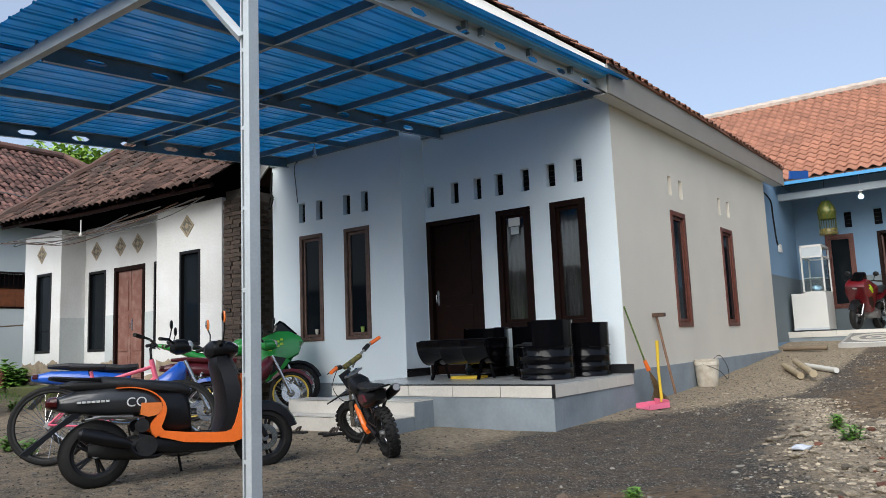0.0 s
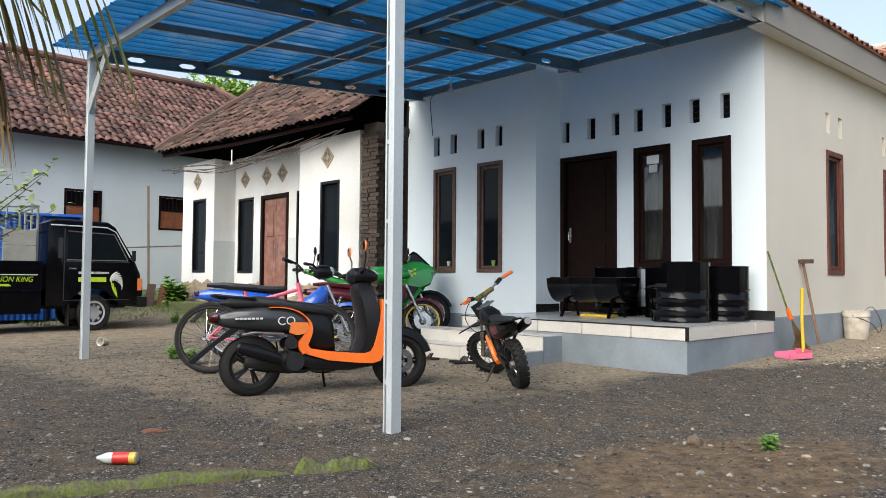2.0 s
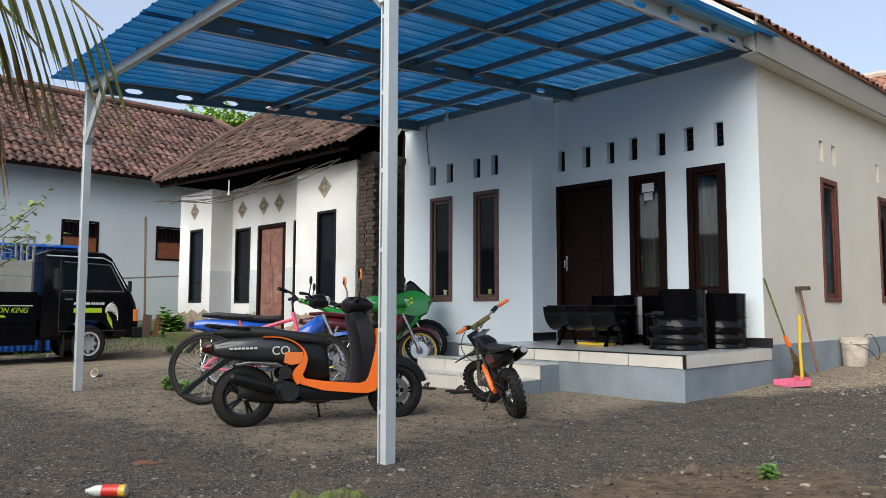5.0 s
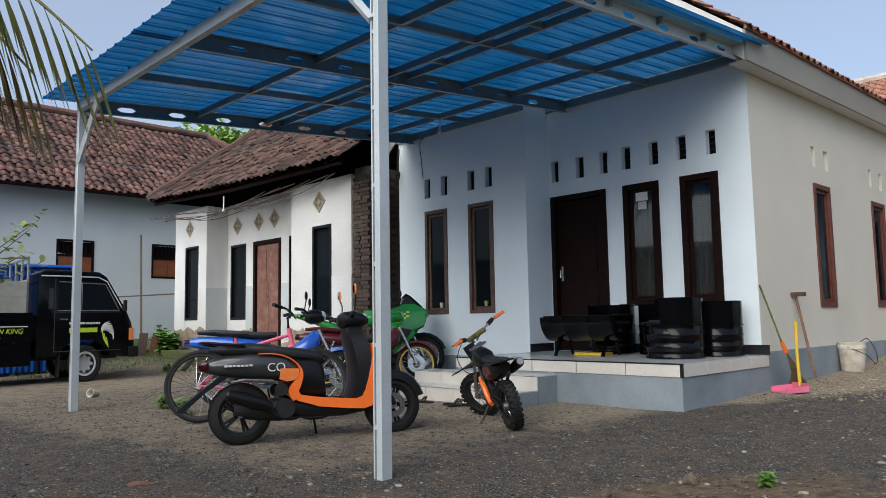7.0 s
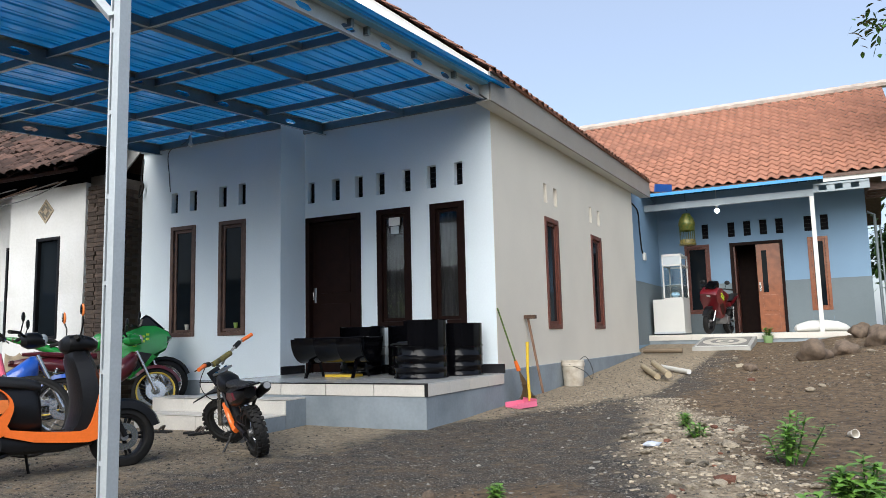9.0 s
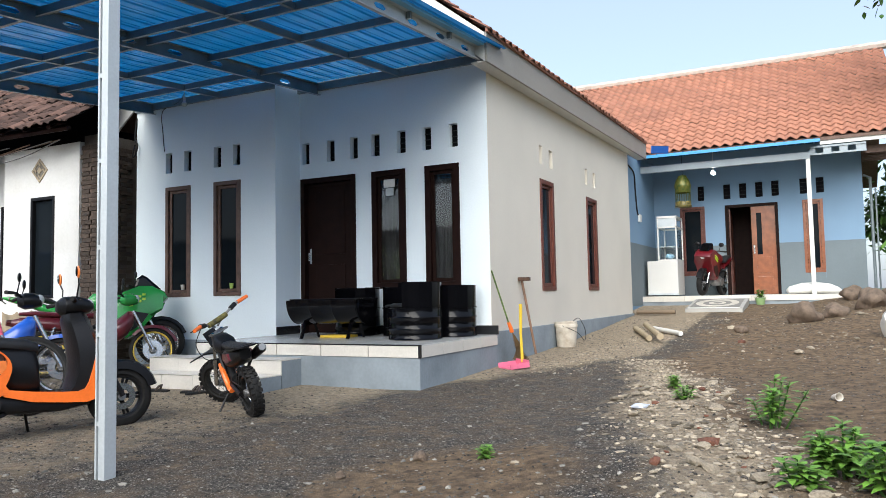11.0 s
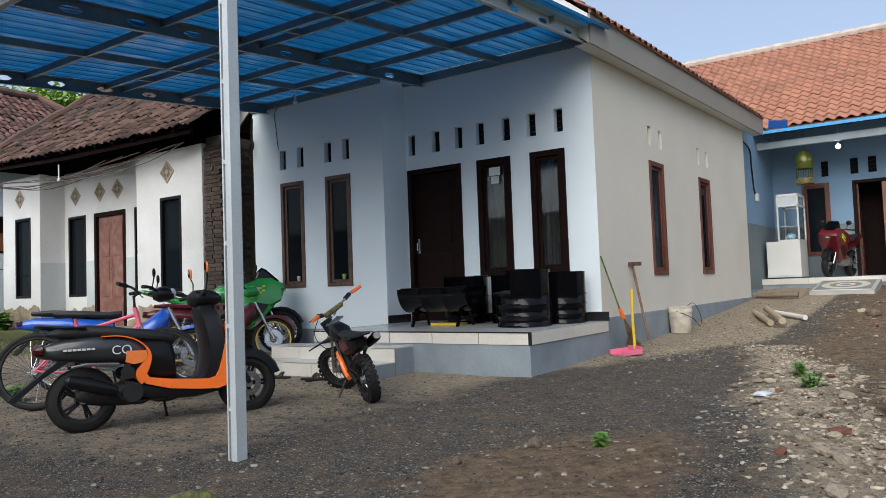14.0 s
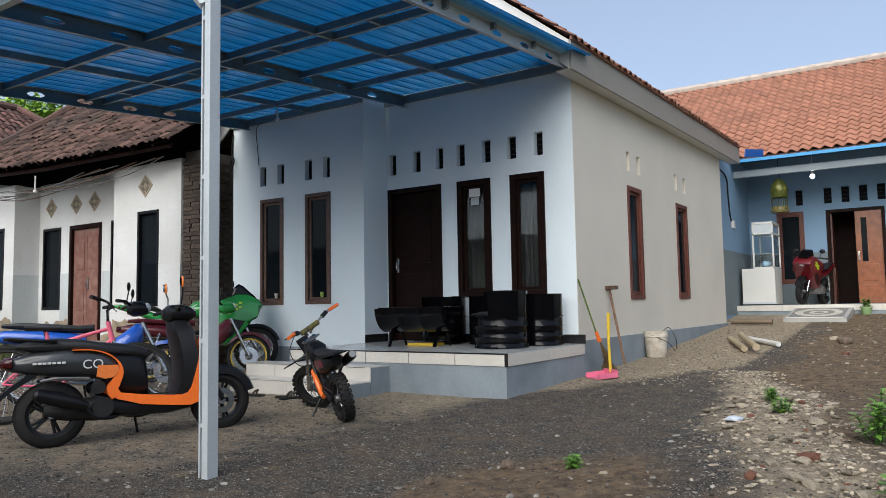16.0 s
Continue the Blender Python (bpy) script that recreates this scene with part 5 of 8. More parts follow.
    part("front_cover", bm, M_ORANGE, t, smooth=True)
    bm = bmesh.new()
    prism(bm, [(0.915, 0.69), (0.93, 0.82), (0.885, 0.80), (0.885, 0.70)], -0.14, 0.14, bevel=0.01)
    part("glove_pocket", bm, M_PLASTIC, t)
    for k in range(4):
        part("floor_rib", box(0.68 + k * 0.055, 0.70 + k * 0.055, -0.12, 0.12, 0.334, 0.343), M_RUB, t)
    for s in (-1, 1):
        bm = bmesh.new()
        rod(bm, (0.30, s * 0.12, 0.42), (0.30, s * 0.145, 0.42), 0.05, seg=14)
        part("air_box", bm, M_IRON, t)
        bm = bmesh.new()
        tube(bm, [(-0.08, s * 0.11, 0.49), (0.02, s * 0.12, 0.505), (0.24, s * 0.12, 0.49)], 0.012, 6)
        part("under_rail", bm, M_ALU, t)
    bm = bmesh.new()
    body(bm, [(0.80, 0.93, 1.01, 0.05), (0.84, 0.90, 1.045, 0.11), (0.92, 0.90, 1.05, 0.13), (1.0, 0.91, 1.03, 0.11), (1.05, 0.93, 1.0, 0.06)], 16)
    part("headset", bm, M_PLASTIC, t, smooth=True)
    bm = bmesh.new()
    bmesh.ops.create_uvsphere(bm, u_segments=14, v_segments=8, radius=0.075, matrix=Matrix.Translation((1.02, 0, 0.97)) @ Matrix.Diagonal((0.6, 1, 0.8, 1)))
    part("headlight", bm, M_LAMP, t, "clear round headlight", smooth=True)
    for s in (-1, 1):
        bm = bmesh.new()
        tube(bm, [(0.90, s * 0.10, 1.0), (0.87, s * 0.2, 1.01), (0.82, s * 0.34, 1.0)], [0.018, 0.016, 0.017], 8)
        part("handlebar_grip", bm, M_RUB, t, smooth=True)
        bm = bmesh.new()
        tube(bm, [(0.915, s * 0.18, 1.005), (0.89, s * 0.32, 0.995)], 0.006, 5)
        part("brake_lever", bm, M_PLASTIC, t)
        bm = bmesh.new()
        tube(bm, [(0.89, s * 0.19, 1.02), (0.90, s * 0.22, 1.12), (0.89, s * 0.25, 1.17)], 0.006, 6)
        part("mirror_stalk", bm, M_PLASTIC, t)
        bm = bmesh.new()
        bmesh.ops.create_uvsphere(bm, u_segments=12, v_segments=8, radius=0.042, matrix=Matrix.Translation((0.89, s * 0.25, 1.21)) @ Matrix.Diagonal((0.3, 0.75, 1.15, 1)))
        mi = part("mirror", bm, M_AMBER, t, "orange oval mirror on a thin stalk", smooth=True)
        bm = bmesh.new()
        bmesh.ops.create_circle(bm, cap_ends=True, segments=14, radius=0.034, matrix=Matrix.Translation((0.8755, s * 0.25, 1.215)) @ Matrix.Rotation(radians(90), 4, "Y") @ Matrix.Diagonal((1.15, 0.75, 1, 1)))
        part("mirror_glass", bm, M_MIRROR, mi)
    # front fender and fork
    bm = bmesh.new()
    rings = []
    for k in range(9):
        a = radians(15 + 16 * k)
        c, sn = math.cos(a), math.sin(a)
        rings.append([(1.25 + (0.262 + d) * c, y, 0.25 + (0.262 + d) * sn) for y, d in ((-0.066, -0.05), (-0.062, 0.01), (-0.03, 0.03), (0.03, 0.03), (0.062, 0.01), (0.066, -0.05), (0.05, -0.04), (0.02, 0.012), (-0.02, 0.012), (-0.05, -0.04))])
    loft(bm, rings)
    part("front_fender", bm, M_PLASTIC, t, smooth=True)
    bm = bmesh.new()
    for s in (-1, 1):
        rod(bm, (1.25, s * 0.075, 0.25), (1.09, s * 0.07, 0.60), 0.02)
    part("fork", bm, M_PLASTIC, t)
    # rear mudguard, lamp, engine, exhaust, stand
    bm = bmesh.new()
    loft(bm, [[(-0.14, -0.07, 0.56), (-0.14, 0.07, 0.56), (-0.10, 0.07, 0.53), (-0.10, -0.07, 0.53)], [(-0.28, -0.075, 0.45), (-0.28, 0.075, 0.45), (-0.255, 0.075, 0.43), (-0.255, -0.075, 0.43)], [(-0.48, -0.085, 0.29), (-0.48, 0.085, 0.29), (-0.44, 0.085, 0.27), (-0.44, -0.085, 0.27)]])
    part("rear_mudguard", bm, M_PLASTIC, t)
    bm = bmesh.new()
    body(bm, [(-0.325, 0.60, 0.655, 0.05), (-0.30, 0.585, 0.675, 0.085), (-0.26, 0.58, 0.68, 0.095)], 12)
    part("tail_light", bm, M_TAIL, t, "red tail light", smooth=True)
    bm = bmesh.new()
    body(bm, [(-0.05, 0.22, 0.32, 0.06), (0.10, 0.19, 0.34, 0.09), (0.30, 0.17, 0.36, 0.11), (0.42, 0.18, 0.33, 0.10)], 12, 3)
    rod(bm, (0.33, -0.15, 0.27), (0.33, 0.13, 0.27), 0.075, seg=16)
    part("engine", bm, M_IRON, t, smooth=True)
    bm = bmesh.new()
    tube(bm, [(-0.13, -0.165, 0.40), (-0.11, -0.165, 0.395), (0.02, -0.165, 0.355), (0.16, -0.16, 0.31), (0.22, -0.155, 0.29)], [0.026, 0.046, 0.053, 0.045, 0.028], 14)
    tube(bm, curve_pts([(0.2, -0.15, 0.29), (0.27, -0.14, 0.21), (0.40, -0.11, 0.19), (0.48, -0.06, 0.23)], 4), 0.016, 8)
    part("exhaust", bm, M_PLASTIC, t, "matt black exhaust", smooth=True)
    bm = bmesh.new()
    spring(bm, (0.02, 0.1, 0.30), (-0.02, 0.1, 0.56), 0.03)
    part("rear_shock", bm, M_CHROME, t)
    bm = bmesh.new()
    tube(bm, [(0.60, 0.10, 0.20), (0.64, 0.19, 0.06), (0.66, 0.225, 0.006)], 0.011, 6)
    part("side_stand", bm, M_IRON, t)
    bm = bmesh.new()
    for k in range(7):
        bx(bm, -0.135 + k * 0.031, -0.112 + k * 0.031, -0.1625, -0.12, 0.61, 0.625)
    part("name_bar", bm, M_LETTER, t, "silver name lettering")
    text_part("lettering", "CO", 0.095, M_LETTER, t, pose(0.185, -0.1685, 0.565, 90, 0, 0))
    return t


scooter(pose(-1.78, -3.54, -0.045, -5, 0, 68) @ Matrix.Diagonal((0.98, 1.0, 0.97, 1)))


def dirt_bike(m):
    t = thing("mini_dirt_bike", m, "small orange and black dirt bike leaning on its stand", "dirt bike")
    wheel(t, 0.0, 0.225, 0.10, M_IRON, 24, "wire", tyre=0.075, knob=True)
    front = [wheel(t, 0.98, 0.235, 0.085, M_IRON, 24, "wire", tyre=0.07, knob=True)]
    front += list(front[0].children)
    bm = bmesh.new()
    for s in (-1, 1):
        tube(bm, curve_pts([(0.70, s * 0.02, 0.70), (0.55, s * 0.07, 0.60), (0.40, s * 0.08, 0.40), (0.36, s * 0.06, 0.26)], 5), 0.018, 8)
        tube(bm, [(0.70, 0, 0.66), (0.66, s * 0.05, 0.42), (0.55, s * 0.06, 0.22), (0.36, s * 0.06, 0.24)], 0.014, 8)
        tube(bm, [(0.38, s * 0.075, 0.30), (0.18, s * 0.085, 0.27), (0.0, s * 0.085, 0.225)], 0.019, 8)
        tube(bm, [(0.50, s * 0.06, 0.58), (0.10, s * 0.05, 0.62)], 0.012, 6)
    part("frame", bm, M_PLASTIC, t, smooth=True)
    bm = bmesh.new()
    tube(bm, curve_pts([(0.50, 0.085, 0.46), (0.40, 0.10, 0.40), (0.30, 0.10, 0.28), (0.22, 0.10, 0.24)], 4), 0.026, 8)
    part("side_guard", bm, M_ORANGE, t, "orange side guard", smooth=True)
    bm = bmesh.new()
    body(bm, [(0.30, 0.22, 0.36, 0.07), (0.42, 0.20, 0.44, 0.085), (0.55, 0.21, 0.46, 0.08), (0.62, 0.26, 0.42, 0.06)], 12, 3)
    rod(bm, (0.40, -0.10, 0.28), (0.40, 0.10, 0.28), 0.075, seg=14)
    part("engine", bm, M_IRON, t, smooth=True)
    bm = bmesh.new()
    for k in range(5):
        bx(bm, 0.50, 0.60, -0.065, 0.065, 0.42 + k * 0.022, 0.428 + k * 0.022)
    part("cooling_fins", bm, M_ALU, t)
    bm = bmesh.new()
    body(bm, [(-0.16, 0.635, 0.665, 0.05), (0.0, 0.62, 0.665, 0.075), (0.20, 0.60, 0.66, 0.075), (0.42, 0.60, 0.665, 0.065), (0.50, 0.62, 0.68, 0.05)], 12)
    part("seat", bm, M_SEAT, t, smooth=True)
    bm = bmesh.new()
    body(bm, [(0.42, 0.55, 0.66, 0.075), (0.54, 0.53, 0.72, 0.10), (0.66, 0.56, 0.74, 0.09), (0.72, 0.62, 0.72, 0.05)], 12)
    part("tank", bm, M_PLASTIC, t, smooth=True)
    bm = bmesh.new()
    body(bm, [(-0.10, 0.53, 0.625, 0.05), (0.05, 0.47, 0.63, 0.095), (0.22, 0.44, 0.62, 0.11), (0.38, 0.46, 0.60, 0.09)], 12, 3)
    part("side_panel", bm, M_PLASTIC, t, "black plastic side panels", smooth=True)
    for s in (-1, 1):
        bm = bmesh.new()
        prism(bm, [(0.05, 0.53), (0.10, 0.59), (0.26, 0.58), (0.30, 0.53), (0.18, 0.50)], min(s * 0.09, s * 0.112), max(s * 0.09, s * 0.112))
        part("decal", bm, M_MAROON, t, "dark red decal")
    bm = bmesh.new()
    loft(bm, [[(0.18, -0.09, 0.59), (0.18, 0.09, 0.59), (0.18, 0.085, 0.61), (0.18, -0.085, 0.61)], [(-0.10, -0.09, 0.63), (-0.10, 0.09, 0.63), (-0.10, 0.085, 0.65), (-0.10, -0.085, 0.65)], [(-0.30, -0.05, 0.655), (-0.30, 0.05, 0.655), (-0.30, 0.045, 0.668), (-0.30, -0.045, 0.668)]])
    part("rear_fender", bm, M_PLASTIC, t)
    bm = bmesh.new()
    loft(bm, [[(0.72, -0.055, 0.545), (0.72, 0.055, 0.545), (0.72, 0.05, 0.56), (0.72, -0.05, 0.56)], [(0.98, -0.07, 0.56), (0.98, 0.07, 0.56), (0.98, 0.065, 0.575), (0.98, -0.065, 0.575)], [(1.22, -0.04, 0.50), (1.22, 0.04, 0.50), (1.22, 0.035, 0.512), (1.22, -0.035, 0.512)]])
    front.append(part("front_fender", bm, M_PLASTIC, t))
    for s in (-1, 1):
        bm = bmesh.new()
        rod(bm, (0.98, s * 0.075, 0.235), (0.86, s * 0.075, 0.50), 0.022)
        rod(bm, (0.86, s * 0.075, 0.50), (0.76, s * 0.07, 0.76), 0.015)
        front.append(part("fork_leg", bm, M_CHROME, t, smooth=True))
        bm = bmesh.new()
        tube(bm, curve_pts([(0.745, s * 0.02, 0.80), (0.72, s * 0.10, 0.85), (0.66, s * 0.26, 0.91), (0.64, s * 0.30, 0.915)], 4), 0.012, 8)
        front.append(part("handlebar", bm, M_ALU, t, smooth=True))
        bm = bmesh.new()
        tube(bm, [(0.645, s * 0.29, 0.914), (0.61, s * 0.41, 0.92)], [0.02, 0.018], 10)
        front.append(part("grip", bm, M_ORANGE, t, "orange rubber grip", smooth=True))
        bm = bmesh.new()
        rod(bm, (0.68, s * 0.2, 0.89), (0.665, s * 0.27, 0.91), 0.024)
        tube(bm, [(0.69, s * 0.24, 0.905), (0.71, s * 0.36, 0.90)], 0.006, 5)
        front.append(part("lever_clamp", bm, M_PLASTIC, t))
        bm = bmesh.new()
        tube(bm, [(0.34, s * 0.07, 0.23), (0.33, s * 0.19, 0.22)], 0.013, 6)
        part("foot_peg", bm, M_IRON, t)
    bm = bmesh.new()
    bx(bm, 0.70, 0.80, -0.09, 0.09, 0.735, 0.755, 0.006)
    bx(bm, 0.81, 0.86, -0.085, 0.085, 0.61, 0.63, 0.006)
    front.append(part("fork_clamp", bm, M_ALU, t))
    bm = bmesh.new()
    tube(bm, [(0.70, -0.13, 0.86), (0.70, 0.13, 0.86)], 0.027, 10)
    front.append(part("bar_pad", bm, pm("yellow_black_foam", (0.20, 0.17, 0.04), 0.8, var=0.4, scale=20, col2=(0.02, 0.02, 0.02)), t, "worn yellow bar pad", smooth=True))
    bm = bmesh.new()
    prism(bm, [(0.83, 0.60), (0.87, 0.78), (0.855, 0.78), (0.815, 0.60)], -0.08, 0.08, bevel=0.004)
    front.append(part("number_plate", bm, M_PLASTIC, t))
    bm = bmesh.new()
    spring(bm, (0.30, 0.0, 0.52), (0.12, 0.0, 0.30), 0.035)
    part("rear_shock", bm, M_CHROME, t, "coil spring shock")
    bm = bmesh.new()
    tube(bm, [(0.10, -0.115, 0.52), (-0.16, -0.125, 0.60), (-0.20, -0.125, 0.612)], [0.04, 0.046, 0.034], 12)
    tube(bm, curve_pts([(0.58, -0.04, 0.36), (0.52, -0.12, 0.30), (0.32, -0.12, 0.42), (0.12, -0.115, 0.515)], 5), 0.015, 8)
    part("exhaust", bm, M_IRON, t, "blackened exhaust can", smooth=True)
    bm = bmesh.new()
    rod(bm, (-0.205, -0.125, 0.613), (-0.185, -0.125, 0.608), 0.03, 0.036)
    part("exhaust_tip", bm, M_ALU, t)
    bm = bmesh.new()
    tube(bm, [(0.42, 0.07, 0.22), (0.40, 0.22, 0.03), (0.38, 0.27, 0.01)], 0.011, 6)
    tube(bm, [(0.38, 0.27, 0.012), (0.46, 0.25, 0.012)], 0.01, 6)
    part("side_stand", bm, M_IRON, t)
    bm = bmesh.new()
    tube(bm, curve_pts([(0.70, 0.22, 0.89), (0.80, 0.28, 0.74), (0.78, 0.24, 0.56), (0.66, 0.08, 0.52)], 5), 0.004, 5)
    front.append(part("cable", bm, M_RUB, t))
    bm = bmesh.new()
    tube(bm, [(0.0, 0.07, 0.29), (0.36, 0.07, 0.32)], 0.007, 4)
    tube(bm, [(0.0, 0.07, 0.16), (0.36, 0.07, 0.24)], 0.007, 4)
    part("chain", bm, M_IRON, t)
    ax = Vector((-0.36, 0, 0.93)).normalized()
    turn = Matrix.Translation((0.80, 0, 0.66)) @ Matrix.Rotation(radians(38), 4, ax) @ Matrix.Translation((-0.80, 0, -0.66))
    for ob in front:
        ob.data.transform(turn)
    return t


dirt_bike(pose(-0.56, -1.74, -0.015, -12, 0, 147) @ Matrix.Diagonal((0.93, 0.93, 0.90, 1)))


def motorbike(name, m, label, paint, rim_mat, style="under", wb=1.25, R=0.29, front_paint=None, cowl=None, seat_mat=None, silver_exhaust=True, disc=True):
    """A road motorcycle: style 'under' is a step-through, 'sport' has a full fairing."""
    t = thing(name, m, label, "motorcycle")
    wheel(t, 0.0, R, 0.09 if style == "under" else 0.14, rim_mat, 24 if style == "under" else 5, "wire" if style == "under" else "cast", tyre=0.055 if style == "under" else 0.09, disc=disc)
    wheel(t, wb, R, 0.075 if style == "under" else 0.11, rim_mat, 24 if style == "under" else 5, "wire" if style == "under" else "cast", tyre=0.05 if style == "under" else 0.08, disc=disc)
    sp = style == "sport"
    bm = bmesh.new()
    tube(bm, curve_pts([(wb - 0.28, 0, 0.78), (0.75, 0, 0.62), (0.45, 0, 0.48), (0.40, 0, 0.35)], 4), 0.03, 8)
    tube(bm, [(0.5, 0.06, 0.55), (0.1, 0.07, 0.66), (-0.15, 0.06, 0.70)], 0.015, 6)
    tube(bm, [(0.5, -0.06, 0.55), (0.1, -0.07, 0.66), (-0.15, -0.06, 0.70)], 0.015, 6)
    for s in (-1, 1):
        tube(bm, [(0.42, s * 0.08, 0.36), (0.0, s * 0.09, R)], 0.02, 6)
    part("frame", bm, M_IRON, t, smooth=True)
    bm = bmesh.new()
    body(bm, [(0.32, 0.24, 0.42, 0.10), (0.45, 0.22, 0.46, 0.13), (0.65, 0.22, 0.48, 0.12), (0.78, 0.28, 0.46, 0.08)], 12, 3)
    rod(bm, (0.42, -0.14, 0.32), (0.42, 0.14, 0.32), 0.09, seg=14)
    part("engine", bm, M_ALU, t, smooth=True)
    bm = bmesh.new()
    z = 0.76
    body(bm, [(-0.28, z + 0.02, z + 0.06, 0.06), (-0.1, z, z + 0.07, 0.10), (0.2, z - 0.03, z + 0.05, 0.115), (0.42, z - 0.05, z + 0.03, 0.10), (0.55, z - 0.04, z + 0.04, 0.07)] if not sp else
         [(-0.35, 0.93, 0.965, 0.06), (-0.2, 0.89, 0.95, 0.09), (0.05, 0.82, 0.89, 0.11), (0.2, 0.76, 0.80, 0.13), (0.45, 0.75, 0.80, 0.12)], 12)
    part("seat", bm, seat_mat or M_SEAT, t, smooth=True)
    bm = bmesh.new()
    if sp:
        body(bm, [(-0.48, 0.90, 0.93, 0.03), (-0.40, 0.86, 0.93, 0.07), (-0.2, 0.79, 0.89, 0.10), (0.05, 0.68, 0.80, 0.12), (0.25, 0.60, 0.75, 0.12)], 14)
    else:
        body(bm, [(-0.42, 0.66, 0.72, 0.04), (-0.25, 0.62, 0.755, 0.10), (0.05, 0.58, 0.75, 0.125), (0.30, 0.55, 0.72, 0.12), (0.48, 0.56, 0.70, 0.07)], 14)
    part("tail_body", bm, paint, t, smooth=True)
    if sp:
        bm = bmesh.new()
        body(bm, [(0.40, 0.72, 0.82, 0.09), (0.52, 0.72, 0.95, 0.15), (0.70, 0.74, 0.98, 0.17), (0.85, 0.76, 0.93, 0.12)], 14)
        part("tank", bm, paint, t, smooth=True)
        bm = bmesh.new()
        prism(bm, [(0.70, 0.78), (0.86, 0.95), (1.06, 1.03), (1.22, 1.03), (1.37, 0.95), (1.42, 0.87), (1.31, 0.77), (1.24, 0.62), (1.10, 0.46), (0.92, 0.35), (0.80, 0.40), (0.85, 0.58)], -0.19, 0.19, bevel=0.055)
        pf = part("fairing", bm, paint, t, "full side fairing", smooth=True)
        for s in (-1, 1):
            bm = bmesh.new()
            for k in range(4):
                bx(bm, 0.95 + k * 0.05, 0.99 + k * 0.05, min(s * 0.19, s * 0.204), max(s * 0.19, s * 0.204), 0.66 + k * 0.025, 0.69 + k * 0.025)
                bx(bm, 0.95 + k * 0.05, 0.99 + k * 0.05, min(s * 0.19, s * 0.204), max(s * 0.19, s * 0.204), 0.72 + k * 0.025, 0.745 + k * 0.025)
            for v in bm.verts:
                v.co.z += 0.10
            part("sticker", bm, M_LIME, pf, "yellow green sticker")
            bm = bmesh.new()
            prism(bm, [(0.88, 0.56), (0.99, 0.70), (1.18, 0.66), (1.10, 0.54), (0.97, 0.44), (0.90, 0.46)], min(s * 0.18, s * 0.196), max(s * 0.18, s * 0.196))
            part("side_vent", bm, M_PLASTIC, pf, "black lower panel", smooth=True)
        bm = bmesh.new()
        prism(bm, [(1.00, 1.01), (1.04, 1.13), (1.10, 1.18), (1.16, 1.15), (1.33, 0.99)], -0.11, 0.11, bevel=0.03)
        part("windscreen", bm, M_BLACK, t, "smoked windscreen")
        fx, fz = 1.08, 0.98
    else:
        bm = bmesh.new()
        body(bm, [(0.72, 0.44, 0.62, 0.13), (0.85, 0.42, 0.72, 0.17), (0.95, 0.50, 0.80, 0.15), (1.02, 0.62, 0.80, 0.09)], 14)
        part("leg_shield", bm, front_paint or paint, t, smooth=True)
        bm = bmesh.new()
        body(bm, [(0.86, 0.90, 1.0, 0.06), (0.92, 0.87, 1.03, 0.13), (1.0, 0.88, 1.03, 0.13), (1.07, 0.90, 0.99, 0.07)], 14)
        part("headset", bm, cowl or paint, t, smooth=True)
        fx, fz = 0.95, 0.98
    bm = bmesh.new()
    bmesh.ops.create_uvsphere(bm, u_segments=12, v_segments=8, radius=0.07, matrix=Matrix.Translation((fx + (0.28 if sp else 0.10), 0, fz - (0.11 if sp else 0.02))) @ Matrix.Diagonal((0.6, 1.2, 0.8, 1)))
    part("headlight", bm, M_LAMP, t, smooth=True)
    for s in (-1, 1):
        bm = bmesh.new()
        rod(bm, (wb, s * 0.09, R), (wb - 0.24, s * 0.085, 0.80), 0.021)
        part("fork_leg", bm, M_CHROME, t, smooth=True)
        bm = bmesh.new()
        tube(bm, [(fx - 0.05, s * 0.05, fz), (fx - 0.09, s * 0.2, fz + 0.03), (fx - 0.16, s * 0.36, fz + 0.02)], [0.013, 0.013, 0.019], 8)
        part("handlebar", bm, M_RUB, t, smooth=True)
        bm = bmesh.new()
        tube(bm, [(fx - 0.08, s * 0.22, fz + 0.03), (fx - 0.06, s * 0.25, fz + 0.13)], 0.006, 6)
        bmesh.ops.create_uvsphere(bm, u_segments=12, v_segments=8, radius=0.06, matrix=Matrix.Translation((fx - 0.06, s * 0.27, fz + 0.17)) @ Matrix.Diagonal((0.3, 1, 0.8, 1)))
        part("mirror", bm, M_PLASTIC, t, smooth=True)
        bm = bmesh.new()
        spring(bm, (0.02, s * 0.11, R + 0.02), (0.12, s * 0.11, 0.62), 0.028)
        part("rear_shock", bm, M_CHROME, t)
    bm = bmesh.new()
    rings = []
    for k in range(8):
        a = radians(20 + 17 * k)
        c, sn = math.cos(a), math.sin(a)
        rings.append([(wb + (R + 0.03 + d) * c, y, R + (R + 0.03 + d) * sn) for y, d in ((-0.06, -0.03), (-0.05, 0.008), (0.05, 0.008), (0.06, -0.03), (0.045, -0.01), (-0.045, -0.01))])
    loft(bm, rings)
    part("front_fender", bm, M_PLASTIC if sp else (front_paint or paint), t, smooth=True)
    bm = bmesh.new()
    tube(bm, curve_pts([(0.65, -0.05, 0.28), (0.5, -0.13, 0.20), (0.25, -0.15, 0.24)], 4), 0.018, 8)
    tube(bm, [(0.28, -0.15, 0.24), (0.15, -0.155, 0.29), (-0.18, -0.16, 0.40), (-0.24, -0.16, 0.42)], [0.025, 0.048, 0.055, 0.045], 12)
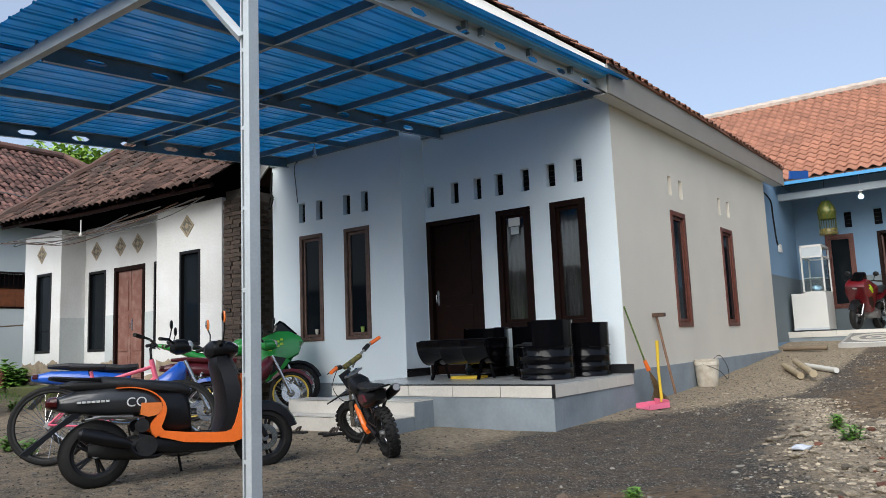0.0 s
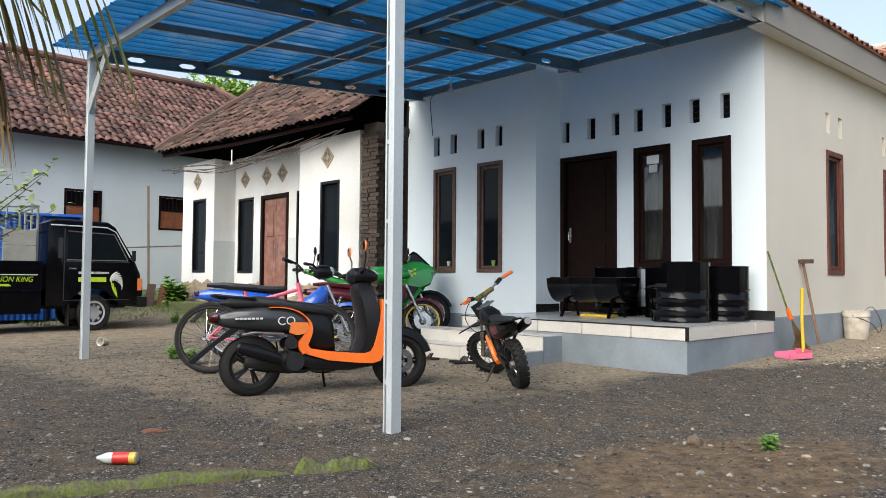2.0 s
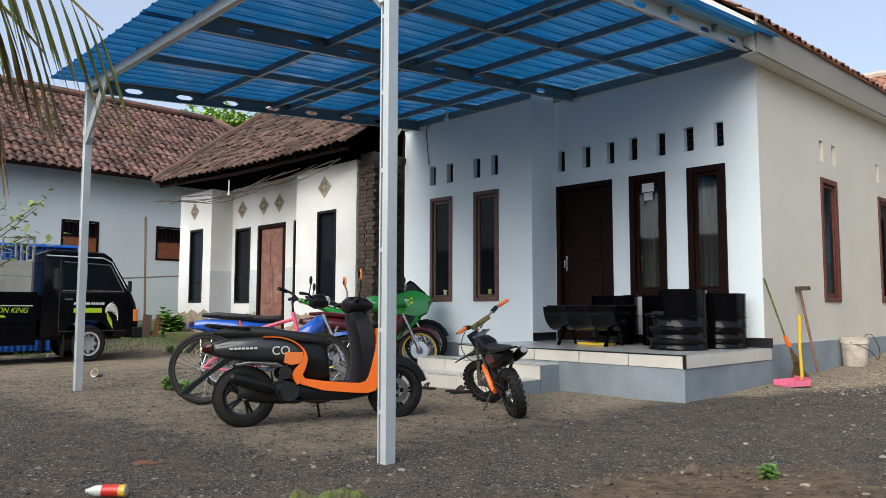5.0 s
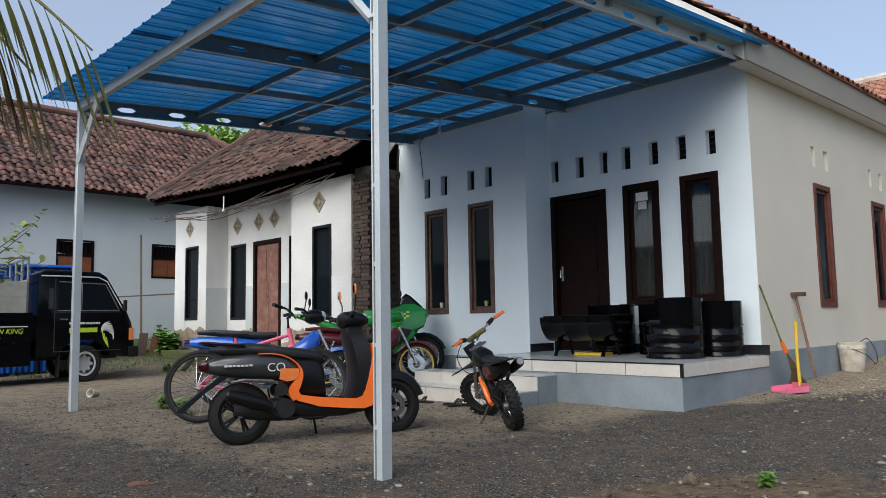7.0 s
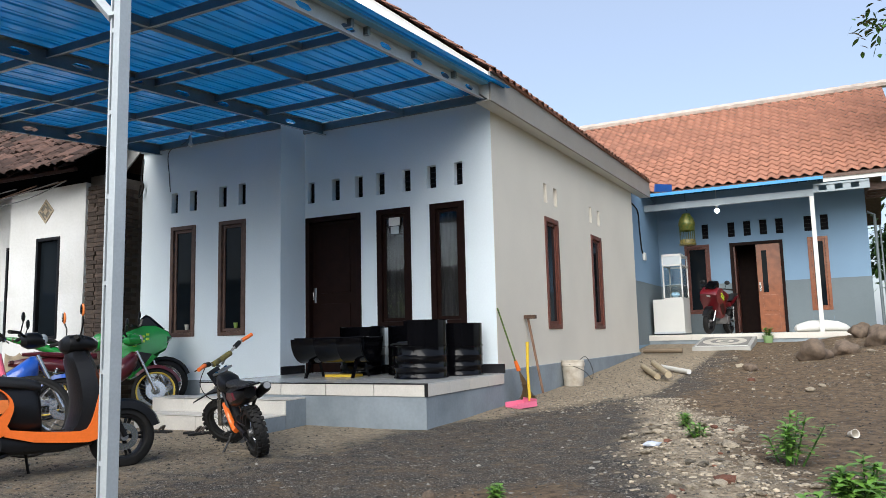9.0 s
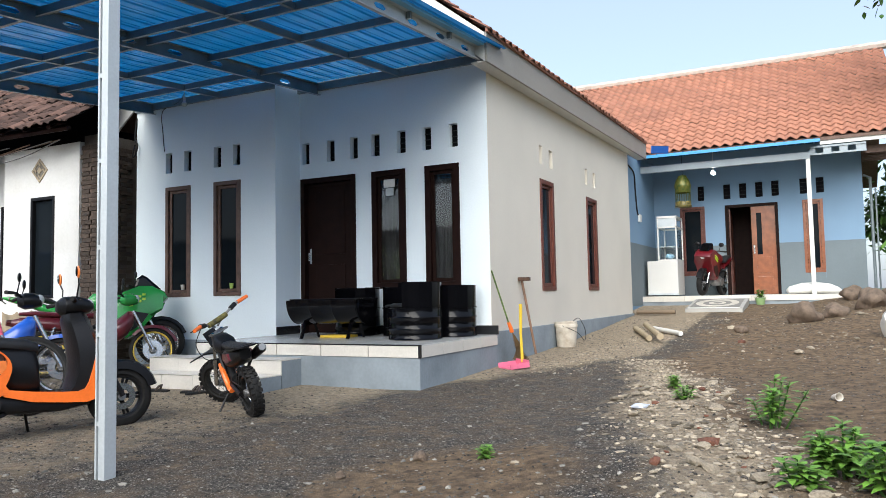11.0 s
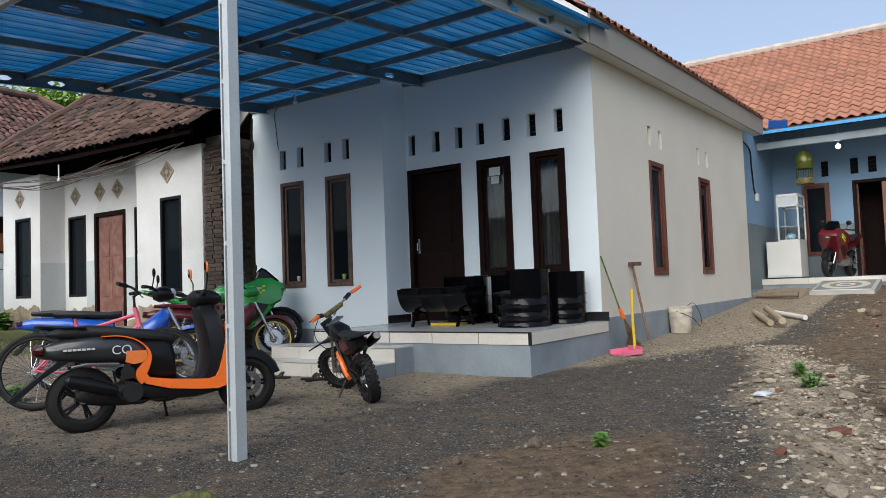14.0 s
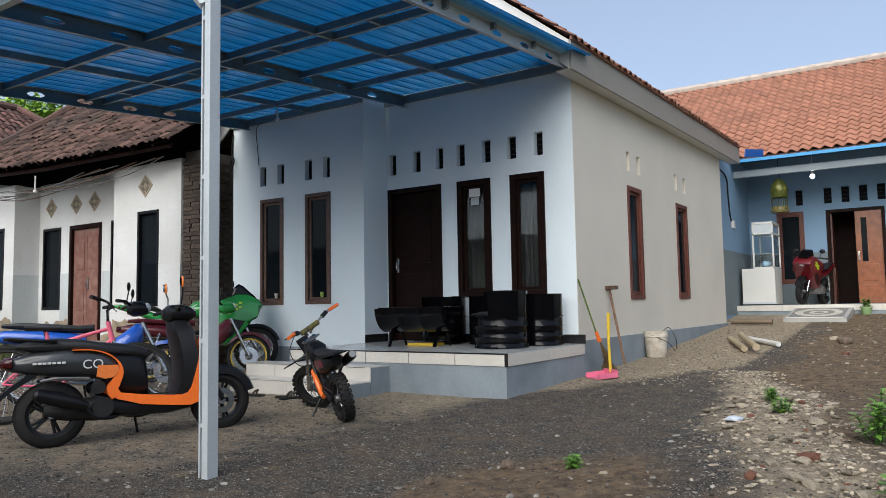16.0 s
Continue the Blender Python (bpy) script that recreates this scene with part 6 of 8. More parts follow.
    part("exhaust", bm, M_CHROME if silver_exhaust else M_IRON, t, "silver exhaust" if silver_exhaust else "", smooth=True)
    bm = bmesh.new()
    loft(bm, [[(-0.22, -0.06, 0.66), (-0.22, 0.06, 0.66), (-0.20, 0.06, 0.64), (-0.20, -0.06, 0.64)], [(-0.44, -0.07, 0.40), (-0.44, 0.07, 0.40), (-0.42, 0.07, 0.39), (-0.42, -0.07, 0.39)]])
    part("rear_mudguard", bm, M_PLASTIC, t)
    bm = bmesh.new()
    bx(bm, -0.41, -0.36, -0.07, 0.07, 0.68 if not sp else 0.87, 0.73 if not sp else 0.91, 0.01)
    part("tail_light", bm, M_TAIL, t)
    bm = bmesh.new()
    tube(bm, [(0.45, 0.10, 0.24), (0.47, 0.2, 0.06), (0.48, 0.235, 0.006)], 0.011, 6)
    part("side_stand", bm, M_IRON, t)
    return t


motorbike("motorcycle", pose(-3.95, -2.55, 0.0, -6, 0, 52), "blue and white step-through motorcycle with silver exhaust", M_BLUEP, M_CHROME, front_paint=M_BLUEP, cowl=M_PLASTIC)
motorbike("motorcycle", pose(-5.03, -0.46, 0.0, -6, 0, 51), "maroon step-through motorcycle with gold rims", M_MAROON, M_GOLD, front_paint=M_MAROON, cowl=M_GREEN, seat_mat=M_MAROON, silver_exhaust=False)
motorbike("sport_motorcycle", pose(-5.53, -0.09, 0.04, -6, 0, 50) @ Matrix.Scale(1.06, 4), "green sport motorcycle with full fairing parked by the house", M_GREEN, M_CHROME, style="sport", wb=1.33, R=0.30)
motorbike("sport_motorcycle", pose(1.33, 13.55, 0.81, -6, 0, -103) @ Matrix.Scale(1.08, 4), "red and black motorcycle with fairing parked on the terrace", M_RED, M_PLASTIC, style="sport", wb=1.25)


def bicycle(m):
    t = thing("bicycle", m, "pink framed bicycle with black tyres among the motorcycles", "bicycle")
    wheel(t, 0.0, 0.335, 0.045, M_IRON, 32, "wire", tyre=0.04, disc=False)
    wheel(t, 1.05, 0.335, 0.045, M_IRON, 32, "wire", tyre=0.04, disc=False)
    bm = bmesh.new()
    tube(bm, [(0.30, 0, 0.78), (0.42, 0, 0.29)], 0.017, 8)
    tube(bm, [(0.42, 0, 0.29), (0.84, 0, 0.70)], 0.02, 8)
    tube(bm, [(0.34, 0, 0.66), (0.82, 0, 0.80)], 0.017, 8)
    tube(bm, [(0.80, 0, 0.86), (0.85, 0, 0.66)], 0.022, 8)
    for s in (-1, 1):
        tube(bm, [(0, s * 0.06, 0.335), (0.42, s * 0.03, 0.29)], 0.01, 6)
        tube(bm, [(0, s * 0.06, 0.335), (0.33, s * 0.02, 0.68)], 0.009, 6)
    part("frame", bm, M_PINK, t, "pink painted frame", smooth=True)
    bm = bmesh.new()
    for s in (-1, 1):
        tube(bm, [(0.85, s * 0.04, 0.68), (1.05, s * 0.045, 0.335)], 0.014, 8)
    part("fork", bm, M_CHROME, t, smooth=True)
    bm = bmesh.new()
    tube(bm, [(0.80, 0, 0.86), (0.79, 0, 0.96), (0.83, 0, 0.99)], 0.014, 8)
    tube(bm, curve_pts([(0.74, -0.31, 1.03), (0.80, -0.18, 1.02), (0.84, 0, 0.99), (0.80, 0.18, 1.02), (0.74, 0.31, 1.03)], 5), 0.012, 8)
    hb = part("handlebar", bm, M_PLASTIC, t, smooth=True)
    for s in (-1, 1):
        bm = bmesh.new()
        tube(bm, [(0.765, s * 0.25, 1.026), (0.71, s * 0.37, 1.035)], 0.018, 8)
        part("grip", bm, M_RUB, hb, smooth=True)
        bm = bmesh.new()
        tube(bm, [(0.80, s * 0.2, 1.015), (0.83, s * 0.32, 0.99)], 0.006, 5)
        part("brake_lever", bm, M_CHROME, hb)
    bm = bmesh.new()
    rod(bm, (0.30, 0, 0.74), (0.29, 0, 0.80), 0.013)
    body(bm, [(0.14, 0.79, 0.84, 0.075), (0.27, 0.79, 0.83, 0.06), (0.42, 0.795, 0.825, 0.02)], 10)
    part("saddle", bm, M_SEAT, t, smooth=True)
    bm = bmesh.new()
    lathe(bm, [(0.08, -0.004), (0.095, -0.004), (0.095, 0.004), (0.08, 0.004), (0.08, -0.004)], 24, Matrix.Translation((0.42, -0.05, 0.29)) @ AXY)
    tube(bm, [(0.42, -0.06, 0.29), (0.50, -0.07, 0.14), (0.50, -0.15, 0.14)], 0.009, 6)
    tube(bm, [(0.42, 0.06, 0.29), (0.34, 0.07, 0.44), (0.34, 0.15, 0.44)], 0.009, 6)
    part("crank", bm, M_IRON, t)
    return t


bicycle(pose(-3.12, -3.22, -0.02, -7, 0, 50))


# ---- pickup truck ----
def pickup(m):
    t = thing("pickup_truck", m, "black pickup truck with white and yellow side stripes", "truck")
    # x forward, origin under the front axle, half width 0.8
    W = 0.80
    bm = bmesh.new()
    side = [(0.86, 0.42), (0.90, 0.62), (0.84, 0.95), (0.70, 1.20), (0.36, 1.70), (0.22, 1.78), (-0.72, 1.80), (-0.84, 1.74), (-0.86, 0.42), (-0.48, 0.42), (-0.42, 0.58), (-0.22, 0.72), (0.14, 0.72), (0.34, 0.60), (0.42, 0.42)]
    prism(bm, side, -W, W, bevel=0.035)
    cab = part("cab", bm, M_BLACK, t, "gloss black cab", smooth=True)
    for s in (-1, 1):
        y0, y1 = (s * W, s * (W + 0.004))
        bm = bmesh.new()
        prism(bm, [(0.60, 1.16), (0.33, 1.57), (-0.08, 1.60), (-0.08, 1.16)], min(y0, y1), max(y0, y1))
        prism(bm, [(-0.12, 1.16), (-0.12, 1.60), (-0.50, 1.60), (-0.50, 1.16)], min(y0, y1), max(y0, y1))
        part("side_window", bm, M_GLASS, cab, "dark side window")
        bm = bmesh.new()
        for a in ((0.64, -0.54, 0.50), (0.64, -0.54, 1.12)):
            bx(bm, a[1], a[0], min(y0, y1), max(y0, y1), a[2], a[2] + 0.012)
        bx(bm, -0.56, -0.545, min(y0, y1), max(y0, y1), 0.5, 1.66)
        part("door_seam", bm, M_DGREY, cab)
        bm = bmesh.new()
        ym = s * (W + 0.006)
        tube(bm, [(-0.80, ym, 1.70), (0.20, ym, 1.69), (0.36, ym, 1.62), (0.66, ym, 1.17)], 0.011, 5)
        part("roof_gutter", bm, M_STEELW, cab, "bright roof gutter")
        # Pale edge lines stand in for reflections round the windows.
        bm = bmesh.new()
        for o in ([(0.60, 1.15), (0.33, 1.58)], [(0.33, 1.58), (-0.50, 1.61)], [(-0.09, 1.16), (-0.09, 1.60)], [(-0.51, 1.15), (0.60, 1.15)]):
            tube(bm, [(o[0][0], ym, o[0][1]), (o[1][0], ym, o[1][1])], 0.008, 4)
        part("window_trim", bm, M_ALU, cab)
        bm = bmesh.new()
        bx(bm, -0.47, -0.33, min(y0, s * (W + 0.02)), max(y0, s * (W + 0.02)), 1.0, 1.025, 0.005)
        part("door_handle", bm, M_CHROME, cab, "bright door handle")
        bm = bmesh.new()
        bx(bm, -0.30, 0.20, min(y0, s * (W + 0.005)), max(y0, s * (W + 0.005)), 0.80, 0.875)
        part("stripe", bm, M_LIME, cab, "yellow green stripe")
        bm = bmesh.new()
        bx(bm, -0.30, -0.02, min(y0, s * (W + 0.005)), max(y0, s * (W + 0.005)), 0.93, 0.965)
        for k in range(9):
            bx(bm, 0.0 + k * 0.028, 0.02 + k * 0.028, min(y0, s * (W + 0.005)), max(y0, s * (W + 0.005)), 0.93, 0.965)
        part("stripe", bm, M_WHITE, cab, "white stripe and small lettering bars")
        # plain swirl emblem
        bm = bmesh.new()
        for k in range(7):
            a = k * 0.30
            pts = [(0.40 - 0.13 * math.cos(a + q * 0.42) * (1 - 0.1 * k * 0.4), s * (W + 0.003), 0.80 + 0.17 * math.sin(a * 0.8 + q * 0.35) - 0.03 * k) for q in range(5)]
            tube(bm, pts, [0.006, 0.014, 0.016, 0.012, 0.004], 4)
        part("emblem", bm, M_WHITE, cab, "white swirl emblem")
        bm = bmesh.new()
        for k in range(3):
            tube(bm, [(0.29 + k * 0.04, s * (W + 0.004), 0.84 - k * 0.06), (0.32 + k * 0.035, s * (W + 0.004), 0.70 - k * 0.04), (0.37 + k * 0.02, s * (W + 0.004), 0.60 - 0.03 * k)], [0.006, 0.014, 0.004], 4)
        part("emblem", bm, M_LIME, cab, "yellow green swirl emblem")
        bm = bmesh.new()
        tube(bm, [(0.62, s * W, 1.18), (0.66, s * (W + 0.12), 1.20)], 0.012, 6)
        bx(bm, 0.64, 0.68, min(s * (W + 0.08), s * (W + 0.20)), max(s * (W + 0.08), s * (W + 0.20)), 1.14, 1.32, 0.01)
        part("wing_mirror", bm, M_PLASTIC, cab)
        bm = bmesh.new()
        bx(bm, 0.84, 0.905, min(s * 0.5, s * 0.79), max(s * 0.5, s * 0.79), 0.66, 0.86, 0.02)
        part("headlight", bm, M_LAMP, cab, "headlight with orange indicator")
        bm = bmesh.new()
        bx(bm, 0.79, 0.87, min(s * 0.72, s * 0.812), max(s * 0.72, s * 0.812), 0.66, 0.86, 0.01)
        part("indicator", bm, M_AMBER, cab)
        bm = bmesh.new()
        bx(bm, -0.66, -0.58, min(y0, s * (W + 0.004)), max(y0, s * (W + 0.004)), 1.18, 1.5)
        part("vent_panel", bm, M_DGREY, cab)
    bm = bmesh.new()
    loft(bm, [[(0.715, -0.70, 1.20), (0.715, 0.70, 1.20), (0.705, 0.70, 1.195), (0.705, -0.70, 1.195)], [(0.40, -0.66, 1.665), (0.40, 0.66, 1.665), (0.39, 0.66, 1.66), (0.39, -0.66, 1.66)]])
    part("windscreen", bm, M_GLASS, cab)
    part("bumper", box(0.78, 0.98, -0.82, 0.82, 0.38, 0.56, bevel=0.03), M_PLASTIC, t, "black front bumper")
    # bed with drop sides
    bed = part("bed", box(-3.30, -0.93, -0.82, 0.82, 0.66, 0.72, bevel=0.008), M_BLACK, t, "gloss black load bed")
    for s in (-1, 1):
        bm = bmesh.new()
        bx(bm, -3.30, -0.93, min(s * 0.79, s * 0.83), max(s * 0.79, s * 0.83), 0.66, 1.10, 0.01)
        bx(bm, -3.30, -0.93, min(s * 0.70, s * 0.80), max(s * 0.70, s * 0.80), 0.30, 0.655)
        bx(bm, -3.30, -0.93, min(s * 0.83, s * 0.845), max(s * 0.83, s * 0.845), 0.99, 1.02)
        bx(bm, -3.30, -0.93, min(s * 0.78, s * 0.85), max(s * 0.78, s * 0.85), 1.09, 1.12, 0.006)
        sd_ = part("drop_side", bm, M_BLACK, bed, smooth=False)
    y = -0.8315
    bm = bmesh.new()
    prism(bm, [(-3.2, 0.80), (-1.95, 0.80), (-2.0, 0.84), (-3.2, 0.84)], y - 0.003, y)
    prism(bm, [(-3.2, 0.73), (-1.75, 0.73), (-1.8, 0.765), (-3.2, 0.765)], y - 0.003, y)
    bx(bm, -3.2, -1.0, y - 0.003, y, 0.90, 0.915)
    part("stripe", bm, M_WHITE, bed, "white side stripes")
    bm = bmesh.new()
    prism(bm, [(-1.93, 0.80), (-1.68, 0.80), (-1.72, 0.84), (-1.98, 0.84)], y - 0.003, y)
    prism(bm, [(-1.73, 0.73), (-1.42, 0.73), (-1.46, 0.765), (-1.78, 0.765)], y - 0.003, y)
    part("stripe", bm, M_LIME, bed, "yellow green stripe ends")
    text_part("lettering", "LION KING", 0.115, M_LIME, bed, pose(-1.66, y - 0.002, 0.80, 90, 0, 0), shear=0.3)
    part("tailgate", box(-3.33, -3.29, -0.82, 0.82, 0.66, 1.10, bevel=0.008), M_BLACK, bed)
    # headboard guard with two pale boards
    bm = bmesh.new()
    for yy in (-0.72, -0.24, 0.24, 0.72):
        tube(bm, [(-1.0, yy, 1.10), (-1.0, yy, 1.98)], 0.022, 6)
    for zz in (1.62, 1.98):
        tube(bm, [(-1.0, -0.74, zz), (-1.0, 0.74, zz)], 0.022, 6)
    tube(bm, [(-1.55, -0.72, 1.10), (-1.5, -0.72, 1.95), (-1.0, -0.72, 1.98)], 0.02, 6)
    part("headboard_frame", bm, pm("dull_grey_steel", (0.22, 0.23, 0.23), 0.5), t, "dull grey steel headboard frame")
    for k in range(2):
        part("board", box(-1.56, -1.02, -0.755, -0.725, 1.12 + k * 0.245, 1.36 + k * 0.245, bevel=0.004), pm("weathered_grey_board", (0.33, 0.33, 0.29), 0.8, var=0.15, scale=5, bump=0.1), t, "weathered grey board")
    part("chassis", box(-3.1, 0.7, -0.38, 0.38, 0.36, 0.50), M_IRON, t)
    for s in (-1, 1):
        for x in (0.0, -2.25):
            mm = Matrix.Translation((x, s * 0.70, 0.30)) @ AXY
            bm = bmesh.new()
            lathe(bm, [(0.19, -0.06), (0.17, -0.03), (0.12, 0.02 * -s), (0.0, 0.03 * -s)], 24, mm)
            lathe(bm, [(0.16, s * -0.09), (0.195, s * -0.095), (0.20, s * -0.06)], 24, mm)
            wh = part("wheel", bm, pm("silver_wheel_paint", (0.5, 0.5, 0.5), 0.45, 0.2), t, "silver steel wheel", smooth=True)
            for k in range(8):
                a = 2 * math.pi * k / 8
                bm = bmesh.new()
                rod(bm, mm @ Vector((0.13 * math.cos(a), 0.13 * math.sin(a), s * 0.05)), mm @ Vector((0.13 * math.cos(a), 0.13 * math.sin(a), s * -0.05)), 0.025, seg=8)
                part("wheel_boss", bm, pm("silver_wheel_paint", (0.5, 0.5, 0.5), 0.45, 0.2), wh)
            bm = bmesh.new()
            lathe(bm, [(0.19, -0.085), (0.27, -0.09), (0.295, -0.07), (0.30, 0), (0.295, 0.07), (0.27, 0.09), (0.19, 0.085), (0.19, -0.085)], 32, mm)
            part("tyre", bm, M_RUB, wh, smooth=True)
    for s in (-1, 1):
        part("mud_flap", box(-0.46, -0.445, min(s * 0.56, s * 0.80), max(s * 0.56, s * 0.80), 0.10, 0.45), M_RUB, t)
    return t


pickup(pose(-10.36, -2.02, -0.03, 0, 0, 86) @ Matrix.Diagonal((0.87, 1.0, 1.03, 1)))

# ---- drum furniture on the porch ----
def drum_chair(m, label):
    t = thing("drum_chair", m, label, "chair", "drum furniture")
    R = 0.285
    bm = bmesh.new()
    prof = [(0.0, 0.0), (R, 0.0), (R + 0.008, 0.008), (R, 0.018), (R, 0.10), (R + 0.007, 0.115), (R, 0.13), (R, 0.22), (R + 0.007, 0.235), (R, 0.25), (R, 0.33), (R + 0.01, 0.338), (R + 0.01, 0.35), (R - 0.01, 0.352)]
    lathe(bm, prof, 36)
    part("drum_body", bm, M_BLACK, t, "gloss black ribbed drum", smooth=True)
    bm = bmesh.new()
    lathe(bm, [(R, 0.352), (R, 0.60), (R + 0.006, 0.605), (R - 0.012, 0.605), (R - 0.012, 0.352)], 22, None, radians(55), radians(305))
    bmesh.ops.recalc_face_normals(bm, faces=bm.faces[:])
    part("backrest", bm, M_BLACK, t, "curved black drum backrest", smooth=True)
    bm = bmesh.new()
    lathe(bm, [(0.0, 0.385), (R - 0.05, 0.385), (R - 0.02, 0.37), (R - 0.02, 0.345), (0, 0.345)], 28)
    part("seat", bm, M_SEAT, t, "black vinyl seat pad", smooth=True)
    return t


drum_chair(pose(-0.56, 0.93, PZ, 0, 0, 215) @ Matrix.Scale(1.06, 4), "black lacquered oil drum chair with curved back")
drum_chair(pose(-0.40, 1.56, PZ, 0, 0, 205), "black lacquered oil drum chair with curved back")
drum_chair(pose(-1.78, 1.60, PZ, 0, 0, -90), "black lacquered oil drum chair behind the half drum table")
drum_chair(pose(-1.08, 1.63, PZ, 0, 0, -90), "black lacquered oil drum chair behind the half drum table")


def drum_table(m):
    t = thing("drum_table", m, "half oil drum table, gloss black, on short splayed legs", "table", "drum furniture")
    R, L = 0.285, 0.46
    ax = Matrix.Translation((0, 0, 0.46)) @ Matrix.Rotation(radians(90), 4, "Y")
    bm = bmesh.new()
    prof = [(0.0, -L), (R - 0.01, -L), (R + 0.006, -L + 0.004), (R, -L + 0.02), (R, -0.16), (R + 0.006, -0.15), (R, -0.14), (R, 0.14), (R + 0.006, 0.15), (R, 0.16), (R, L - 0.02), (R + 0.006, L - 0.004), (R - 0.01, L), (0.0, L)]
    lathe(bm, prof, 22, ax, radians(-90), radians(90))
    part("half_drum", bm, M_BLACK, t, "gloss black half drum", smooth=True)
    bm = bmesh.new()
    lathe(bm, [(R - 0.035, L), (R + 0.004, L), (R + 0.004, L + 0.012), (R - 0.02, L + 0.012)], 22, ax, radians(-90), radians(90))
    part("rim", bm, M_BLACK, t, smooth=True)
    part("tabletop", box(-0.44, 0.47, -0.24, 0.30, 0.455, 0.475, bevel=0.004), M_BLACK, t, "thin black top")
    for x in (-0.30, 0.32):
        bm = bmesh.new()
        for s in (-1, 1):
            tube(bm, [(x, s * 0.10, 0.20), (x, s * 0.21, 0.0)], 0.022, 4)
        bx(bm, x - 0.02, x + 0.02, -0.13, 0.13, 0.165, 0.195)
        part("leg_frame", bm, M_BLACK, t)
    return t


drum_table(pose(-1.72, 0.95, PZ, 0, 0, 6))
tagged(part("yellow_tray", box(-1.95, -1.55, 1.02, 1.25, PZ + 0.001, PZ + 0.03, bevel=0.006), pm("yellow_plastic", (0.75, 0.52, 0.04), 0.4, var=0.06)), "flat yellow plastic tray under the drum table", "tray")

# ---- yard and loose things ----
rng = random.Random(11)


def blob_mesh(name, seed, mat, flat=0.6, sub=1):
    bm = bmesh.new()
    bmesh.ops.create_icosphere(bm, subdivisions=sub, radius=0.5)
    for v in bm.verts:
        v.co *= 1 + 0.55 * noise.noise(v.co * 2.3 + Vector((seed * 3.1, seed, 0)))
        v.co.z *= flat
    me = bpy.data.meshes.new(name)
    bm.to_mesh(me)
    bm.free()
    me.materials.append(mat)
    return me


M_PEB = pm("mixed_gravel", (0.09, 0.08, 0.067), 0.9, var=0.2, scale=30, bump=0.1, rand=0.85)
M_PALE = pm("pale_stone_chips", (0.25, 0.235, 0.205), 0.85, var=0.15, scale=30, bump=0.1, rand=0.45)
M_RUBBLE = pm("concrete_and_stone_rubble", (0.36, 0.305, 0.225), 0.9, var=0.2, scale=9, bump=0.2, rand=0.5)
M_BRICKR = pm("broken_red_brick", (0.24, 0.10, 0.06), 0.9, var=0.2, scale=9, bump=0.2, rand=0.3)


def scatter(name, mat, spots, label, seed, category="gravel"):
    """Loose stones, many, joined: spots of (x, y, size)."""
    r = random.Random(seed)
    ico = bmesh.new()
    bmesh.ops.create_icosphere(ico, subdivisions=1, radius=1.0)
    base = np.array([v.co[:] for v in ico.verts])
    tri = [tuple(v.index for v in f.verts) for f in ico.faces]
    ico.free()
    verts, faces = [], []
    for x, y, s in spots:
        a = r.uniform(0, 6.28)
        c, sn = math.cos(a), math.sin(a)
        sc = np.array([s * r.uniform(0.6, 1.3), s * r.uniform(0.5, 1.0), s * r.uniform(0.25, 0.55)])
        p = base * sc * np.array([[r.uniform(0.6, 1.25)] for _ in range(len(base))])
        p = np.stack([p[:, 0] * c - p[:, 1] * sn, p[:, 0] * sn + p[:, 1] * c, p[:, 2]], 1) + (x, y, ground_z(x, y) + s * 0.1)
        n = len(verts)
        verts += p.tolist()
        faces += [(n + i, n + j, n + k) for i, j, k in tri]
    me = bpy.data.meshes.new(name)
    me.from_pydata(verts, [], faces)
    me.materials.append(mat)
    return tagged(new(name, me), label, category, kind="stuff")


spots = []
while len(spots) < 26000:
    x, y = rng.uniform(-7, 6), -6.3 + 15 * rng.random() ** 1.7
    if (x < 0.1 and y > -0.1) or (-3.6 < x < 0 and y > -1.1 and rng.random() < 0.85) or math.hypot(x - 3.5, y + 6.5) < 1.0:
        continue
    spots.append((x, y, rng.uniform(0.005, 0.014) * (1 + 0.6 * (rng.random() < 0.06))))
scatter("gravel", M_PEB, spots, "loose dark grey gravel over the yard", 1)
spots = []
while len(spots) < 1500:
    x, y = rng.uniform(-6, 5), -5.6 + 13 * rng.random() ** 1.5
    if (x < 0.1 and y > -0.8) or math.hypot(x - 3.5, y + 6.5) < 1.0 or (x < -0.6 and rng.random() < 0.6) or (x > rubble_line(y) + 0.3 and rng.random() < 0.8):
        continue
    spots.append((x, y, 0.006 + 0.02 * rng.random() ** 3))
scatter("stone_chips", M_PALE, spots, "scattered pale stone chips over the dark gravel", 5)
spots = []
while len(spots) < 6500:
    y = rng.uniform(-4.6, 3.0)
    x = rubble_line(y) + rng.gauss(0.04, 0.19 + 0.04 * max(0, 1 - y))
    if math.hypot(x - 3.5, y + 6.5) > 1.0:
        spots.append((x, y, 0.004 + 0.024 * rng.random() ** 3.2))
for k in range(900):
    y = rng.uniform(1.5, 9)
    spots.append((0.25 + abs(rng.gauss(0, 0.5)) + 0.1 * y, y, rng.uniform(0.008, 0.022)))
for k in range(700):
    spots.append((rng.uniform(2.2, 6), rng.uniform(3, 11.5), 0.008 + 0.03 * rng.random() ** 3))
scatter("rubble_gravel", M_RUBBLE, spots, "pale crushed stone and mortar rubble", 2, "rubble")

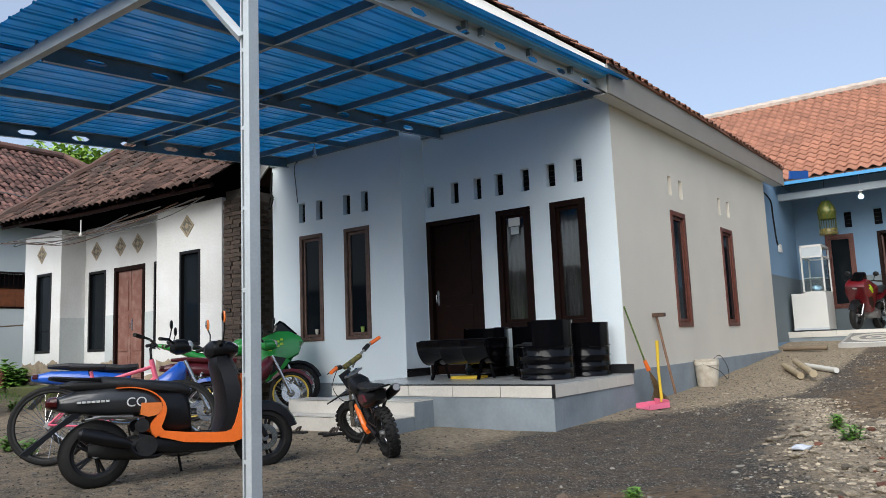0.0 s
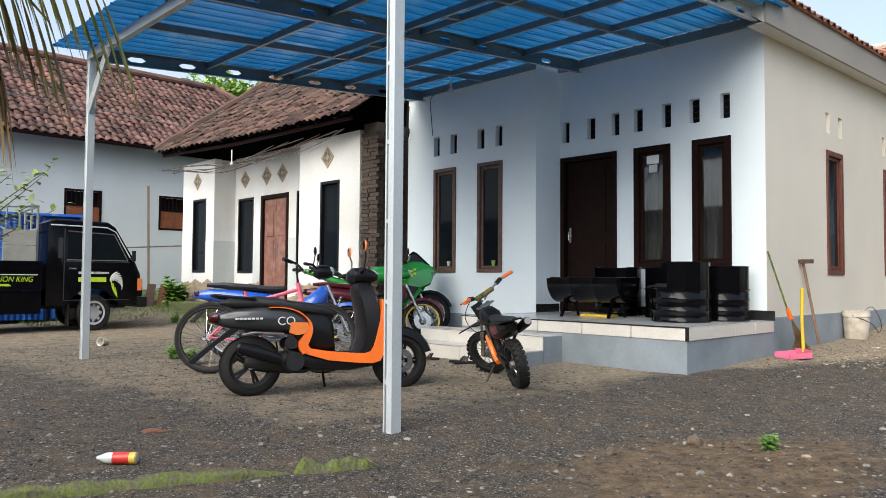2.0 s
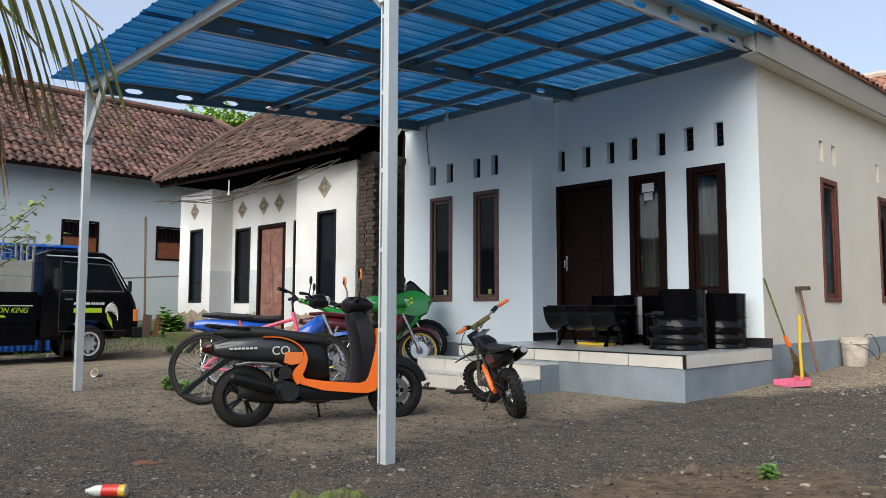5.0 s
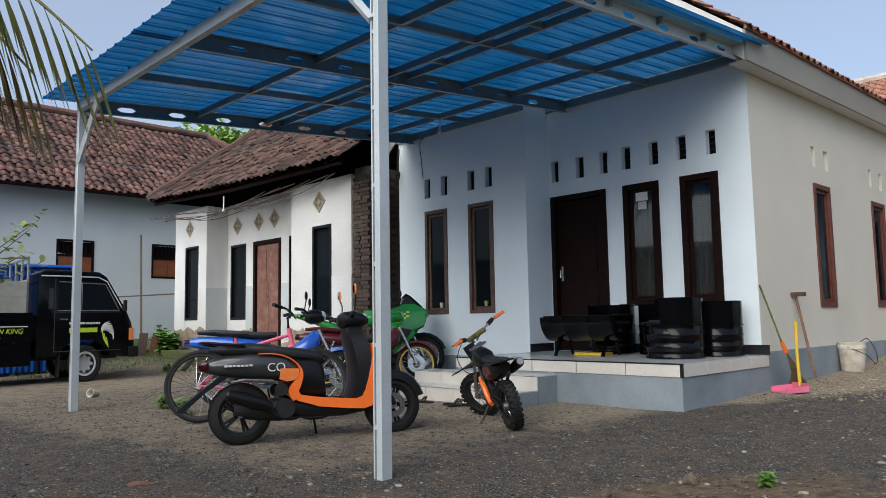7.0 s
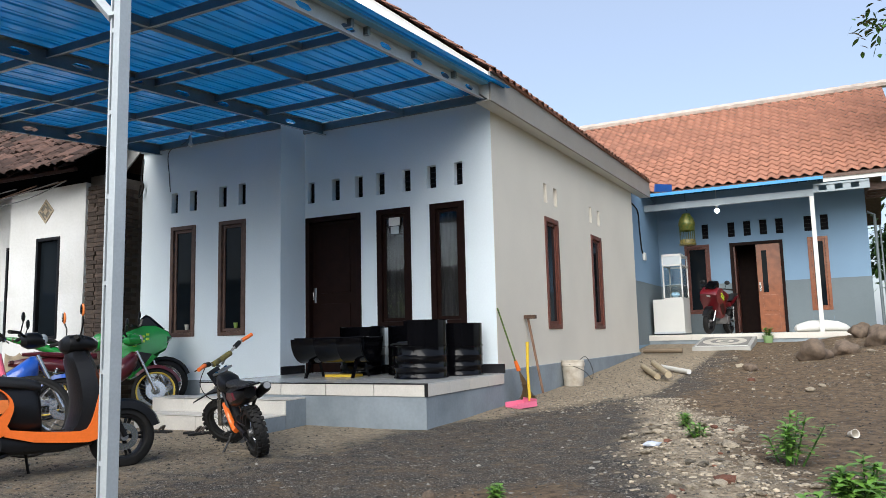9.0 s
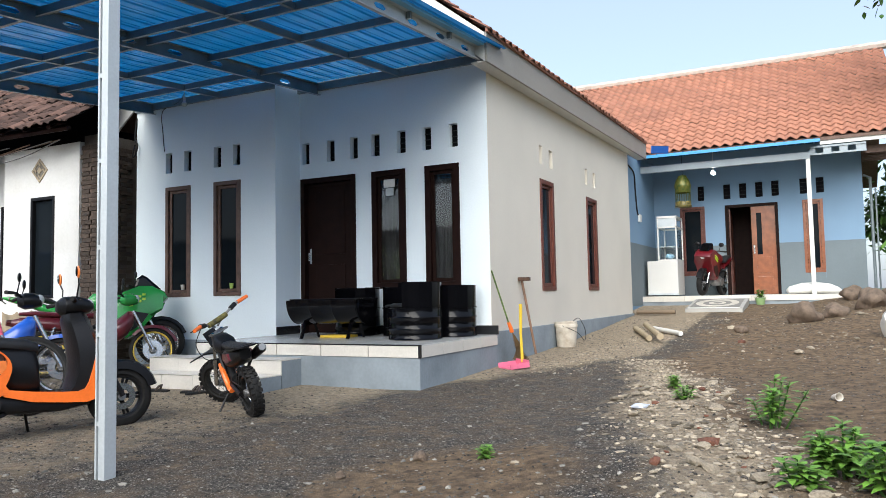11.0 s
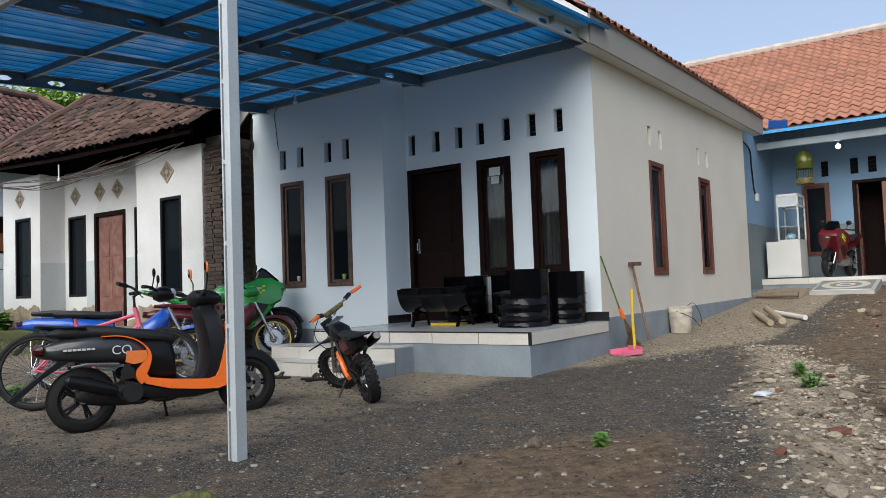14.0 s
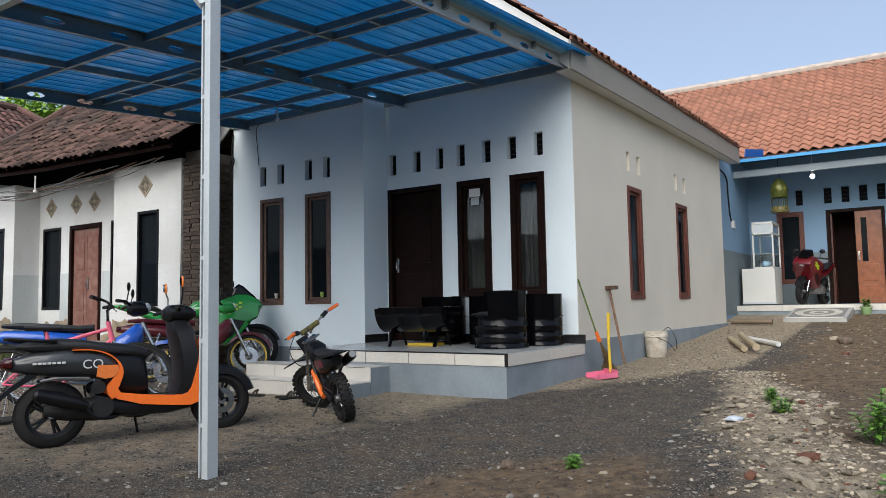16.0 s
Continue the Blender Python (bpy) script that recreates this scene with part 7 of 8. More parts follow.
chunk = [blob_mesh("rubble_chunk", k, M_RUBBLE, 0.38) for k in range(4)] + [blob_mesh("rubble_chunk", 9 + k, M_BRICKR, 0.5) for k in range(2)]
for k in range(270):
    y = rng.uniform(-3.9, 1.2) if k < 225 else rng.uniform(3, 11)
    x = (rubble_line(y) + rng.gauss(0, 0.24)) if k < 225 else rng.uniform(1.8, 5.5)
    s = (0.03 + 0.10 * rng.random() ** 2.8) * (1 if k < 225 else 1.4)
    ob = new("rubble_chunk", rng.choice(chunk[:4]) if rng.random() < 0.9 else rng.choice(chunk[4:]))
    ob.matrix_world = pose(x, y, ground_z(x, y) + s * 0.12, rng.uniform(-15, 15), rng.uniform(-15, 15), rng.uniform(0, 360)) @ Matrix.Diagonal((s, s * rng.uniform(0.6, 1), s, 1))
    tagged(ob, "broken chunk of masonry lying on bare soil", "rubble", "rubble chunks")
M_ROCK = pm("brown_rock", (0.17, 0.125, 0.09), 0.9, var=0.25, scale=5, bump=0.3, bscale=14)
for x, y, s in ((3.3, 7.3, 0.55), (3.75, 7.6, 0.4), (4.3, 8.3, 0.6), (4.1, 10.8, 0.5), (2.39, 6.33, 0.22), (1.24, -3.15, 0.065), (1.44, -2.63, 0.095), (4.9, 9.6, 0.7)):
    ob = new("rock", blob_mesh("rock", x, M_ROCK, 0.75, 3))
    ob.data.shade_smooth()
    ob.matrix_world = pose(x, y, ground_z(x, y) + s * 0.2, 0, 0, x * 100) @ Matrix.Diagonal((s, s * 0.8, s, 1))
    tagged(ob, "rough brown rock on the bare soil", "rock", "rocks")
ob = new("brick_piece", blob_mesh("brick_piece", 5, M_BRICKR, 0.25, 2))
ob.matrix_world = pose(-0.97, -4.64, ground_z(-0.97, -4.64) + 0.005, 0, 0, 40) @ Matrix.Diagonal((0.16, 0.1, 0.1, 1))
tagged(ob, "flat broken piece of red brick in the gravel", "brick")

# mossy kerb stump in the foreground
M_MOSS = pm("mossy_concrete", (0.095, 0.125, 0.022), 0.95, scale=14, bump=0.4, bscale=60, col2=(0.085, 0.072, 0.052), split=0.52, fine=0.3)
kerb = thing("mossy_kerb", pose(0, 0, 0), "low broken concrete kerb overgrown with green moss", "kerb", kind="structure")
for a, b in (((-0.45, -6.5), (0.40, -4.55)), ((0.40, -4.54), (0.56, -4.17))):
    rings = []
    n = 34
    for k in range(n + 1):
        f = k / n
        x, y = a[0] + (b[0] - a[0]) * f, a[1] + (b[1] - a[1]) * f
        e = min(1, 6 * f + 0.25, 6 * (1 - f) + 0.25)
        h = (0.06 + 0.025 * noise.noise((x * 5, y * 5, 2)) + 0.03 * noise.noise((x * 19, y * 19, 2))) * e
        g = ground_z(x, y)
        rings.append([(x + s * 0.055 * 0.92 * (0.8 + 0.35 * noise.noise((x * 7, y * 7, s)) + 0.3 * noise.noise((x * 23, y * 23, s))) * e, y - s * 0.055 * 0.4 * e, g + z * h - 0.015) for s, z in ((-1.1, 0), (-0.9, 0.7), (-0.4, 1.1), (0.2, 1.2), (0.75, 0.9), (1.0, 0.4), (1.1, 0))])
    bm = bmesh.new()
    loft(bm, rings)
    part("kerb_piece", bm, M_MOSS, kerb, smooth=True)

# plastic bottle
bt = thing("plastic_bottle", pose(-0.32, -5.08, ground_z(-0.32, -5.08) + 0.03, 0, 90, 47) @ Matrix.Scale(0.85, 4), "crushed clear plastic bottle with red and yellow label", "bottle")
bm = bmesh.new()
lathe(bm, [(0.0, -0.11), (0.028, -0.11), (0.033, -0.10), (0.033, 0.06), (0.024, 0.085), (0.012, 0.11), (0.012, 0.12), (0.0, 0.12)], 16)
part("bottle_body", bm, pm("cloudy_clear_plastic", (0.55, 0.58, 0.58), 0.15, var=0.1), bt, smooth=True).matrix_local = pose(0, 0, 0, 0, 180, 0)
bm = bmesh.new()
lathe(bm, [(0.0345, -0.025), (0.0345, 0.07)], 16)
part("label", bm, pm("red_label", (0.55, 0.03, 0.02), 0.35, var=0.05), bt, "red printed label", smooth=True)
bm = bmesh.new()
lathe(bm, [(0.0343, 0.071), (0.0343, 0.105), (0.02, 0.112)], 16)
part("label", bm, pm("yellow_label", (0.65, 0.42, 0.05), 0.35, var=0.05), bt, "yellow printed label end", smooth=True)

for x, y, rz in ((-2.15, -0.85, 30), (-2.04, -0.90, 75), (-2.62, -0.87, 10)):
    t = thing("sandal", pose(x, y, ground_z(x, y), 0, 0, rz), "worn dark sandal on the sand by the steps", "sandal", "sandals")
    bm = bmesh.new()
    body(bm, [(-0.12, 0.0, 0.022, 0.025), (-0.09, 0.0, 0.026, 0.036), (0.02, 0.0, 0.024, 0.035), (0.09, 0.0, 0.024, 0.044), (0.13, 0.002, 0.022, 0.025)], 10, 4)
    part("sole", bm, M_RUB, t, smooth=True)
    bm = bmesh.new()
    tube(bm, curve_pts([(0.0, -0.036, 0.02), (0.03, -0.02, 0.06), (0.05, 0, 0.068), (0.03, 0.02, 0.06), (0.0, 0.036, 0.02)], 4), 0.012, 5)
    part("strap", bm, pm("brown_strap", (0.06, 0.045, 0.035), 0.7), t)

cupm = pm("dirty_white_plastic", (0.66, 0.62, 0.54), 0.6, var=0.15, scale=10)
for x, y, s in ((-6.69, -2.92, 1.5), (3.6, -0.45, 0.8)):
    t = thing("plastic_cup", pose(x, y, ground_z(x, y) + 0.03 * s, 80, 0, 30), "discarded pale plastic cup lying on the ground", "cup")
    bm = bmesh.new()
    lathe(bm, [(0.0, -0.04 * s), (0.024 * s, -0.04 * s), (0.036 * s, 0.045 * s), (0.039 * s, 0.047 * s), (0.033 * s, 0.044 * s), (0.021 * s, -0.035 * s), (0, -0.035 * s)], 16)
    part("cup_body", bm, cupm, t, smooth=True)
ob = new("plastic_scrap", blob_mesh("plastic_scrap", 21, pm("pale_blue_scrap", (0.50, 0.54, 0.62), 0.4), 0.5, 2))
ob.matrix_world = pose(2.35, -1.05, ground_z(2.35, -1.05) + 0.015, 10, 0, 30) @ Matrix.Diagonal((0.13, 0.08, 0.09, 1))
tagged(ob, "crumpled pale plastic scrap among the rubble", "litter")

# bucket
bk = thing("bucket", pose(0.13, 4.32, ground_z(0.13, 4.32) + 0.0), "dirty white plastic bucket with wire handle by the wall", "bucket")
bm = bmesh.new()
lathe(bm, [(0.0, 0.0), (0.135, 0.0), (0.14, 0.01), (0.162, 0.29), (0.172, 0.295), (0.172, 0.335), (0.165, 0.34), (0.168, 0.375), (0.158, 0.375), (0.152, 0.30), (0.132, 0.02), (0, 0.02)], 28)
part("bucket_body", bm, pm("dirty_white_bucket", (0.62, 0.57, 0.48), 0.6, scale=9, col2=(0.36, 0.29, 0.21), split=0.6, bump=0.05), bk, smooth=True)
bm = bmesh.new()
tube(bm, curve_pts([(0, 0.172, 0.32), (0.12, 0.25, 0.42), (0.24, 0.18, 0.24), (0.26, 0.06, 0.10), (0.2, -0.10, 0.22), (0, -0.172, 0.32)], 6), 0.005, 5)
part("wire_handle", bm, M_IRON, bk)

# broom, dustpan, hoe against the wall
br = thing("broom", pose(0, 0, 0), "garden broom with green and black stick and palm rib bristles", "broom")
bm = bmesh.new()
tube(bm, [(SX + 0.02, 1.93, 1.22), (0.10, 2.12, 0.55)], 0.011, 8)
stk = part("stick", bm, pm("green_banded_stick", (0.16, 0.24, 0.03), 0.5, scale=40, col2=(0.02, 0.025, 0.015)), br, "green and black banded stick")
bm = bmesh.new()
rod(bm, (0.095, 2.11, 0.58), (0.12, 2.16, 0.46), 0.02, 0.028)
part("collar", bm, M_ORANGE, br, "orange binding")
bm = bmesh.new()
for k in range(270):
    tube(bm, [(0.12, 2.16, 0.47), (0.15 + rng.gauss(0, 0.012), 2.28 + rng.gauss(0, 0.02), 0.28), (0.13 + rng.gauss(0, 0.04), 2.44 + rng.gauss(0, 0.06), 0.065 + rng.uniform(0, 0.03))], 0.0022, 3)
part("bristles", bm, pm("palm_rib_bristle", (0.20, 0.13, 0.06), 0.9, var=0.2), br, "brown palm rib bristles")
dp = thing("dustpan", pose(0.27, 1.82, ground_z(0.27, 1.82) + 0.012, 4, 0, -38), "pink plastic dustpan with tall yellow handle", "dustpan")
bm = bmesh.new()
M_PANK = pm("pink_plastic", (0.72, 0.17, 0.28), 0.4, var=0.08, scale=9)
bx(bm, -0.14, 0.14, -0.13, 0.12, 0.0, 0.008)
for o in ((-0.148, -0.138, -0.13, 0.12, 0, 0.06), (0.138, 0.148, -0.13, 0.12, 0, 0.06), (-0.148, 0.148, 0.115, 0.125, 0, 0.085)):
    bx(bm, *o, 0.003)
part("pan", bm, M_PANK, dp, "pink plastic pan")
bm = bmesh.new()
tube(bm, [(0, 0.12, 0.05), (0.0, 0.13, 0.4), (0.02, 0.15, 0.74)], [0.018, 0.016, 0.02], 8)
part("handle", bm, pm("yellow_plastic", (0.75, 0.52, 0.04), 0.4), dp, "yellow plastic handle", smooth=True)
ho = thing("hoe", pose(0, 0, 0), "hoe with worn wooden handle leaning on the wall", "hoe")
bm = bmesh.new()
tube(bm, [(SX + 0.03, 2.93, 1.13), (0.10, 3.06, 0.12)], 0.017, 8)
part("handle", bm, pm("worn_hoe_wood", (0.26, 0.15, 0.09), 0.7, var=0.2, scale=12), ho)
part("blade", box(-0.06, 0.10, 2.86, 2.93, 1.10, 1.15, bevel=0.008, m=None), M_RUST, ho, "rusty steel head")
# bamboo
for k, (a, b, r) in enumerate((((0.72, 6.35), (1.20, 5.05), 0.044), ((0.86, 6.5), (1.40, 4.85), 0.048), ((1.0, 6.45), (1.55, 5.75), 0.038))):
    pts, rs = [], []
    for q in range(13):
        f = q / 12
        x, y = a[0] + (b[0] - a[0]) * f, a[1] + (b[1] - a[1]) * f
        pts.append((x, y, ground_z(a[0], a[1]) * (1 - f) + ground_z(b[0], b[1]) * f + r + 0.02 + 0.05 * (k == 1)))
        rs.append(r * (1.07 if q % 3 == 0 else 1.0))
    bm = bmesh.new()
    tube(bm, pts, rs, 10)
    tagged(part("bamboo_pole" if k < 2 else "plastic_pipe", bm, pm("dry_bamboo", (0.42, 0.34, 0.22), 0.7, var=0.15, scale=12) if k < 2 else M_WHITE, smooth=True), "dry bamboo pole lying on the ground" if k < 2 else "white plastic pipe lying on the ground", "pole" if k < 2 else "pipe")
bm = bmesh.new()
tube(bm, [(0.05, 9.55, 0.50), (0.85, 9.5, 0.50)], 0.05, 10)
tagged(part("bamboo_pole", bm, pm("dark_bamboo", (0.20, 0.15, 0.10), 0.8), smooth=True), "dark weathered bamboo pole beside the ramp", "pole")

# ramp with patterned mat
rp = thing("entry_ramp", pose(0, 0, 0), "grey concrete ramp slab up to the terrace", "ramp", kind="structure")
bm = bmesh.new()
loft(bm, [[(0.95, 10.1, 0.30), (2.10, 10.1, 0.30), (2.10, 10.1, 0.545), (0.95, 10.1, 0.545)], [(0.95, 11.82, 0.30), (2.10, 11.82, 0.30), (2.10, 11.82, 0.74), (0.95, 11.82, 0.74)]])
part("slab", bm, pm("grey_cement_slab", (0.40, 0.39, 0.36), 0.9, var=0.12, bump=0.1), rp)
mat_ = thing("door_mat", slope_frame((1.52, 10.93, 0.641), (1, 0, 0), (0, 1.72, 0.195)), "grey mat with cream ring pattern on the ramp", "mat")
part("mat_body", box(-0.50, 0.50, -0.72, 0.72, 0.0, 0.012, bevel=0.004), pm("grey_woven_mat", (0.23, 0.22, 0.20), 0.95, var=0.1, scale=20, bump=0.2), mat_)
for r0, r1, mt in ((0.30, 0.45, "cream"), (0.10, 0.18, "cream")):
    bm = bmesh.new()
    lathe(bm, [(r0, 0.013), (r0, 0.016), (r1, 0.016), (r1, 0.013)], 28, Matrix.Diagonal((1.0, 1.35, 1, 1)))
    part("mat_ring", bm, pm("cream_woven_mat", (0.58, 0.54, 0.46), 0.95, bump=0.2), mat_, "cream ring")
part("mat_border", box(-0.52, 0.52, -0.75, -0.722, 0, 0.013), M_WHITE, mat_)

# glass cabinet
gc = thing("glass_cabinet", pose(-0.20, 12.05, TZ) @ Matrix.Diagonal((1.0, 1.9, 1.0, 1)), "white food display cabinet with glass upper part", "cabinet")
part("base_box", box(0, 0.72, 0.0, 0.50, 0.03, 0.86, bevel=0.006), M_WHITE, gc, "white lower box")
part("base_rail", box(-0.005, 0.725, -0.006, 0.0, 0.03, 0.075), M_STEELW, gc)
bm = bmesh.new()
for x in (0.26, 0.69):
    for y in (0.02, 0.48):
        bx(bm, x, x + 0.03, y - 0.015, y + 0.015, 0.86, 1.93)
for z in (0.86, 1.66, 1.90):
    bx(bm, 0.26, 0.72, 0.005, 0.035, z, z + 0.035)
    bx(bm, 0.26, 0.72, 0.465, 0.495, z, z + 0.035)
    bx(bm, 0.26, 0.29, 0.02, 0.48, z, z + 0.035)
    bx(bm, 0.69, 0.72, 0.02, 0.48, z, z + 0.035)
part("upper_frame", bm, M_WHITE, gc, "white aluminium frame")
part("top_panel", box(0.29, 0.69, 0.012, 0.03, 1.695, 1.90), M_STEELW, gc)
part("roof_panel", box(0.26, 0.72, 0.005, 0.495, 1.935, 1.95), M_WHITE, gc)
for o in ((0.29, 0.69, 0.016, 0.022, 0.895, 1.66), (0.70, 0.706, 0.035, 0.465, 0.895, 1.66)):
    p_ = part("glass_pane", box(*o), glass("clear_glass"), gc)
    p_.visible_shadow = False
part("shelf", box(0.29, 0.69, 0.035, 0.465, 1.20, 1.21), M_STEELW, gc)
bm = bmesh.new()
bmesh.ops.create_icosphere(bm, subdivisions=2, radius=0.09, matrix=Matrix.Translation((0.48, 0.2, 0.98)) @ Matrix.Diagonal((1.2, 1, 0.8, 1)))
part("plastic_bag", bm, pm("pale_blue_bag", (0.40, 0.60, 0.78), 0.4), gc, "pale blue plastic bag", smooth=True)

# hanging lantern
ln = thing("hanging_lantern", pose(0.65, 12.4, 2.98) @ Matrix.Diagonal((0.75, 0.75, 1.0, 1)), "ornate green and gold tiered hanging bird cage", "bird cage")
M_GG = pm("green_gold_lacquer", (0.035, 0.07, 0.012), 0.35, 0.3, scale=14, col2=(0.16, 0.13, 0.02))
bm = bmesh.new()
lathe(bm, [(0.0, 0.0), (0.26, 0.0), (0.27, 0.04), (0.25, 0.05), (0.25, 0.13), (0.235, 0.14)], 24)
part("tray", bm, pm("dark_lacquer", (0.03, 0.04, 0.02), 0.3, col2=(0.3, 0.22, 0.05), scale=20), ln, smooth=True)
for k in range(20):
    a = 2 * math.pi * k / 20
    bm = bmesh.new()
    tube(bm, [(0.23 * math.cos(a), 0.23 * math.sin(a), 0.13), (0.235 * math.cos(a), 0.235 * math.sin(a), 0.42), (0.21 * math.cos(a), 0.21 * math.sin(a), 0.55)], 0.009, 4)
    part("cage_bar", bm, M_GG, ln)
bm = bmesh.new()
lathe(bm, [(0.24, 0.36), (0.25, 0.38), (0.25, 0.46), (0.27, 0.50), (0.26, 0.56), (0.22, 0.66), (0.15, 0.74), (0.13, 0.78), (0.06, 0.80), (0.0, 0.81)], 24)
part("dome", bm, M_GG, ln, "green and gold dome", smooth=True)
bm = bmesh.new()
tube(bm, [(0, 0, 0.80), (0.04, 0, 0.85), (0, 0, 0.90), (0, 0, 1.335)], 0.008, 5)
part("hook", bm, M_IRON, ln)
# lamps
lb = thing("terrace_lamp", pose(1.38, 12.35, 3.76), "small bright bulb hanging under the terrace roof", "lamp")
bm = bmesh.new()
bmesh.ops.create_uvsphere(bm, u_segments=12, v_segments=8, radius=0.055)
part("bulb", bm, glow("lamp_glow", (1.0, 0.98, 0.92), 9.0), lb, "glowing white bulb", smooth=True)
bm = bmesh.new()
rod(bm, (0, 0, 0.05), (0, 0, 0.12), 0.025)
rod(bm, (0, 0, 0.12), (0, 0, 0.53), 0.005)
part("socket", bm, M_WHITE, lb)
lb = thing("carport_bulb", pose(-4.31, 1.1, cz(1.1) + 0.06), "unlit white bulb hanging under the carport roof", "lamp")
bm = bmesh.new()
rod(bm, (0, 0, -0.04), (0, 0, 0.03), 0.018)
rod(bm, (0, 0, 0.03), (0, 0, 0.12), 0.006)
part("socket", bm, M_WHITE, lb)
bm = bmesh.new()
bmesh.ops.create_uvsphere(bm, u_segments=12, v_segments=8, radius=0.038, matrix=Matrix.Translation((0, 0, -0.075)))
part("bulb", bm, pm("frosted_bulb", (0.75, 0.77, 0.75), 0.2), lb, smooth=True)
# sack
sk = bmesh.new()
body(sk, [(-0.56, 0.04, 0.10, 0.05), (-0.50, 0.0, 0.18, 0.17), (-0.25, 0.0, 0.25, 0.26), (0.05, 0.0, 0.27, 0.28), (0.35, 0.0, 0.22, 0.25), (0.50, 0.0, 0.15, 0.15), (0.57, 0.03, 0.09, 0.04)], 20, 2.5)
for v in sk.verts:
    v.co.z += 0.02 * noise.noise(v.co * 7) * (v.co.z > 0.05)
sack = part("sack", sk, pm("white_woven_sack", (0.74, 0.74, 0.71), 0.7, var=0.06, scale=6, bump=0.15, bscale=120), smooth=True)
sack.matrix_world = pose(3.42, 12.45, TZ)
tagged(sack, "full white woven sack lying on the terrace", "sack")
bag = bmesh.new()
bmesh.ops.create_icosphere(bag, subdivisions=3, radius=0.2)
for v in bag.verts:
    v.co = v.co * (1 + 0.5 * noise.noise(v.co * 6)) + Vector((0, 0, 0.12))
    v.co.z = max(v.co.z * 1.3, 0.0)
bag = part("crumpled_bag", bag, pm("crumpled_white_bag", (0.70, 0.69, 0.66), 0.5, var=0.1), smooth=True)
bag.matrix_world = pose(4.45, 4.9, ground_z(4.45, 4.9) - 0.02)
tagged(bag, "crumpled white bag lying on the soil", "bag")
pt = thing("potted_plant", pose(2.35, 11.6, ground_z(2.35, 11.6)), "small green plant in a low pot before the terrace", "plant")
bm = bmesh.new()
lathe(bm, [(0, 0), (0.08, 0), (0.11, 0.14), (0.12, 0.14), (0.12, 0.16), (0.09, 0.16), (0.0, 0.13)], 16)
part("pot", bm, pm("green_pot", (0.25, 0.38, 0.16), 0.6), pt, smooth=True)


def leaf_quad(verts, faces, p, d, up, l, w, droop=0.2):
    """One bent leaf blade: a pointed strip of three segments."""
    d = Vector(d).normalized()
    side = d.cross(Vector(up))
    side = side.normalized() if side.length > 1e-4 else Vector((1, 0, 0))
    n = len(verts)
    for f, ww in ((0, 0.15), (0.35, 1.0), (0.7, 0.75), (1.0, 0.0)):
        c = Vector(p) + d * l * f + Vector((0, 0, -droop * l * f * f))
        if ww > 0:
            verts.append(c + side * w * ww / 2)
            verts.append(c - side * w * ww / 2)
        else:
            verts.append(c)
    faces += [(n, n + 1, n + 3, n + 2), (n + 2, n + 3, n + 5, n + 4), (n + 4, n + 5, n + 6)]


def leaf_mesh(name, verts, faces, mat, parent, label="", kind=""):
    me = bpy.data.meshes.new(name)
    me.from_pydata([tuple(v) for v in verts], [], faces)
    me.materials.append(mat)
    ob = new(name, me)
    ob.parent = parent
    if label:
        ob["label"] = label
    return ob


def herb(name, x, y, h, n_stems, leaf_l, leaf_w, mat, label, seed, z=None, spread=0.25):
    r = random.Random(seed)
    spread = min(spread, 0.8 * h)
    t = thing(name, pose(x, y, ground_z(x, y) if z is None else z), label, "plant", "weeds")
    bm = bmesh.new()
    V, F = [], []
    for k in range(n_stems):
        a = r.uniform(0, 6.28)
        hh = h * r.uniform(0.5, 1.0)
        top = Vector((math.cos(a) * spread * r.random(), math.sin(a) * spread * r.random(), hh))
        base = Vector((top.x * 0.4, top.y * 0.4, -0.01))
        tube(bm, [base, base.lerp(top, 0.5), top], [0.006, 0.005, 0.003], 4)
        nl = int(13 + 6 * r.random())
        for q in range(nl):
            f = 0.25 + 0.75 * q / nl
            b = q * 2.4 + a
            leaf_quad(V, F, base.lerp(top, f), (math.cos(b), math.sin(b), 0.35 + 0.5 * f), (0, 0, 1), leaf_l * r.uniform(0.7, 1.2), leaf_w * 1.35, 0.5)
    tagged(part("stem", bm, M_LEAF, t), kind="stuff")
    leaf_mesh("foliage", V, F, mat, t, "lance shaped green leaves")
    return t


herb("weed", 3.22, -1.45, 0.30, 11, 0.10, 0.026, M_LEAFL, "leafy green weed growing from rubble", 1)
herb("weed", 3.58, -2.6, 0.26, 15, 0.11, 0.028, M_LEAFL, "leafy green weed growing from rubble", 2)
herb("weed", 3.80, -2.85, 0.26, 16, 0.11, 0.028, M_LEAFL, "leafy green weed growing from rubble", 3)
herb("weed", 4.10, -2.55, 0.24, 15, 0.11, 0.028, M_LEAFL, "leafy green weed growing from rubble", 4)
herb("weed", 3.42, -2.85, 0.14, 5, 0.09, 0.03, M_LEAFL, "small green weed in the rubble", 5)
herb("weed", 2.36, 0.31, 0.12, 6, 0.08, 0.02, M_LEAFL, "small green weed in the rubble", 6)
herb("weed", 1.84, -2.61, 0.08, 4, 0.06, 0.02, M_LEAFL, "small green weed in the gravel", 7)
herb("weed", 2.6, -0.6, 0.10, 5, 0.07, 0.02, M_LEAFL, "small green weed in the rubble", 8)
herb("weed", 4.3, 0.6, 0.22, 8, 0.1, 0.03, M_LEAFL, "small green weed in the bare soil", 9)
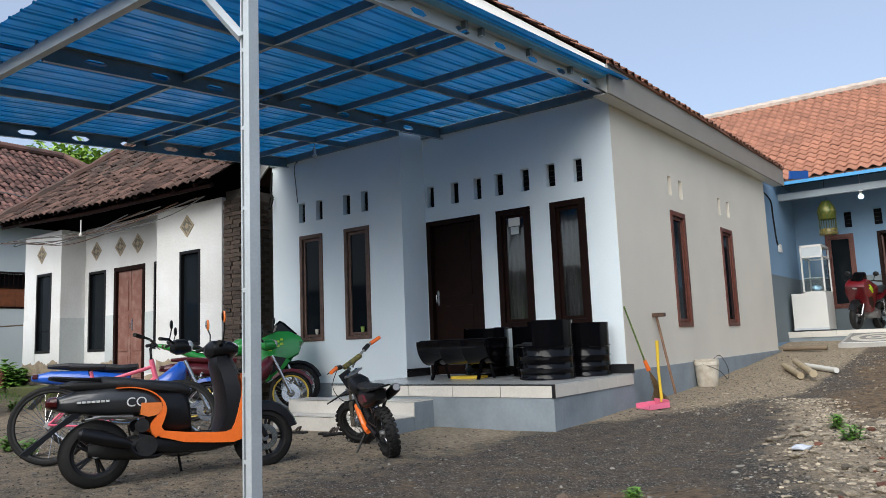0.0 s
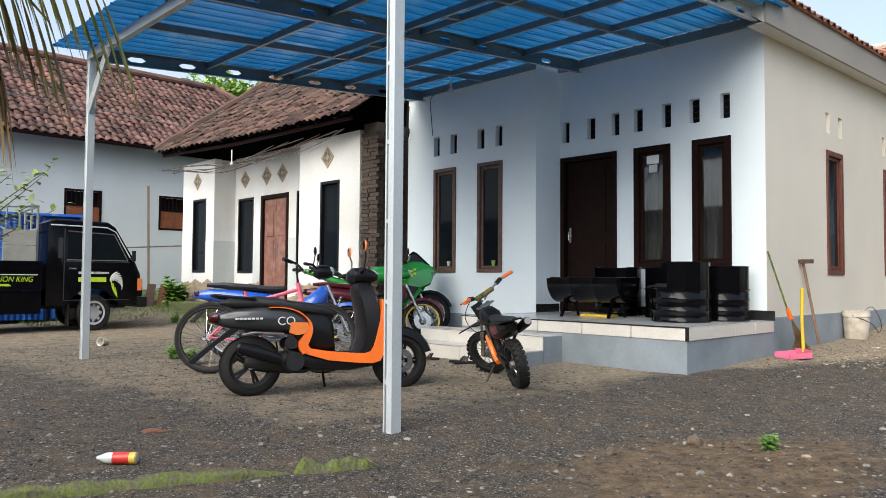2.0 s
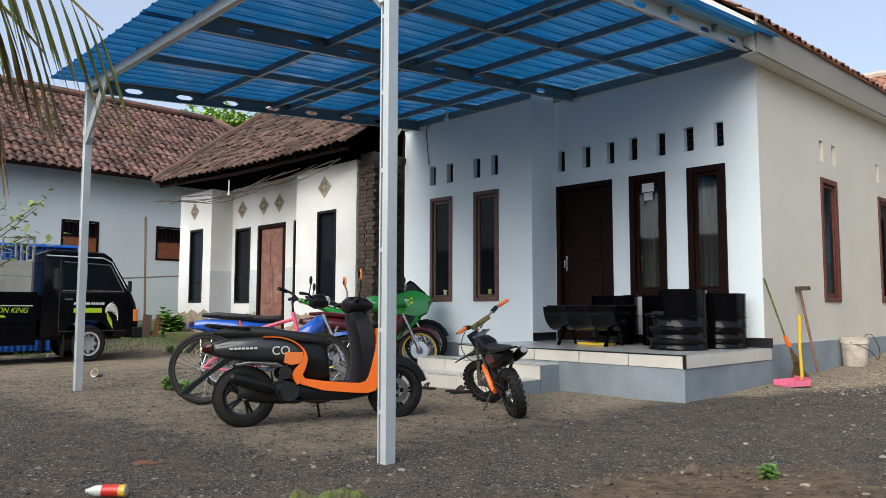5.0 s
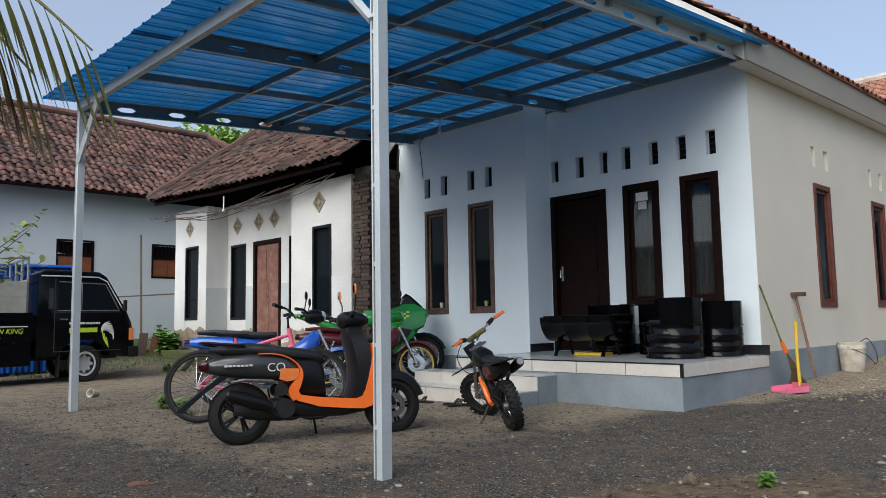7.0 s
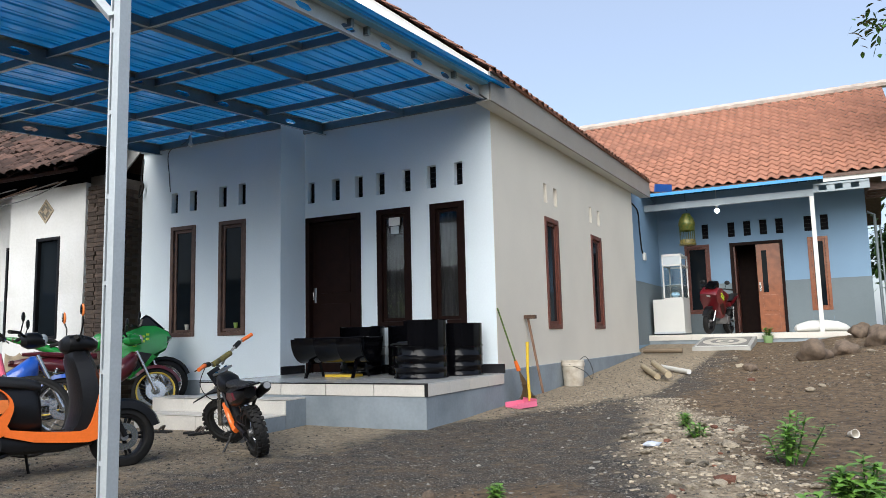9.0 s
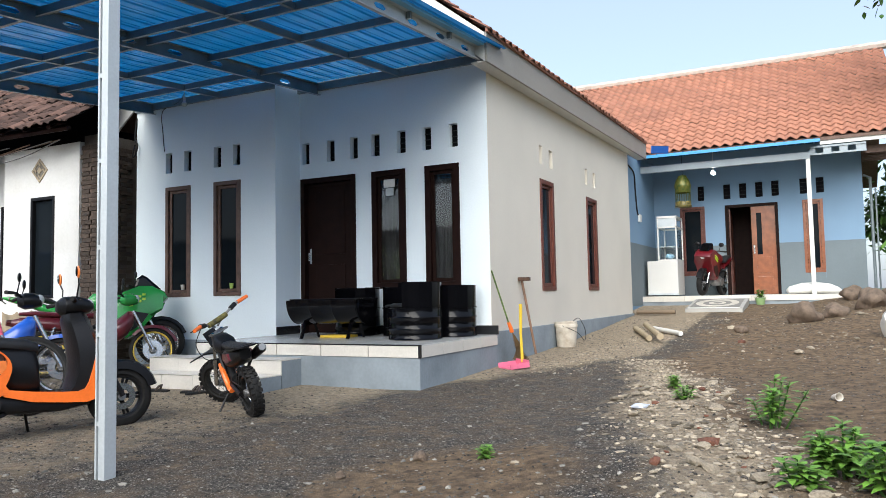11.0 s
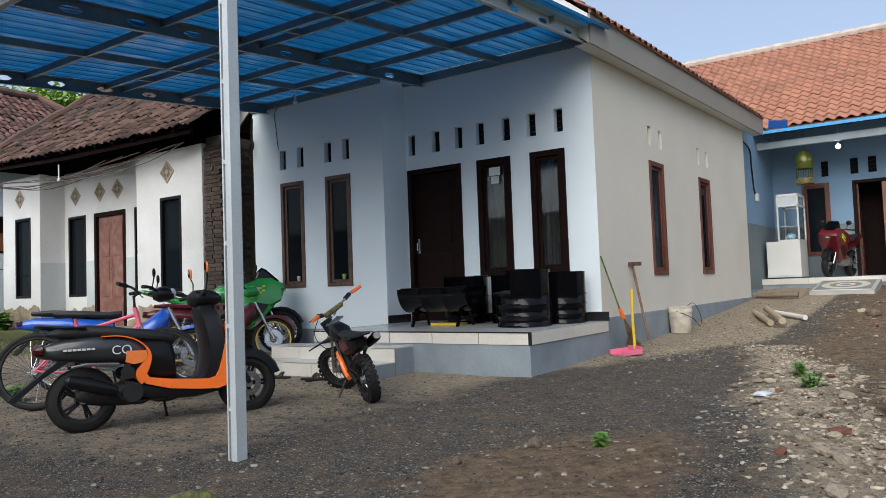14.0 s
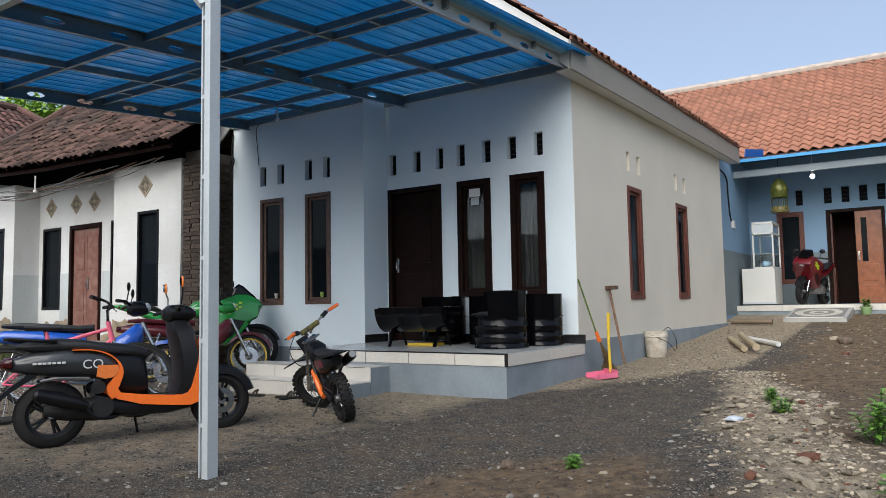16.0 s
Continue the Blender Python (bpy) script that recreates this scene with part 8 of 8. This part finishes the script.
herb("weed", 2.35, 11.6, 0.22, 5, 0.12, 0.05, M_LEAFL, "small green plant rising from its pot", 10, z=ground_z(2.35, 11.6) + 0.13, spread=0.08)
for k, (x, y, h) in enumerate(((-12.75, 0.62, 0.62), (-12.35, 0.55, 0.5), (-13.2, 0.8, 0.45), (-10.9, 0.9, 0.22), (-3.9, -3.0, 0.16), (-4.6, -2.9, 0.14), (-10.2, -0.4, 0.16))):
    herb("broad_leaf_plant", x, y, h, 9 if h > 0.3 else 6, 0.26 if h > 0.3 else 0.12, 0.11 if h > 0.3 else 0.03, M_LEAFL, "broad leaved green plant at the wall's foot", 20 + k, spread=0.3)
r_ = random.Random(5)
V, F = [], []
for k in range(2600):
    x, y = r_.uniform(-16.5, -9.5), r_.uniform(-2.6, 1.0)
    if x > -11 and y < -0.2:
        continue
    leaf_quad(V, F, (x, y, ground_z(x, y)), (r_.uniform(-0.5, 0.5), r_.uniform(-0.5, 0.5), 1), (1, 0, 0), r_.uniform(0.04, 0.12), 0.012, 0.3)
gr = new("grass", bpy.data.meshes.new("grass"))
gr.data.from_pydata([tuple(v) for v in V], [], F)
gr.data.materials.append(M_LEAFL)
tagged(gr, "thin patchy green grass before the old house", "grass", kind="stuff")

# mossy step and brick edging before the old house
for x0, x1, y0, y1, z1 in ((-13.4, -10.5, 0.35, 1.0, 0.36), (-10.6, -8.3, 0.9, 1.5, 0.40)):
    bm = box(x0, x1, y0, y1, -0.1, z1, bevel=0.03)
    tagged(part("old_step", bm, M_MOSS if x0 < -13 else M_STONE), "low mossy masonry step along the old house", "step", kind="structure")
bp = thing("broken_fence", pose(0, 0, 0), "leaning weathered boards beside the truck", "fence")
for k in range(5):
    bm = box(-0.09, 0.09, -0.012, 0.012, 0, 0.5, bevel=0.004)
    o = part("board", bm, M_WOODG if k % 2 else M_BRICKR, bp)
    o.matrix_local = pose(-13.5 + k * 0.22, -0.3 + k * 0.16, ground_z(-13.5, 0) - 0.02, 10 * (k % 3), 6 * (k - 2), 60)

# blue corrugated bin behind the truck
bn = thing("blue_container", pose(-13.3, -3.45, 0.05, 0, 0, 80), "blue corrugated steel container behind the truck", "container")
M_BIN = pm("bright_blue_steel", (0.015, 0.14, 0.60), 0.4, var=0.1, scale=2)
for side, (w, d0) in enumerate(((4.2, -0.8), (4.2, 0.8))):
    bm = bmesh.new()
    n = 42
    ring = []
    for k in range(n * 2 + 1):
        x = -w / 2 + w * k / (2 * n)
        ring.append((x, d0 + (0.03 if (k // 1) % 2 else -0.0)))
    for z0, z1 in ((0.0, 2.0),):
        lo = [bm.verts.new((x, y, z0)) for x, y in ring]
        hi = [bm.verts.new((x, y, z1)) for x, y in ring]
        for k in range(len(ring) - 1):
            bm.faces.new((lo[k], lo[k + 1], hi[k + 1], hi[k]))
    bmesh.ops.solidify(bm, geom=bm.faces[:], thickness=0.006)
    part("corrugated_side", bm, M_BIN, bn)
for x in (-2.1, 2.1):
    part("end_panel", box(x - 0.02, x + 0.02, -0.78, 0.78, 0, 2.0, bevel=0.005), M_BIN, bn)
part("lid", box(-2.2, 2.2, -0.88, 0.88, 2.0, 2.05, bevel=0.01), M_BIN, bn)
# thin bamboo mast and lines by the far wall
bm = bmesh.new()
tube(bm, [(-16.5, 1.66, 0.4), (-16.5, 1.59, 3.34)], 0.03, 6)
tagged(part("bamboo_mast", bm, pm("dark_bamboo", (0.2, 0.15, 0.1), 0.8)), "thin upright bamboo mast before the far wall", "pole")
bm = bmesh.new()
tube(bm, [(-16.5, -3.4, 1.55), (-16.5, 0.43, 1.62), (-16.5, 2.55, 1.76), (-14.6, 3.0, 1.85)], 0.018, 5)
tagged(part("bamboo_rail", bm, pm("dark_bamboo", (0.2, 0.15, 0.1), 0.8)), "thin horizontal bamboo rail tied to a mast", "pole")

# cables
M_CABLE = pm("grey_cable", (0.10, 0.10, 0.10), 0.7, bump=0)


def cable(pts, r, label, mat=None):
    bm = bmesh.new()
    tube(bm, curve_pts(pts, 6), r, 5)
    return tagged(part("cable", bm, mat or M_CABLE, smooth=True), label, "cable", "cables")


cable([(-4.31, 1.1, cz(1.1) + 0.13), (-4.7, 1.35, cz(1.3) + 0.10), (-5.07, BY - 0.012, 3.74), (-5.06, BY - 0.01, 3.4), (-5.03, BY - 0.008, 3.13)], 0.006, "thin cable running down the bay wall")
cable([(-5.60, BY - 0.02, 3.70), (-5.63, BY - 0.03, 3.4), (-5.55, BY - 0.05, 3.28), (-5.58, BY - 0.06, 3.14), (-5.66, BY - 0.04, 3.12), (-5.64, BY - 0.02, 3.3)], 0.012, "black cable coil hanging at the wall's edge", M_RUB)
cable([(-0.285, 9.9, 3.9), (-0.285, 11.2, 3.8), (-0.28, 11.35, 3.4), (-0.285, 11.5, 2.9), (-0.285, 11.67, 2.75)], 0.018, "dark cable on the terrace wall", M_RUB)
tagged(part("meter_box", box(-0.294, -0.24, 11.6, 11.8, 2.62, 2.8, bevel=0.01), M_WHITE), "small white electric box on the terrace wall", "electric box")
for k in range(7):
    a, b = -13.6 + 0.35 * k, -8.6 + 0.5 * k
    cable([(a, 0.62 - 0.03 * k, 3.36 - 0.02 * k), ((2 * a + b) / 3, 0.7, 3.22 - 0.06 * (k % 4)), ((a + 2 * b) / 3, 0.72, 3.14 + 0.05 * (k % 3)), (min(b, -6.4), 0.7, 3.34)], 0.009, "slack old cable strung under the old eave", M_RUST if k % 2 else M_CABLE)
cable([(-16.4, -9, 5.4), (-14, 1, 4.6), (-12, 0.4, 3.6)], 0.012, "cable strung between the houses")
cable([(-16.4, 3, 4.1), (-14.6, 1.5, 3.5), (-12.6, 0.6, 3.25)], 0.009, "cable strung between the houses")
oi = thing("eave_bulb", pose(-9.9, 0.55, 3.12), "white insulator bulb under the old eave", "lamp")
bm = bmesh.new()
rod(bm, (0, 0, 0.0), (0, 0, 0.28), 0.012)
bmesh.ops.create_uvsphere(bm, u_segments=10, v_segments=6, radius=0.035)
part("bulb", bm, M_WHITE, oi, smooth=True)

# small things on the window ledges and glass
for x, mt in ((-4.66, cupm), (-3.74, pm("lime_pot", (0.35, 0.50, 0.10), 0.5))):
    t = thing("window_cup", pose(x, BY + 0.0, 0.98 + 0.1), "small cup standing on the window ledge", "cup")
    bm = bmesh.new()
    lathe(bm, [(0, 0), (0.022, 0), (0.032, 0.075), (0.026, 0.075), (0.0, 0.02)], 12)
    part("cup_body", bm, mt, t, smooth=True).matrix_local = pose(0, 0.0, 0.0)
nt = thing("paper_notice", pose(-1.58, RY + 0.012, 2.26), "white paper notices stuck on the window", "notice")
part("sheet", box(0, 0.17, -0.003, 0, 0.11, 0.22), M_WHITE, nt)
part("sheet", box(0.03, 0.15, -0.003, 0, 0.0, 0.10), M_OLDLOW, nt)

# blue metal scrap in the roof valley
bm = bmesh.new()
loft(bm, [[(0.2, 10.9, 4.12), (0.22, 10.9, 4.3), (0.24, 10.9, 4.3), (0.23, 10.9, 4.12)], [(0.5, 11.3, 4.15), (0.52, 11.3, 4.32), (0.54, 11.3, 4.32), (0.53, 11.3, 4.15)]])
tagged(part("valley_sheet", bm, pm("dark_blue_sheet", (0.01, 0.07, 0.30), 0.4)), "bent blue metal sheet in the roof valley", "flashing", kind="structure")

# pipes beside the rear house
for k, (x, y) in enumerate(((4.74, 13.85), (4.84, 13.9))):
    bm = bmesh.new()
    tube(bm, [(x, y, 0.5), (x, y, 3.55), (x - 0.15, y, 3.62)] if k == 0 else [(x, y, 0.5), (x, y, 3.3)], 0.035 if k == 0 else 0.02, 8)
    tagged(part("drain_pipe", bm, M_GALV, smooth=True), "grey drain pipe at the corner of the rear house", "pipe")


# ---- trees ----
def tree(name, x, y, h, crown_r, seed, label, n_leaf=2600, leaf=0.16, mat=None, crown_h=None, clumps=26):
    r = random.Random(seed)
    t = thing(name, pose(x, y, 0.0), label, "tree", "trees")
    bm = bmesh.new()
    fork = h * 0.45
    tube(bm, [(0, 0, -0.2), (0.1, 0.05, fork * 0.5), (0.05, 0.1, fork)], [0.22, 0.17, 0.14], 8)
    cents = []
    for k in range(clumps):
        a, e = r.uniform(0, 6.28), r.uniform(-0.35, 1.0)
        rr = crown_r * r.uniform(0.45, 1.0)
        c = Vector((rr * math.cos(a) * math.cos(e * 1.2), rr * math.sin(a) * math.cos(e * 1.2), h * 0.72 + (crown_h or crown_r) * 0.8 * e))
        cents.append((c, crown_r * r.uniform(0.22, 0.4)))
        if k % 2 == 0:
            tube(bm, [(0.05, 0.1, fork), Vector((0.05, 0.1, fork)).lerp(c, 0.5) + Vector((0, 0, 0.15)), c], [0.09, 0.05, 0.02], 5)
    part("trunk", bm, M_BARK, t, smooth=True)
    V, F = [], []
    for k in range(n_leaf):
        c, s = cents[k % len(cents)]
        d = Vector((r.gauss(0, 1), r.gauss(0, 1), r.gauss(0, 0.7)))
        p = c + d.normalized() * s * r.random() ** 0.5
        leaf_quad(V, F, p, (r.uniform(-1, 1), r.uniform(-1, 1), r.uniform(-0.6, 0.6)), (r.uniform(-0.4, 0.4), r.uniform(-0.4, 0.4), 1), leaf * r.uniform(0.7, 1.4), leaf * 0.5, 0.3)
    leaf_mesh("crown", V, F, mat or M_LEAF, t)
    return t


tree("tree", -22.4, 7.1, 8.3, 2.6, 1, "tall bright green tree behind the old houses", 11000, 0.26, pm("lime_leaf", (0.30, 0.46, 0.07), 0.5, rand=0.3))
tree("tree", -27, 13, 8.0, 3.0, 2, "tall green tree behind the old houses", 3600, 0.26)
tree("tree", 7.4, 15.0, 5.6, 2.2, 3, "green tree beside the rear house", 3600, 0.2)
tree("tree", 10.0, 19.0, 7.0, 3.0, 4, "green tree beyond the rear house", 3600, 0.24)
tree("tree", 6.6, 12.1, 10.6, 2.0, 5, "tall tree whose crown reaches over the yard", 2600, 0.2)
tree("tree", 6.9, 17.6, 4.2, 2.3, 9, "low dense green tree beyond the rear house", 4200, 0.22)
tree("tree", 9.5, 13.5, 4.6, 2.4, 10, "low dense green tree beside the yard", 4200, 0.22)
for k, (x, y, h) in enumerate(((5.6, 13.6, 1.6), (6.2, 12.8, 1.9), (6.4, 14.2, 2.4), (5.5, 11.4, 0.7))):
    herb("shrub", x, y, h, 22, 0.34, 0.13, M_LEAF if k % 2 else M_LEAFL, "dense green shrub beside the rear house", 40 + k, spread=0.7)


def banana(x, y, h, seed):
    r = random.Random(seed)
    t = thing("banana_plant", pose(x, y, ground_z(x, y)), "banana plant with broad green leaves", "plant")
    bm = bmesh.new()
    tube(bm, [(0, 0, -0.05), (0.02, 0, h * 0.3), (0, 0.02, h * 0.6)], [0.1, 0.09, 0.06], 8)
    part("stem", bm, M_LEAFL, t, smooth=True)
    for k in range(8):
        a = k * 2.4 + seed
        bm = bmesh.new()
        L, W = h * 0.62, 0.36
        rows = []
        for q in range(9):
            f = q / 8
            c = Vector((math.cos(a), math.sin(a), 0)) * L * f * 0.85 + Vector((0, 0, h * 0.58 + L * (0.75 * f - 0.75 * f * f * 1.3)))
            s = Vector((-math.sin(a), math.cos(a), 0)) * W * (0.1 + math.sin(math.pi * min(1, f * 0.95 + 0.03)) ** 0.6) * 0.5
            rows.append([bm.verts.new(c - s + Vector((0, 0, -0.06))), bm.verts.new(c), bm.verts.new(c + s + Vector((0, 0, -0.06)))])
        for q in range(8):
            for j in range(2):
                bm.faces.new((rows[q][j], rows[q][j + 1], rows[q + 1][j + 1], rows[q + 1][j]))
        part("leaf", bm, M_LEAFL, t, smooth=True)
    return t


banana(5.75, 9.6, 2.3, 1)
banana(6.3, 10.6, 2.6, 2)


# hanging palm frond over the edge of the yard
def palm_frond(m, length, seed, label, mats):
    r = random.Random(seed)
    t = thing("palm_frond", m, label, "palm frond", "palm fronds")
    rach = curve_pts([(0, 0, 0), (length * 0.35, 0, 0.05), (length * 0.7, 0, -0.12), (length, 0, -0.45)], 6)
    bm = bmesh.new()
    tube(bm, rach, [0.022 * (1 - 0.8 * k / len(rach)) for k in range(len(rach))], 6)
    part("midrib", bm, pm("palm_midrib", (0.22, 0.20, 0.06), 0.6), t, smooth=True)
    for mi, mt in enumerate(mats):
        V, F = [], []
        for k in range(90):
            f = 0.06 + 0.94 * k / 90
            p = rach[min(len(rach) - 1, int(f * (len(rach) - 1)))]
            for s in (-1, 1):
                if (k + (s > 0)) % len(mats) != mi:
                    continue
                leaf_quad(V, F, p, (0.35, s * r.uniform(0.15, 0.6), -0.8), (0.9, 0.3 * s, 0.3), r.uniform(0.45, 0.8) * (1.15 - 0.4 * f), 0.036, 0.25)
        tagged(leaf_mesh("foliage", V, F, mt, t), kind="stuff")
    return t


M_DRY = pm("dry_palm_leaf", (0.32, 0.21, 0.09), 0.7, var=0.2, rand=0.3)
M_PALMG = pm("palm_leaf", (0.26, 0.26, 0.05), 0.5, var=0.2, rand=0.3)
palm_frond(pose(-1.16, -6.47, 2.74, 0, 4, 70), 1.25, 3, "half dried coconut palm frond hanging into view", [M_DRY, M_PALMG, M_DRY])
palm_frond(pose(-1.10, -6.4, 2.66, 0, 10, 80), 1.0, 4, "dry brown coconut palm frond hanging into view", [M_DRY])
palm_frond(pose(-1.06, -6.3, 2.78, 0, 0, 66), 1.3, 6, "green coconut palm frond hanging into view", [M_PALMG])
pt_ = thing("coconut_palm", pose(-1.6, -8.3, ground_z(-1.6, -8)), "leaning coconut palm that carries the hanging fronds", "tree")
bm = bmesh.new()
tube(bm, [(0, 0, -0.1), (0.1, 0.3, 1.4), (0.35, 1.2, 2.7), (0.62, 1.9, 2.85)], [0.16, 0.13, 0.11, 0.06], 10)
part("trunk", bm, M_BARK, pt_, smooth=True)

# sapling beside the yard
sp_ = thing("sapling", pose(-5.6, -5.2, ground_z(-5.6, -5.2)), "slender sapling with pale yellow green leaves", "tree")
bm = bmesh.new()
V, F = [], []
r_ = random.Random(8)
tube(bm, [(0, 0, -0.05), (0.05, 0.1, 0.8), (0.1, 0.25, 1.4)], [0.025, 0.02, 0.014], 6)
for k in range(9):
    tip = Vector((r_.uniform(0.15, 0.5), r_.uniform(0.4, 1.3), r_.uniform(1.6, 2.1)))
    b0 = Vector((0.07, 0.15, 0.9 + 0.05 * k))
    mid = b0.lerp(tip, 0.5) + Vector((0, 0, 0.03))
    tube(bm, [b0, mid, tip], [0.01, 0.007, 0.003], 5)
    for q in range(30):
        p = b0.lerp(tip, 0.3 + q / 38) + Vector((r_.uniform(-0.05, 0.05), r_.uniform(-0.07, 0.07), r_.uniform(-0.03, 0.05)))
        leaf_quad(V, F, p, (r_.uniform(-1, 1), r_.uniform(-1, 1), r_.uniform(-0.1, 0.5)), (0.2, 0.1, 1), r_.uniform(0.09, 0.15), 0.055, 0.3)
part("stem", bm, M_BARK, sp_)
leaf_mesh("foliage", V, F, pm("yellow_green_leaf", (0.33, 0.42, 0.10), 0.5, rand=0.25), sp_)

# unseen plain walls added behind the camera to close the yard and darken reflections
M_YARD = pm("dark_unseen_wall", (0.10, 0.10, 0.085), 0.95, var=0.2, scale=0.6, bump=0.1)
wall("wall_yard_rear", pose(0, -15.2, 0), -26, 16, -0.3, 3.6, [], 0.2, M_YARD, "unseen dark wall added to darken reflections")
wall("wall_yard_side", pose(15.8, 0, 0, 0, 0, 90), -15, 6, -0.3, 3.4, [], 0.2, M_YARD, "unseen dark wall added to darken reflections")
